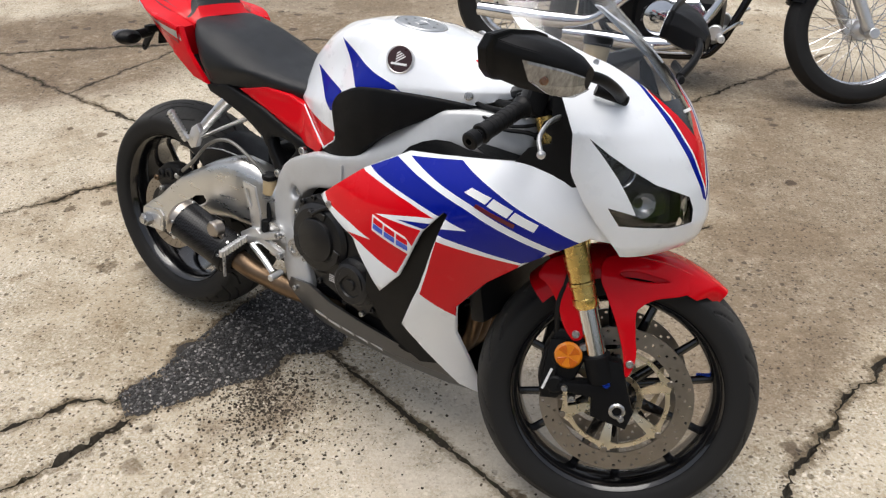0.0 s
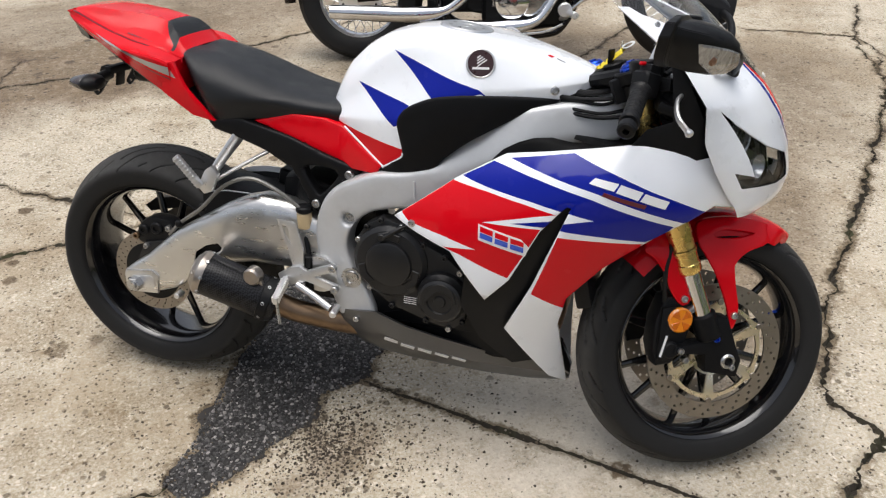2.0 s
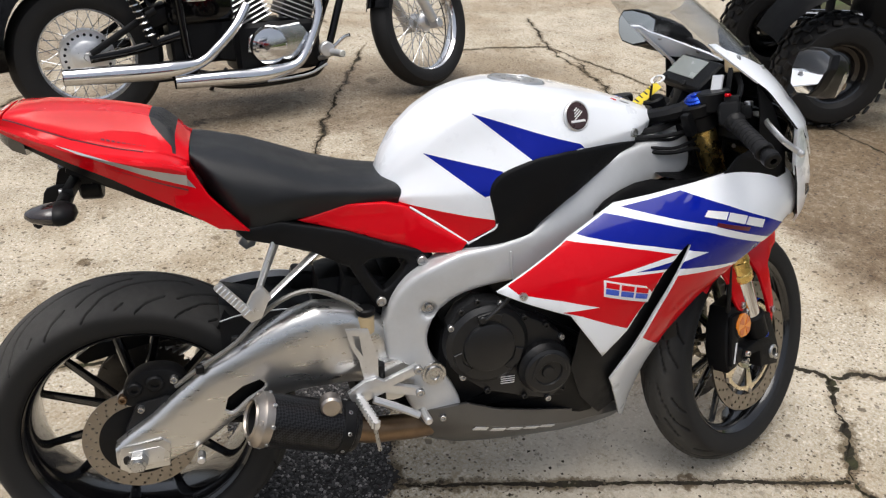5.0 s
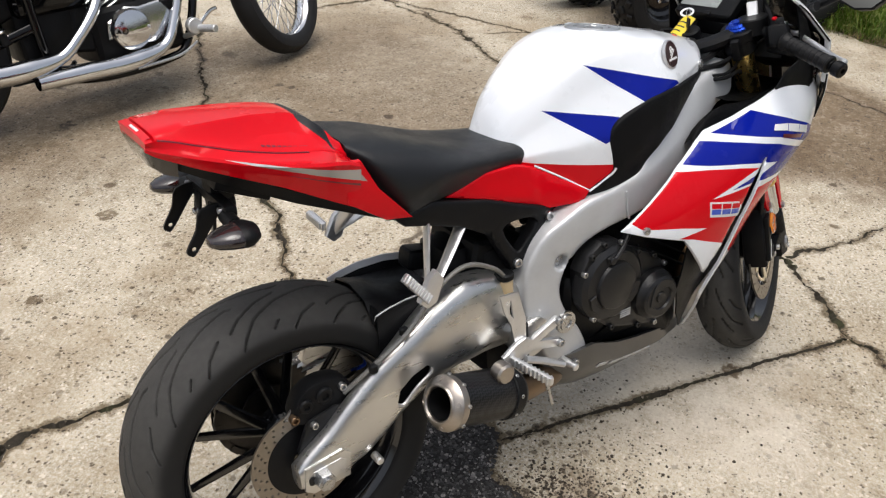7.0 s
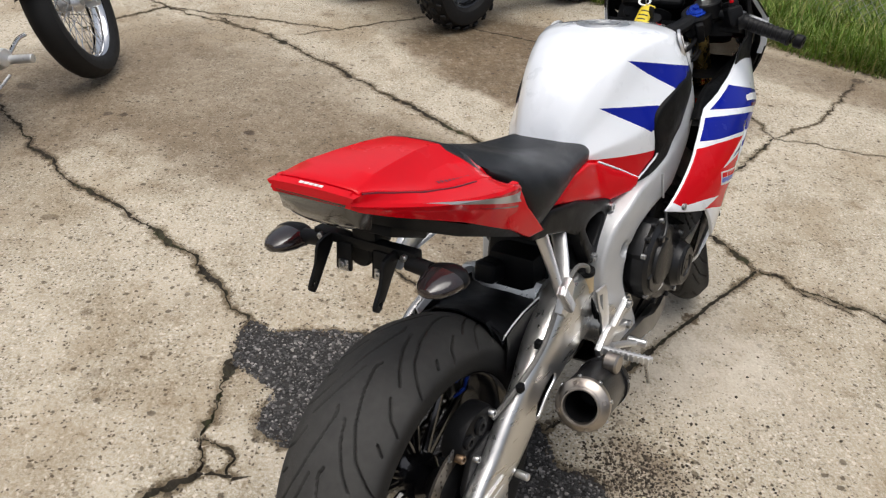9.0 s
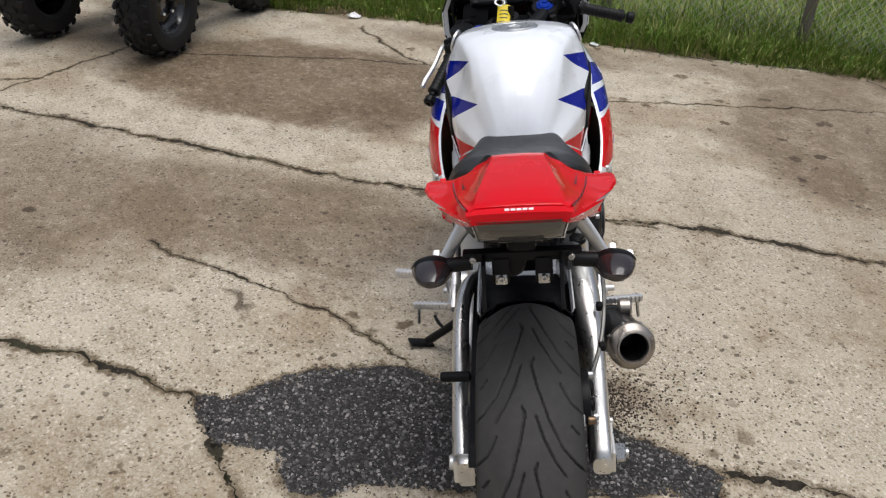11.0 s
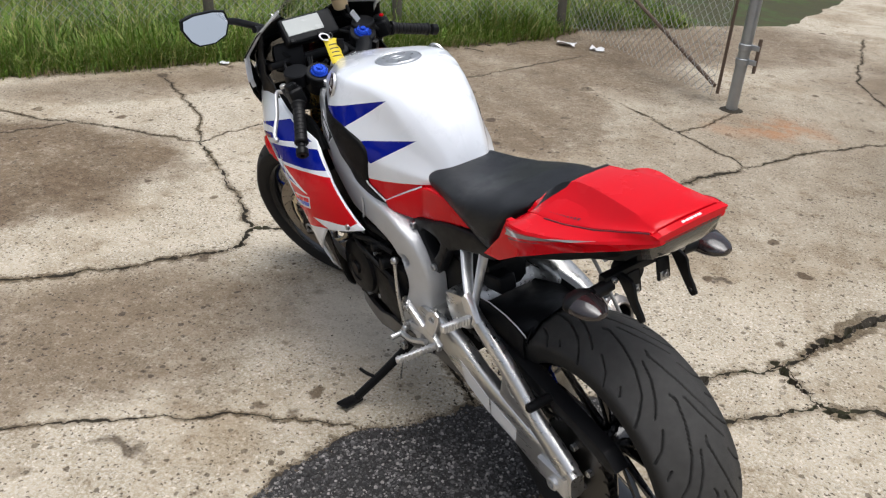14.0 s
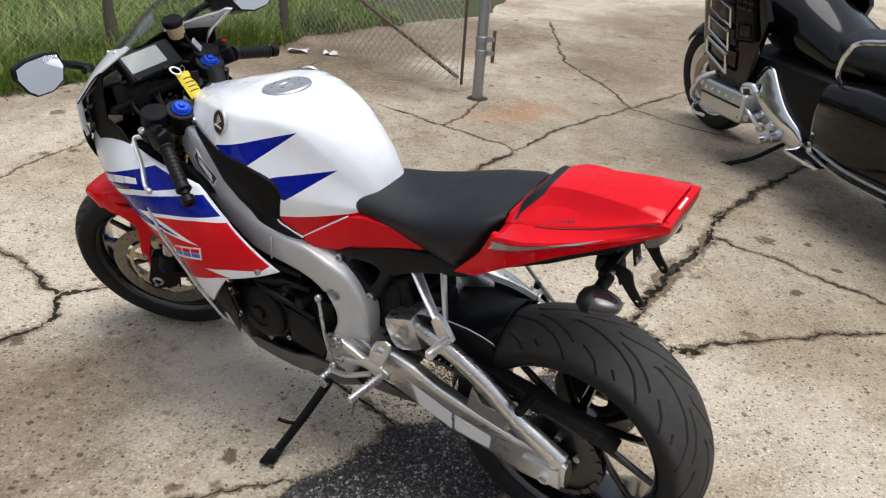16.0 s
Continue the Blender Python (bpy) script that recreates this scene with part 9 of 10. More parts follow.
    lathe(bm, [(0.088, -0.02), (0.088, 0.015), (0.082, 0.028), (0.060, 0.036), (0, 0.040)], Matrix.Translation((0.80, -0.145, 0.315)) @ basis((0, -1, 0)), 40)
    part("clutch_cover", bm, CHROME, eng, "round chrome clutch cover")
    bm = B()
    prism(bm, [(0.83, 0.25), (0.90, 0.235), (0.99, 0.27), (1.02, 0.34), (0.96, 0.41), (0.86, 0.40), (0.80, 0.41), (0.71, 0.36), (0.70, 0.29)], -0.11, -0.15, 0.015, 3)
    part("side_cover", bm, CHROME_DULL, eng, "chrome engine side cover")
    bm = B()
    box(bm, (0.30, 0.24, 0.26), at(0.52, 0, 0.56), 0.04, 3)
    part("side_case", bm, BLACK_PAINT, c, "black side case with a pale trim bar")
    bm = B()
    box(bm, (0.085, 0.008, 0.014), at(0.50, -0.122, 0.54), 0.003)
    part("trim_bar", bm, CHROME, c)
    for name, size, spot, label in (("battery_box", (0.26, 0.17, 0.22), at(0.50, 0, 0.36), "black battery box"), ("gearbox_case", (0.20, 0.20, 0.20), at(0.68, 0, 0.34, 0, 10, 0), "black gearbox case"), ("tool_box", (0.20, 0.14, 0.09), at(0.34, 0, 0.47, 0, -20, 0), "black tool box")):
        bm = B()
        box(bm, size, spot, 0.03, 3)
        part(name, bm, BLACK, c, label)
    for sgn in (-1, 1):
        bm = B()
        tube(bm, [(0.03, sgn * 0.115, 0.345), (0.16, sgn * 0.118, 0.42), (0.32, sgn * 0.115, 0.51)], 0.015, 10, 4, squash=0.6)
        part("swingarm_strut", bm, BLACK, c, "black swingarm strut")
    # two straight mufflers
    for pts, r in (([(-0.105, -0.215, 0.275), (0.10, -0.215, 0.268), (0.30, -0.21, 0.262), (0.46, -0.20, 0.276), (0.56, -0.19, 0.34), (0.65, -0.17, 0.42), (0.72, -0.12, 0.50)], 0.040),
                   ([(0.345, -0.205, 0.204), (0.55, -0.205, 0.200), (0.76, -0.20, 0.195), (0.92, -0.19, 0.225), (1.0, -0.17, 0.32), (1.06, -0.14, 0.45), (1.05, -0.09, 0.56)], 0.036)):
        bm = B()
        line = smooth_line(pts, 8)
        n = len(line)
        rings, side = [], Vector((0, 1, 0))
        for i, q in enumerate(line):
            d = (line[min(i + 1, n - 1)] - line[max(i - 1, 0)]).normalized()
            side = (side - d * side.dot(d)).normalized()
            up = d.cross(side)
            f = i / n
            rad = r * (0.86 + 0.14 * min(1, f / 0.18)) if f < 0.36 else r * max(0.60, 1 - (f - 0.36) * 3)
            rings.append([q + rad * (side * math.cos(2 * math.pi * k / 20) + up * math.sin(2 * math.pi * k / 20)) for k in range(20)])
        rings_mesh(bm, rings, caps=False)
        pipe = part("exhaust_pipe", bm, CHROME, c, "long chrome exhaust pipe")
        bm = B()
        cyl(bm, line[2], line[3], r * 0.82, n=20)
        part("baffle", bm, BLACK, pipe)
    bm = B()
    box(bm, (0.20, 0.05, 0.06), at(0.36, -0.17, 0.235), 0.015)
    part("pipe_bracket", bm, BLACK, c)
    for sgn in (-1, 1):
        bm = B()
        tube(bm, [(1.05, sgn * 0.14, 0.23), (1.07, sgn * 0.20, 0.25), (1.08, sgn * 0.24, 0.27)], 0.012, 10, 3)
        cyl(bm, (1.08, sgn * 0.22, 0.27), (1.10, sgn * 0.33, 0.275), 0.017, n=16, bevel=0.003)
        cyl(bm, (1.06, sgn * 0.20, 0.285), (1.06, sgn * 0.235, 0.285), 0.035, n=20, bevel=0.004)
        part("footpeg", bm, ALLOY, c, "bright footpeg and control mount")
        bm = B()
        tube(bm, [(1.07, sgn * 0.22, 0.27), (1.14, sgn * 0.23, 0.33), (1.17, sgn * 0.25, 0.345)], 0.009, 8, 3)
        part("pedal", bm, CHROME_DULL, c)
    bm = B()
    tube(bm, [(0.76, -0.22, 0.165), (0.95, -0.24, 0.18), (1.05, -0.24, 0.22)], 0.006, 8, 4)
    part("brake_rod", bm, STEEL, c)
    # seat and tank
    bm = B()
    rows = []
    for x, w, z0, z1 in ((0.12, 0.10, 0.62, 0.70), (0.25, 0.14, 0.58, 0.66), (0.45, 0.16, 0.58, 0.66), (0.62, 0.12, 0.60, 0.68), (0.70, 0.08, 0.62, 0.70)):
        rows.append([Vector((x, w * math.cos(a), (z0 + z1) / 2 + (z1 - z0) / 2 * math.sin(a))) for a in [2 * math.pi * k / 20 for k in range(20)]])
    rings_mesh(bm, rows)
    part("seat", bm, SEAT, c, "low black seat")
    bm = B()
    rows = []
    for x, w, z0, z1 in ((0.68, 0.06, 0.68, 0.74), (0.78, 0.12, 0.66, 0.80), (0.95, 0.16, 0.66, 0.85), (1.12, 0.15, 0.68, 0.87), (1.26, 0.08, 0.74, 0.87)):
        rows.append([Vector((x, w * math.cos(a), (z0 + z1) / 2 + (z1 - z0) / 2 * math.sin(a))) for a in [2 * math.pi * k / 24 for k in range(24)]])
    rings_mesh(bm, rows)
    part("fuel_tank", bm, BLACK_PAINT, c, "black teardrop fuel tank")
    bm = B()
    tube(bm, [(0.66, 0.16, 0.17), (0.62, 0.22, 0.10), (0.60, 0.30, 0.045)], 0.010, 8, 3)
    part("side_stand", bm, BLACK, c)


cruiser()


# ---- quad bike ----
def quad():
    q = thing("quad_bike", pose(3.215, 2.085, 0, 0, 0, -48), "black quad bike on chunky knobbly tyres", "quad bike")
    for x in (0.0, 1.10):
        for sgn in (-1, 1):
            bm = B()
            Y = basis((0, sgn, 0))
            lathe(bm, [(0.150, -0.07), (0.156, 0.06), (0.150, 0.075), (0.142, 0.070), (0.130, 0.04), (0.110, 0.030), (0.090, 0.045), (0.055, 0.050), (0.05, 0.03), (0, 0.03)], Y, 40)
            w = part("wheel", bm, GLOSS_BLACK, q, "gloss black steel wheel", m=at(x, sgn * 0.375, 0.285))
            plain_tyre("tyre", 0.275, 0.105, 0.150, w, None, "chunky black off-road tyre", knobs=22)
            for k in range(4):
                bm = B()
                a = radians(90 * k + 45)
                cyl(bm, (0.06 * math.sin(a), sgn * 0.045, 0.06 * math.cos(a)), (0.06 * math.sin(a), sgn * 0.060, 0.06 * math.cos(a)), 0.011, n=6, bevel=0.002)
                part("wheel_nut", bm, CHROME, w, "bright wheel nut")
            bm = B()
            rows = []
            for k in range(13):
                a = radians(-75 + 150 * k / 12)
                rows.append([Vector((x + 0.38 * math.sin(a), sgn * y, 0.36 + (0.36 if j < 3 else 0.33) * math.cos(a))) for j, y in enumerate((0.24, 0.34, 0.46, 0.50))])
            rings_mesh(bm, rows, closed=False)
            bmesh.ops.solidify(bm, geom=bm.faces[:], thickness=0.006)
            part("fender", bm, BLACK, q, "black plastic fender")
            bm = B()
            tube(bm, [(x, sgn * 0.30, 0.285), (x + 0.08, sgn * 0.14, 0.30)], 0.016, 10, 2)
            tube(bm, [(x, sgn * 0.30, 0.33), (x - 0.02, sgn * 0.14, 0.36)], 0.014, 10, 2)
            cyl(bm, (x, sgn * 0.26, 0.30), (x + 0.02, sgn * 0.16, 0.60), 0.022, n=14)
            part("suspension_arm", bm, BLACK, q)
    bm = B()
    box(bm, (1.20, 0.28, 0.16), at(0.55, 0, 0.36), 0.04, 2)
    box(bm, (0.55, 0.24, 0.30), at(0.55, 0, 0.52), 0.05, 2)
    body = part("engine_and_frame", bm, BLACK, q, "black engine and frame")
    for sgn in (-1, 1):
        bm = B()
        box(bm, (0.52, 0.16, 0.03), at(0.55, sgn * 0.30, 0.30), 0.01, 2)
        part("footboard", bm, BLACK, q, "black footboard")
        bm = B()
        tube(bm, [(0.28, sgn * 0.36, 0.31), (0.55, sgn * 0.385, 0.30), (0.82, sgn * 0.36, 0.31)], 0.014, 10, 4)
        part("nerf_bar", bm, COVER, q, "dark grey side bar")
    bm = B()
    box(bm, (0.75, 0.32, 0.10), at(0.32, 0, 0.76), 0.05, 3)
    part("seat", bm, SEAT, q, "black seat")
    for x, label in ((-0.05, "rear"), (1.15, "front")):
        bm = B()
        for y in (-0.3, -0.15, 0, 0.15, 0.3):
            cyl(bm, (x - 0.22, y, 0.80), (x + 0.22, y, 0.80), 0.009, n=10)
        for dx in (-0.22, 0.22):
            cyl(bm, (x + dx, -0.36, 0.80), (x + dx, 0.36, 0.80), 0.011, n=10)
        part("rack", bm, BLACK, q, "black tube cargo rack")
    bm = B()
    tube(bm, [(1.22, -0.22, 0.30), (1.34, -0.18, 0.42), (1.36, 0, 0.46), (1.34, 0.18, 0.42), (1.22, 0.22, 0.30)], 0.018, 10, 4)
    part("bumper", bm, COVER, q, "dark tube bumper")
    bm = B()
    cyl(bm, (-0.16, -0.16, 0.48), (0.20, -0.16, 0.48), 0.05, n=20, bevel=0.01)
    part("muffler", bm, CHROME_DULL, q, "dull exhaust muffler")


quad()


# ---- touring motorcycle ----
def tourer():
    c = thing("touring_motorcycle", pose(-2.77, 0.42, -0.004, -7, 0, -74), "black touring motorcycle with chrome trim and saddlebags", "motorcycle")
    bm = B()
    lathe(bm, [(0.20, -0.05), (0.222, -0.055), (0.226, 0), (0.222, 0.055), (0.20, 0.05), (0.17, 0.02), (0.06, 0.03), (0, 0.04)], basis((0, 1, 0)), 48)
    fw = part("front_wheel", bm, CHROME_DULL, c, "bright front wheel", m=at(1.59, 0, 0.315))
    plain_tyre("tyre", 0.315, 0.065, 0.222, fw, None, "black front tyre")
    bm = B()
    drilled_disc(bm, 0.10, 0.148, 0.075, 0.006, True)
    part("brake_disc", bm, DISC, fw, "drilled brake disc")
    rw = plain_tyre("rear_tyre", 0.315, 0.09, 0.205, c, at(0, 0, 0.315), "black rear tyre")
    for sgn in (-1, 1):
        bm = B()
        cyl(bm, (1.59, sgn * 0.11, 0.30), (1.37, sgn * 0.11, 0.85), 0.028, n=20)
        part("fork_leg", bm, CHROME_DULL, c)
        bm = B()
        cyl(bm, (1.54, sgn * 0.10, 0.38), (1.48, sgn * 0.10, 0.52), 0.042, n=18, bevel=0.006)
        part("brake_caliper", bm, BLACK, c)
    bm = B()
    rows = []
    for k in range(17):
        a = radians(-80 + 130 * k / 16)
        rows.append([Vector((1.59 + (0.345 - 0.07 * abs(u) ** 3) * math.sin(a), 0.10 * u, 0.315 + (0.345 - 0.07 * abs(u) ** 3) * math.cos(a))) for u in (-1, -0.8, -0.4, 0, 0.4, 0.8, 1)])
    rings_mesh(bm, rows, closed=False)
    bmesh.ops.solidify(bm, geom=bm.faces[:], thickness=0.005)
    part("front_fender", bm, BLACK_PAINT, c, "black front fender")
    for sgn in (-1, 1):
        # engine head and its chrome guard
        bm = B()
        box(bm, (0.36, 0.16, 0.16), at(1.12, sgn * 0.27, 0.36, sgn * 8, 0, 0), 0.03, 3)
        head = part("cylinder_head", bm, PEWTER, c, "grey alloy cylinder head with dark grooves")
        for k in range(2):
            bm = B()
            box(bm, (0.33, 0.010, 0.012), at(1.12, sgn * 0.350, 0.325 + 0.055 * k, sgn * 8, 0, 0), 0.004, 2)
            part("rib", bm, COVER, head)
        for k in range(5):
            bm = B()
            bolt(bm, (1.24 - 0.06 * k, sgn * 0.352, 0.415), (0, sgn, 0), 0.009, 0.008)
            part("cover_bolt", bm, CHROME, head)
        bm = B()
        tube(bm, [(1.34, sgn * 0.20, 0.28), (1.35, sgn * 0.33, 0.30), (1.34, sgn * 0.37, 0.36), (1.31, sgn * 0.35, 0.44), (1.26, sgn * 0.28, 0.48)], 0.014, 12, 5)
        tube(bm, [(1.35, sgn * 0.33, 0.30), (1.28, sgn * 0.40, 0.275), (1.18, sgn * 0.40, 0.275)], 0.010, 10, 4)
        part("engine_guard", bm, CHROME, c, "chrome engine guard")
        # fairing lower with vents
        bm = sheet([(1.00, 0.46), (1.30, 0.44), (1.44, 0.62), (1.48, 0.95), (1.20, 1.08), (0.92, 1.0), (0.86, 0.84), (0.95, 0.62)], lambda x, z: 0.30 + 0.06 * (z - 0.5) - 0.45 * max(0, x - 1.2) ** 1.5, sgn, 0.05)
        thicken(bm, 0.03, 0.006, (0, -sgn, 0))
        fair = part("fairing", bm, BLACK_PAINT, c, "glossy black fairing side")
        for k, (z0, z1) in enumerate(((0.76, 0.86), (0.64, 0.74), (0.52, 0.62))):
            bm = B()
            pts = [(1.12, sgn * 0.335, z0), (1.36, sgn * 0.285, z0 + 0.05), (1.36, sgn * 0.29, z1 + 0.03), (1.12, sgn * 0.345, z1), (1.12, sgn * 0.335, z0)]
            for a, b in zip(pts, pts[1:]):
                cyl(bm, a, b, 0.009, n=10)
            part("vent_trim", bm, CHROME, fair, "chrome vent surround")
        bm = B()
        box(bm, (0.15, 0.02, 0.24), at(1.02, sgn * 0.328, 0.83, 0, 8, 0), 0.02, 3)
        part("control_panel", bm, BLACK, fair, "dark switch panel")
        for k in range(6):
            bm = B()
            box(bm, (0.034, 0.012, 0.022), at(1.065 - 0.045 * (k % 3), sgn * 0.338, 0.915 - 0.034 * (k // 3), 0, 8, 0), 0.004, 2)
            part("switch", bm, BLACK_PAINT, fair, "glossy black switch")
        bm = B()
        box(bm, (0.09, 0.010, 0.07), at(1.00, sgn * 0.337, 0.77, 0, 8, 0), 0.012, 3)
        part("pocket_lid", bm, BLACK_PAINT, fair, "glossy black pocket lid")
        # chrome side covers that run back from the cylinder head
        bm = panel(rounded([(0.96, 0.36), (0.97, 0.46), (0.93, 0.585), (0.86, 0.60), (0.80, 0.545), (0.70, 0.44), (0.60, 0.36), (0.56, 0.30), (0.60, 0.26), (0.72, 0.27), (0.86, 0.31)], 4), lambda x, z: 0.315 - 0.9 * (x - 0.78) ** 2 - 0.30 * abs(z - (0.36 + 0.42 * (x - 0.70))), sgn, 0.06, 0.03, 0.012)
        part("side_cover", bm, CHROME, c, "chrome engine side cover")
        bm = B()
        tube(bm, [(1.00, sgn * 0.31, 0.44), (0.975, sgn * 0.325, 0.485), (0.93, sgn * 0.315, 0.50), (0.90, sgn * 0.31, 0.47)], 0.020, 12, 5, squash=0.6)
        part("frame_trim", bm, CHROME, c, "curved chrome trim")
        for k in range(5):
            bm = B()
            x, z = 0.92 - 0.05 * k, 0.33 - 0.012 * k + 0.03 * (k % 2)
            cyl(bm, (x, sgn * 0.25, z), (x, sgn * (0.335 - 0.02 * (k % 2)), z), 0.022 - 0.003 * (k % 3), n=16, bevel=0.004)
            part("linkage_cap", bm, CHROME if k % 2 else STEEL, c, "round bright linkage cap")
        bm = B()
        tube(bm, [(0.98, sgn * 0.30, 0.36), (0.92, sgn * 0.335, 0.38), (0.86, sgn * 0.33, 0.34), (0.80, sgn * 0.32, 0.30)], 0.010, 10, 4)
        part("gear_rod", bm, CHROME_DULL, c, "bright bent linkage rod")
        bm = B()
        cyl(bm, (0.74, sgn * 0.26, 0.29), (0.73, sgn * 0.40, 0.285), 0.022, n=16, bevel=0.004)
        part("footpeg", bm, CHROME_DULL, c, "bright footpeg")
        bm = B()
        box(bm, (0.22, 0.10, 0.02), at(0.42, sgn * 0.36, 0.30, 0, -4, 0), 0.008)
        part("floorboard", bm, CHROME, c, "chrome passenger floorboard")
        # saddlebag
        bm = B()
        rows = []
        for x, w, z0, z1 in ((0.44, 0.07, 0.36, 0.58), (0.39, 0.11, 0.31, 0.67), (0.18, 0.13, 0.27, 0.70), (-0.20, 0.14, 0.28, 0.70), (-0.45, 0.12, 0.32, 0.68), (-0.52, 0.06, 0.38, 0.60)):
            rows.append([Vector((x, sgn * (0.28 + 0.0) + w * math.copysign(abs(math.cos(a)) ** 0.6, math.cos(a)), (z0 + z1) / 2 + (z1 - z0) / 2 * math.copysign(abs(math.sin(a)) ** 0.6, math.sin(a)))) for a in [2 * math.pi * k / 28 for k in range(28)]])
        rings_mesh(bm, rows)
        bag = part("saddlebag", bm, BLACK_PAINT, c, "glossy black saddlebag")
        for z in (0.33, 0.37):
            bm = B()
            tube(bm, [(0.42, sgn * 0.37, z + 0.01), (0.14, sgn * 0.418, z - 0.01), (-0.20, sgn * 0.428, z - 0.005), (-0.46, sgn * 0.39, z + 0.02)], 0.008, 8, 5)
            part("bag_trim", bm, CHROME_DULL, bag, "pale trim strip")
        bm = B()
        tube(bm, [(0.36, sgn * 0.24, 0.62), (0.36, sgn * 0.33, 0.72), (0.30, sgn * 0.33, 0.86), (0.16, sgn * 0.30, 0.90)], 0.013, 10, 5)
        part("grab_rail", bm, CHROME, c, "chrome passenger rail")
    bm = B()
    box(bm, (0.74, 0.50, 0.36), at(0.80, 0, 0.46), 0.06, 2)
    part("engine", bm, BLACK, c, "black engine block")
    bm = B()
    rows = []
    for x, w, z0, z1 in ((0.35, 0.18, 0.60, 0.82), (0.55, 0.20, 0.58, 0.80), (0.80, 0.20, 0.60, 0.92), (1.0, 0.22, 0.62, 0.98), (1.12, 0.18, 0.70, 0.98)):
        rows.append([Vector((x, w * math.cos(a), (z0 + z1) / 2 + (z1 - z0) / 2 * math.sin(a))) for a in [2 * math.pi * k / 24 for k in range(24)]])
    rings_mesh(bm, rows)
    part("tank_cover", bm, BLACK_PAINT, c, "black tank cover")
    bm = B()
    rows = []
    for x, w, z0, z1 in ((-0.50, 0.16, 0.70, 0.92), (-0.30, 0.22, 0.70, 0.95), (0.0, 0.23, 0.68, 0.92), (0.20, 0.24, 0.66, 0.88), (0.45, 0.20, 0.66, 0.84), (0.60, 0.14, 0.68, 0.82)):
        rows.append([Vector((x, w * math.copysign(abs(math.cos(a)) ** 0.7, math.cos(a)), (z0 + z1) / 2 + (z1 - z0) / 2 * math.sin(a))) for a in [2 * math.pi * k / 24 for k in range(24)]])
    rings_mesh(bm, rows)
    part("seat", bm, SEAT, c, "wide black touring seat")
    bm = B()
    box(bm, (0.36, 0.50, 0.30), at(-0.45, 0, 1.05), 0.07, 3)
    part("top_box", bm, BLACK_PAINT, c, "black top box")
    bm = B()
    box(bm, (0.16, 0.72, 0.30), at(1.42, 0, 1.0, 0, -20, 0), 0.07, 3)
    part("front_cowl", bm, BLACK_PAINT, c, "black front cowl")
    bm = B()
    tube(bm, [(0.80, 0.16, 0.20), (0.90, 0.26, 0.10), (1.0, 0.345, 0.045)], 0.012, 8, 4)
    box(bm, (0.07, 0.03, 0.008), at(1.0, 0.35, 0.046, 7, 0, 20), 0.003)
    part("side_stand", bm, BLACK, c, "black side stand")


tourer()


# ---- verge, fence and post ----
GALV = shader("galvanised_steel", (0.36, 0.38, 0.39), 0.45, metal=0.8, vary=0.15, scale=40, dirt=(0.22, 0.12, 0.06), dirt_amount=0.4, dirt_scale=5)
WIRE = shader("weathered_wire", (0.42, 0.42, 0.40), 0.5, metal=0.6, vary=0.2, scale=30)
RUSTY = shader("rusty_tube", (0.12, 0.085, 0.062), 0.8, vary=0.35, scale=30, bump=0.3, bump_scale=200)
WOOD = shader("grey_weathered_wood", (0.115, 0.102, 0.085), 0.85, vary=0.3, scale=20, bump=0.5, bump_scale=80, stretch=(4, 4, 0.4))


def leaf_material():
    m = bpy.data.materials.new("grass_blade")
    m.use_nodes = True
    nt, b = m.node_tree, m.node_tree.nodes["Principled BSDF"]
    geo = nt.nodes.new("ShaderNodeNewGeometry")
    r = nt.nodes.new("ShaderNodeValToRGB")
    r.color_ramp.elements[0].color, r.color_ramp.elements[1].color = (0.07, 0.15, 0.016, 1), (0.31, 0.40, 0.08, 1)
    e = r.color_ramp.elements.new(0.55)
    e.color = (0.18, 0.29, 0.035, 1)
    e = r.color_ramp.elements.new(0.93)
    e.color = (0.42, 0.37, 0.16, 1)
    nt.links.new(geo.outputs["Random Per Island"], r.inputs[0])
    nt.links.new(r.outputs[0], b.inputs["Base Color"])
    b.inputs["Roughness"].default_value = 0.55
    b.inputs["Specular IOR Level"].default_value = 0.3
    return m


GRASS = leaf_material()
STRAW = shader("dead_grass", (0.20, 0.145, 0.075), 0.85, vary=0.5, scale=9)


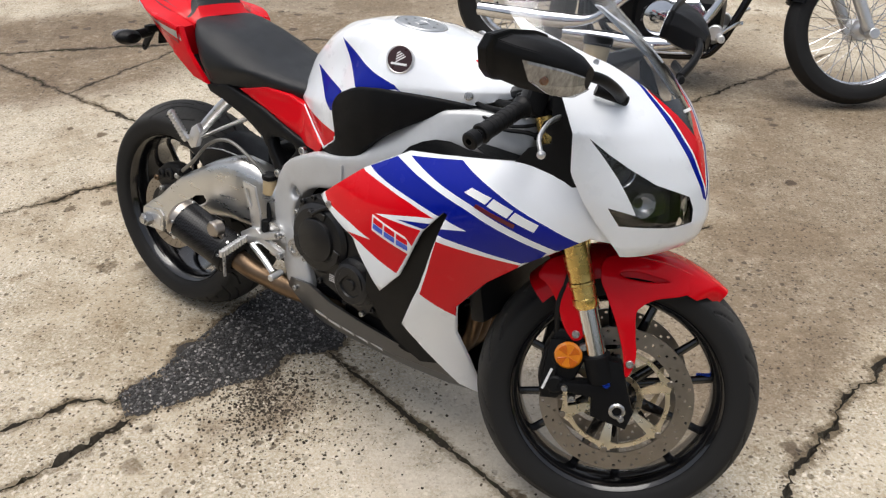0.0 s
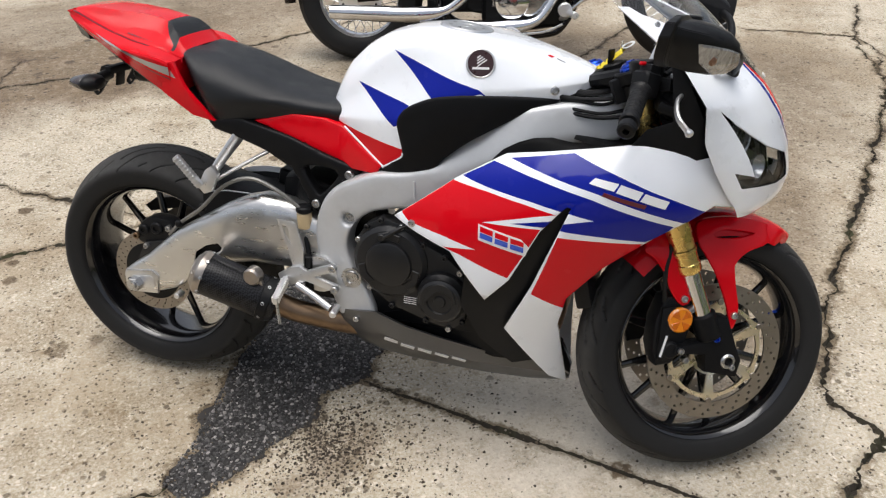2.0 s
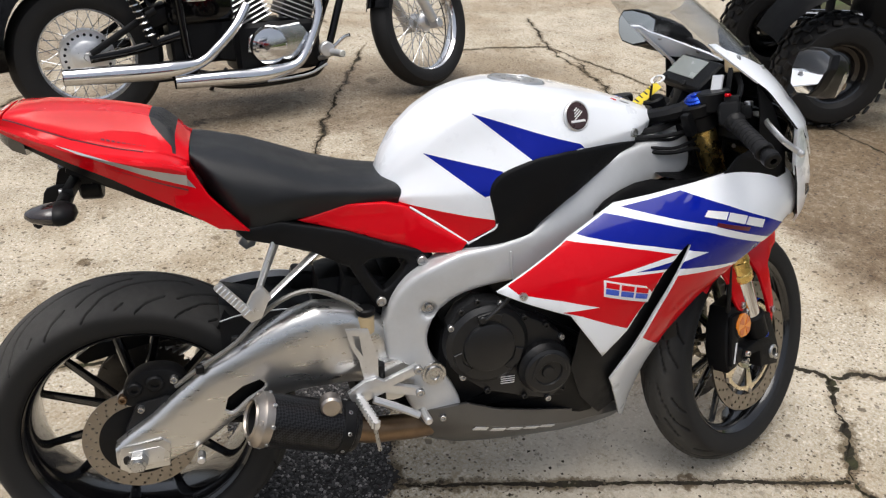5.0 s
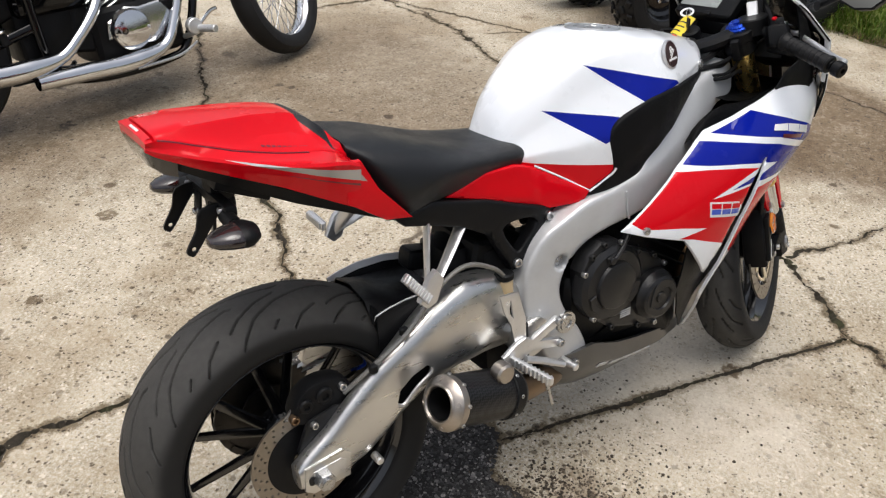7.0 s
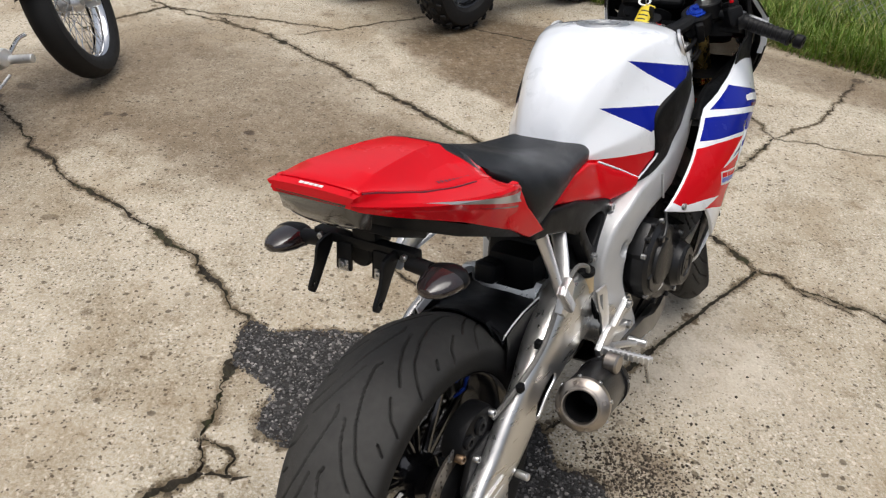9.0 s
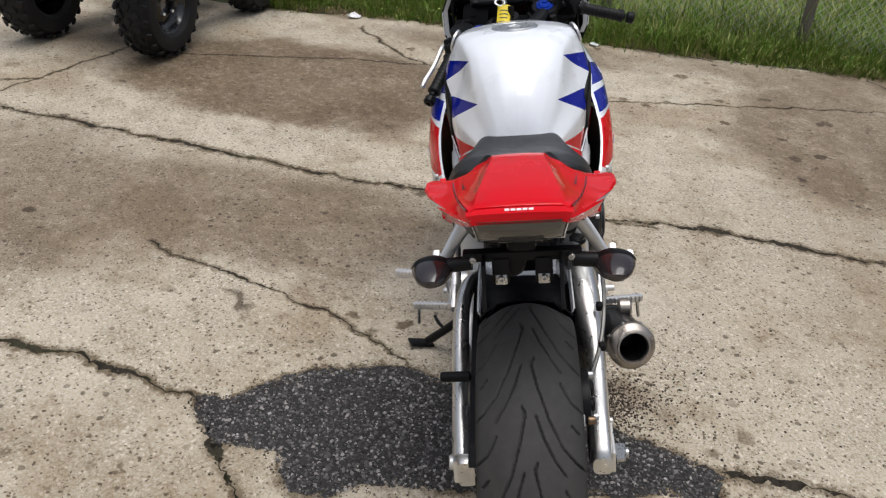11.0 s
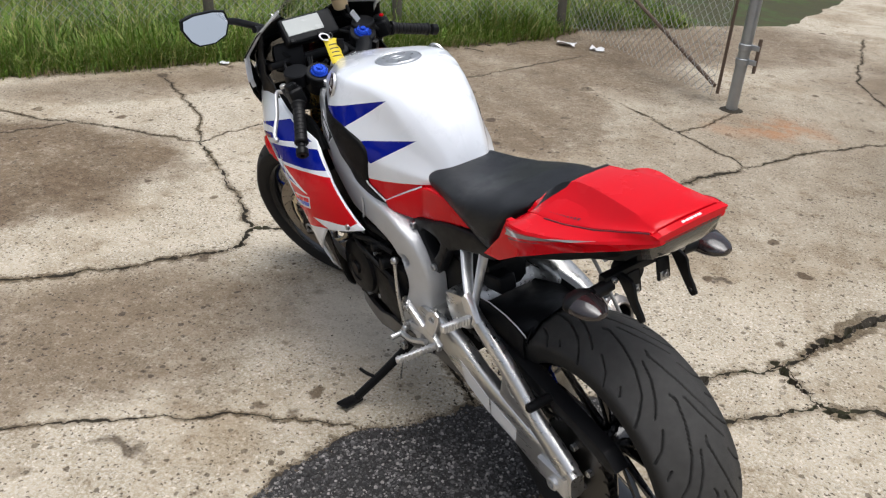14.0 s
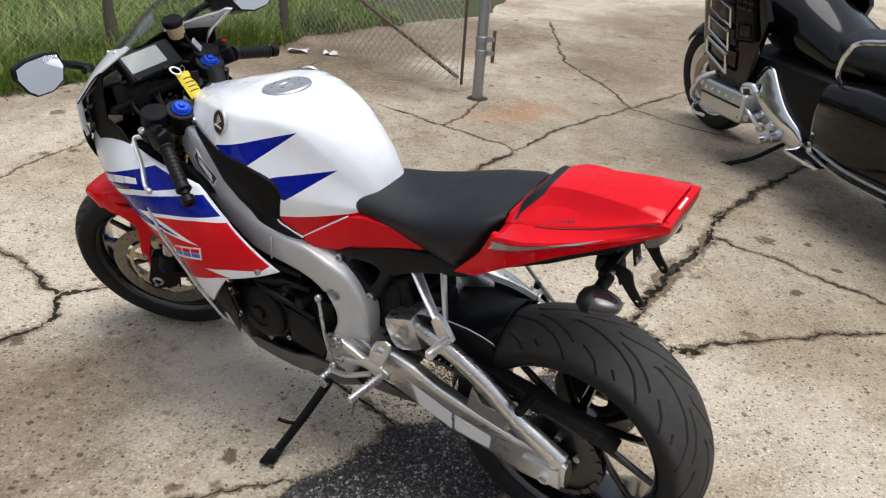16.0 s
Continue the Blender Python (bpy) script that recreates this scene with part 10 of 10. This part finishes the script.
def grass():
    """Long verge grass: bent, tapered blades in tufts."""
    rng = random.Random(21)
    co, fs = [], []
    edge = VERGE[1:10]
    seg = []
    for a, b in zip(edge, edge[1:]):
        seg.append((a, b, math.hypot(b[0] - a[0], b[1] - a[1])))
    total = sum(s[2] for s in seg)

    def blade(x, y, h, w, lean, turn):
        dx, dy = math.cos(turn), math.sin(turn)
        o = len(co)
        for k, (t, ww) in enumerate(((0, 1.0), (0.35, 0.95), (0.7, 0.65))):
            bx, by, bz = x + dx * lean * t * t, y + dy * lean * t * t, h * t * (1 - 0.18 * t * min(1, lean / h))
            co.append((bx - dy * w * ww, by + dx * w * ww, bz))
            co.append((bx + dy * w * ww, by - dx * w * ww, bz))
        co.append((x + dx * lean, y + dy * lean, h * (1 - 0.25 * min(1, lean / h))))
        fs.extend([(o, o + 1, o + 3, o + 2), (o + 2, o + 3, o + 5, o + 4), (o + 4, o + 5, o + 6)])

    def spot(back):
        d = rng.uniform(0, total)
        for a, b, l in seg:
            if d < l:
                break
            d -= l
        t = d / l
        nx, ny = (b[1] - a[1]) / l, -(b[0] - a[0]) / l
        if nx * 1 + ny * -1 < 0:
            nx, ny = -nx, -ny
        return a[0] + (b[0] - a[0]) * t + nx * back, a[1] + (b[1] - a[1]) * t + ny * back, math.atan2(-ny, -nx)

    for _ in range(7200):
        back = rng.choice((rng.uniform(0.0, 0.25), rng.uniform(0, 0.8), rng.uniform(0.2, 2.6)))
        x, y, out = spot(back)
        clump = noise.noise((x * 2.1, y * 2.1, 2.0))
        back2 = back - 0.16 * max(0, noise.noise((x * 3.3, y * 3.3, 9.0)))
        if back2 < 0.02 and clump < 0.12:
            continue
        rise = 0.35 + 0.65 * min(1, max(0, back2) / 0.45)
        tall = (0.10 + 0.20 * rng.random() ** 1.7) * rise * (0.75 + 0.9 * max(0, clump + 0.25))
        for _ in range(rng.randrange(9, 16)):
            turn = rng.uniform(0, 6.3) if back > 0.3 else rng.gauss(out, 1.3)
            blade(x + rng.gauss(0, 0.04), y + rng.gauss(0, 0.04), tall * rng.uniform(0.45, 1.3), rng.uniform(0.0018, 0.0042), tall * rng.uniform(0.15, 1.3), turn)
    ob = grid_mesh("grass", co, fs, GRASS)
    tagged(ob, "long green verge grass along the edge of the slab", "grass", kind="stuff")
    co.clear()
    fs.clear()
    for _ in range(5200):
        x, y, out = spot(abs(rng.gauss(0, 0.12)) - 0.03)
        if noise.noise((x * 1.7, y * 1.7, 5.0)) < -0.12:
            continue
        l = rng.uniform(0.04, 0.16)
        blade(x, y, rng.uniform(0.004, 0.05), rng.uniform(0.0012, 0.0028), l, rng.uniform(0, 6.3))
    ob = grid_mesh("dead_grass", co, fs, STRAW)
    tagged(ob, "dry brown grass stems along the slab edge", "dead grass", kind="stuff")


grass()

FENCE_A, FENCE_B, POST_AT = Vector((4.9, 0.55, 0)), Vector((0.50, -2.85, 0)), Vector((-0.88, -1.47, 0))


def chain_link(name, a, b, z0, z1, label, sag=0.0):
    """Woven diamond wire between two points."""
    bm = B()
    d = b - a
    L = d.length
    u = d / L
    pitch = 0.062
    n = int(L / pitch)
    nrm = Vector((-u.y, u.x, 0))
    rows = int((z1 - z0) / (pitch * 0.5))
    co, fs = [], []
    r = 0.0019
    for i in range(n + 1):
        pts = []
        for k in range(rows + 1):
            s = i * pitch + (pitch * 0.5 if k % 2 else 0) * (1 if i % 2 == 0 else 1)
            z = z0 + (z1 - z0) * k / rows
            wave = sag * math.sin(s * 2.1 + 1) * (1 - z / z1)
            pts.append((a + u * min(L, s) + nrm * (wave + (0.002 if k % 2 else -0.002)) + Vector((0, 0, z)), k))
        for mirror in (0, 1):
            line = pts if not mirror else [(p - u * (pitch * 0.5 * 2) if k % 2 else p, k) for p, k in pts]
            for (p, _), (q, _) in zip(line, line[1:]):
                o = len(co)
                e = (q - p).normalized()
                s1 = e.cross(nrm).normalized() * r
                s2 = nrm * r
                for c in (p, q):
                    co.extend([c + s1, c + s2, c - s1, c - s2])
                fs.extend([(o, o + 1, o + 5, o + 4), (o + 1, o + 2, o + 6, o + 5), (o + 2, o + 3, o + 7, o + 6), (o + 3, o, o + 4, o + 7)])
    bm.free()
    return grid_mesh(name, co, fs, WIRE)


def fence():
    f = thing("fence", Matrix(), "weathered chain-link fence on grey wooden posts", "fence")
    w = chain_link("chain_link", FENCE_A, FENCE_B, 0.04, 1.25, "")
    w.parent = f
    tagged(w, kind="stuff")
    d = FENCE_B - FENCE_A
    for t in (0.02, 0.27, 0.52, 0.76, 1.0):
        p = FENCE_A + d * t
        bm = B()
        rows = [[p + Vector((0.036 * s * math.cos(a) + 0.01 * math.sin(z * 3), 0.036 * s * math.sin(a), z)) for a in [2 * math.pi * k / 12 for k in range(12)]] for z, s in ((-0.02, 1.05), (0.3, 1.0), (0.8, 0.96), (1.35, 0.93), (1.37, 0.7))]
        rings_mesh(bm, rows)
        part("post", bm, WOOD, f, "grey weathered wooden post")
    g = thing("gate", Matrix(), "slack chain-link gate with a rusty brace", "gate")
    w = chain_link("chain_link", FENCE_B + Vector((-0.05, 0.05, 0)), POST_AT + Vector((0.10, -0.10, 0)), 0.05, 1.35, "", 0.05)
    w.parent = g
    tagged(w, kind="stuff")
    a, b = FENCE_B + Vector((-0.08, 0.08, 0)), POST_AT + Vector((0.10, -0.10, 0))
    bm = B()
    cyl(bm, b + Vector((0, 0, 0.06)), b + Vector((0, 0, 1.4)), 0.010, n=10)
    part("tension_bar", bm, RUSTY, g, "thin rusty upright")
    bm = B()
    cyl(bm, b.lerp(a, 0.02) + Vector((0, 0, 0.10)), a.lerp(b, 0.15) + Vector((0, 0, 0.62)), 0.013, n=10)
    part("brace", bm, RUSTY, g, "rusty diagonal brace")
    p = thing("steel_post", Matrix.Translation(POST_AT), "galvanised steel gate post set in the slab", "post")
    bm = B()
    cyl(bm, (0, 0, -0.01), (0, 0, 2.3), 0.034, n=28)
    part("tube", bm, GALV, p)
    for z in (0.30, 0.385):
        bm = B()
        cyl(bm, (0, 0, z - 0.018), (0, 0, z + 0.018), 0.040, n=28, bevel=0.003)
        box(bm, (0.05, 0.018, 0.03), at(-0.055, 0.012, z, 0, 0, -15), 0.004)
        part("clamp", bm, GALV, p, "bolted steel clamp")
    bm = B()
    cyl(bm, (-0.075, 0.012, 0.24), (-0.075, 0.012, 0.44), 0.011, n=12, bevel=0.002)
    part("hinge_pin", bm, RUSTY, p, "dark hinge pin")
    bm = B()
    rows = [[Vector((r * (1 + 0.25 * noise.noise((math.cos(a) * 2, math.sin(a) * 2, r))) * math.cos(a), r * math.sin(a), z)) for a in [2 * math.pi * k / 18 for k in range(18)]] for r, z in ((0.07, 0.001), (0.06, 0.006), (0.038, 0.010))]
    rings_mesh(bm, rows)
    part("dirt_collar", bm, SOIL, p, "dirt round the foot of the post")
    b = thing("pink_board", at(0.72, -5.25, 0.0, 0, 0, -40), "faded pink board lying in the grass", "board")
    bm = B()
    box(bm, (1.0, 0.7, 0.04), at(0, 0, 0.14, 6, 0, 0), 0.006)
    part("panel", bm, shader("faded_pink_paint", (0.5, 0.27, 0.26), 0.7, vary=0.2, scale=12, dirt=(0.3, 0.28, 0.26), dirt_amount=0.5), b)


fence()


def litter():
    """A few scraps of paper and dead twigs at the edge of the verge."""
    rng = random.Random(9)
    for x, y, s in ((0.36, -2.45, 0.07), (0.12, -2.42, 0.05), (2.2, -0.75, 0.035), (3.3, 0.45, 0.05)):
        bm = B()
        vs = [[bm.verts.new((x + s * (i - 1.5) / 1.5 + rng.gauss(0, s * 0.12), y + s * 0.6 * (j - 1.5) / 1.5 + rng.gauss(0, s * 0.1), 0.008 + abs(rng.gauss(0, s * 0.22)))) for j in range(4)] for i in range(4)]
        for i in range(3):
            for j in range(3):
                bm.faces.new((vs[i][j], vs[i + 1][j], vs[i + 1][j + 1], vs[i][j + 1]))
        tagged(link_mesh("paper_scrap", bm, DECAL_WHITE, None, sharp=10), "crumpled scrap of pale litter by the verge", "litter", "scraps of litter")
    for k in range(10):
        x, y = (2.05 - 0.16 * k + rng.uniform(-0.1, 0.1), -0.93 - 0.17 * k)
        bm = B()
        a = rng.uniform(0, 3.14)
        l = rng.uniform(0.08, 0.2)
        tube(bm, [(x, y, 0.006), (x + l * 0.5 * math.cos(a), y + l * 0.5 * math.sin(a) + 0.01, 0.012), (x + l * math.cos(a), y + l * math.sin(a), 0.006)], 0.003, 5, 3)
        tagged(link_mesh("twig", bm, WOOD, None), "dead brown twig on the slab by the grass", "twig", "twigs along the verge")


litter()
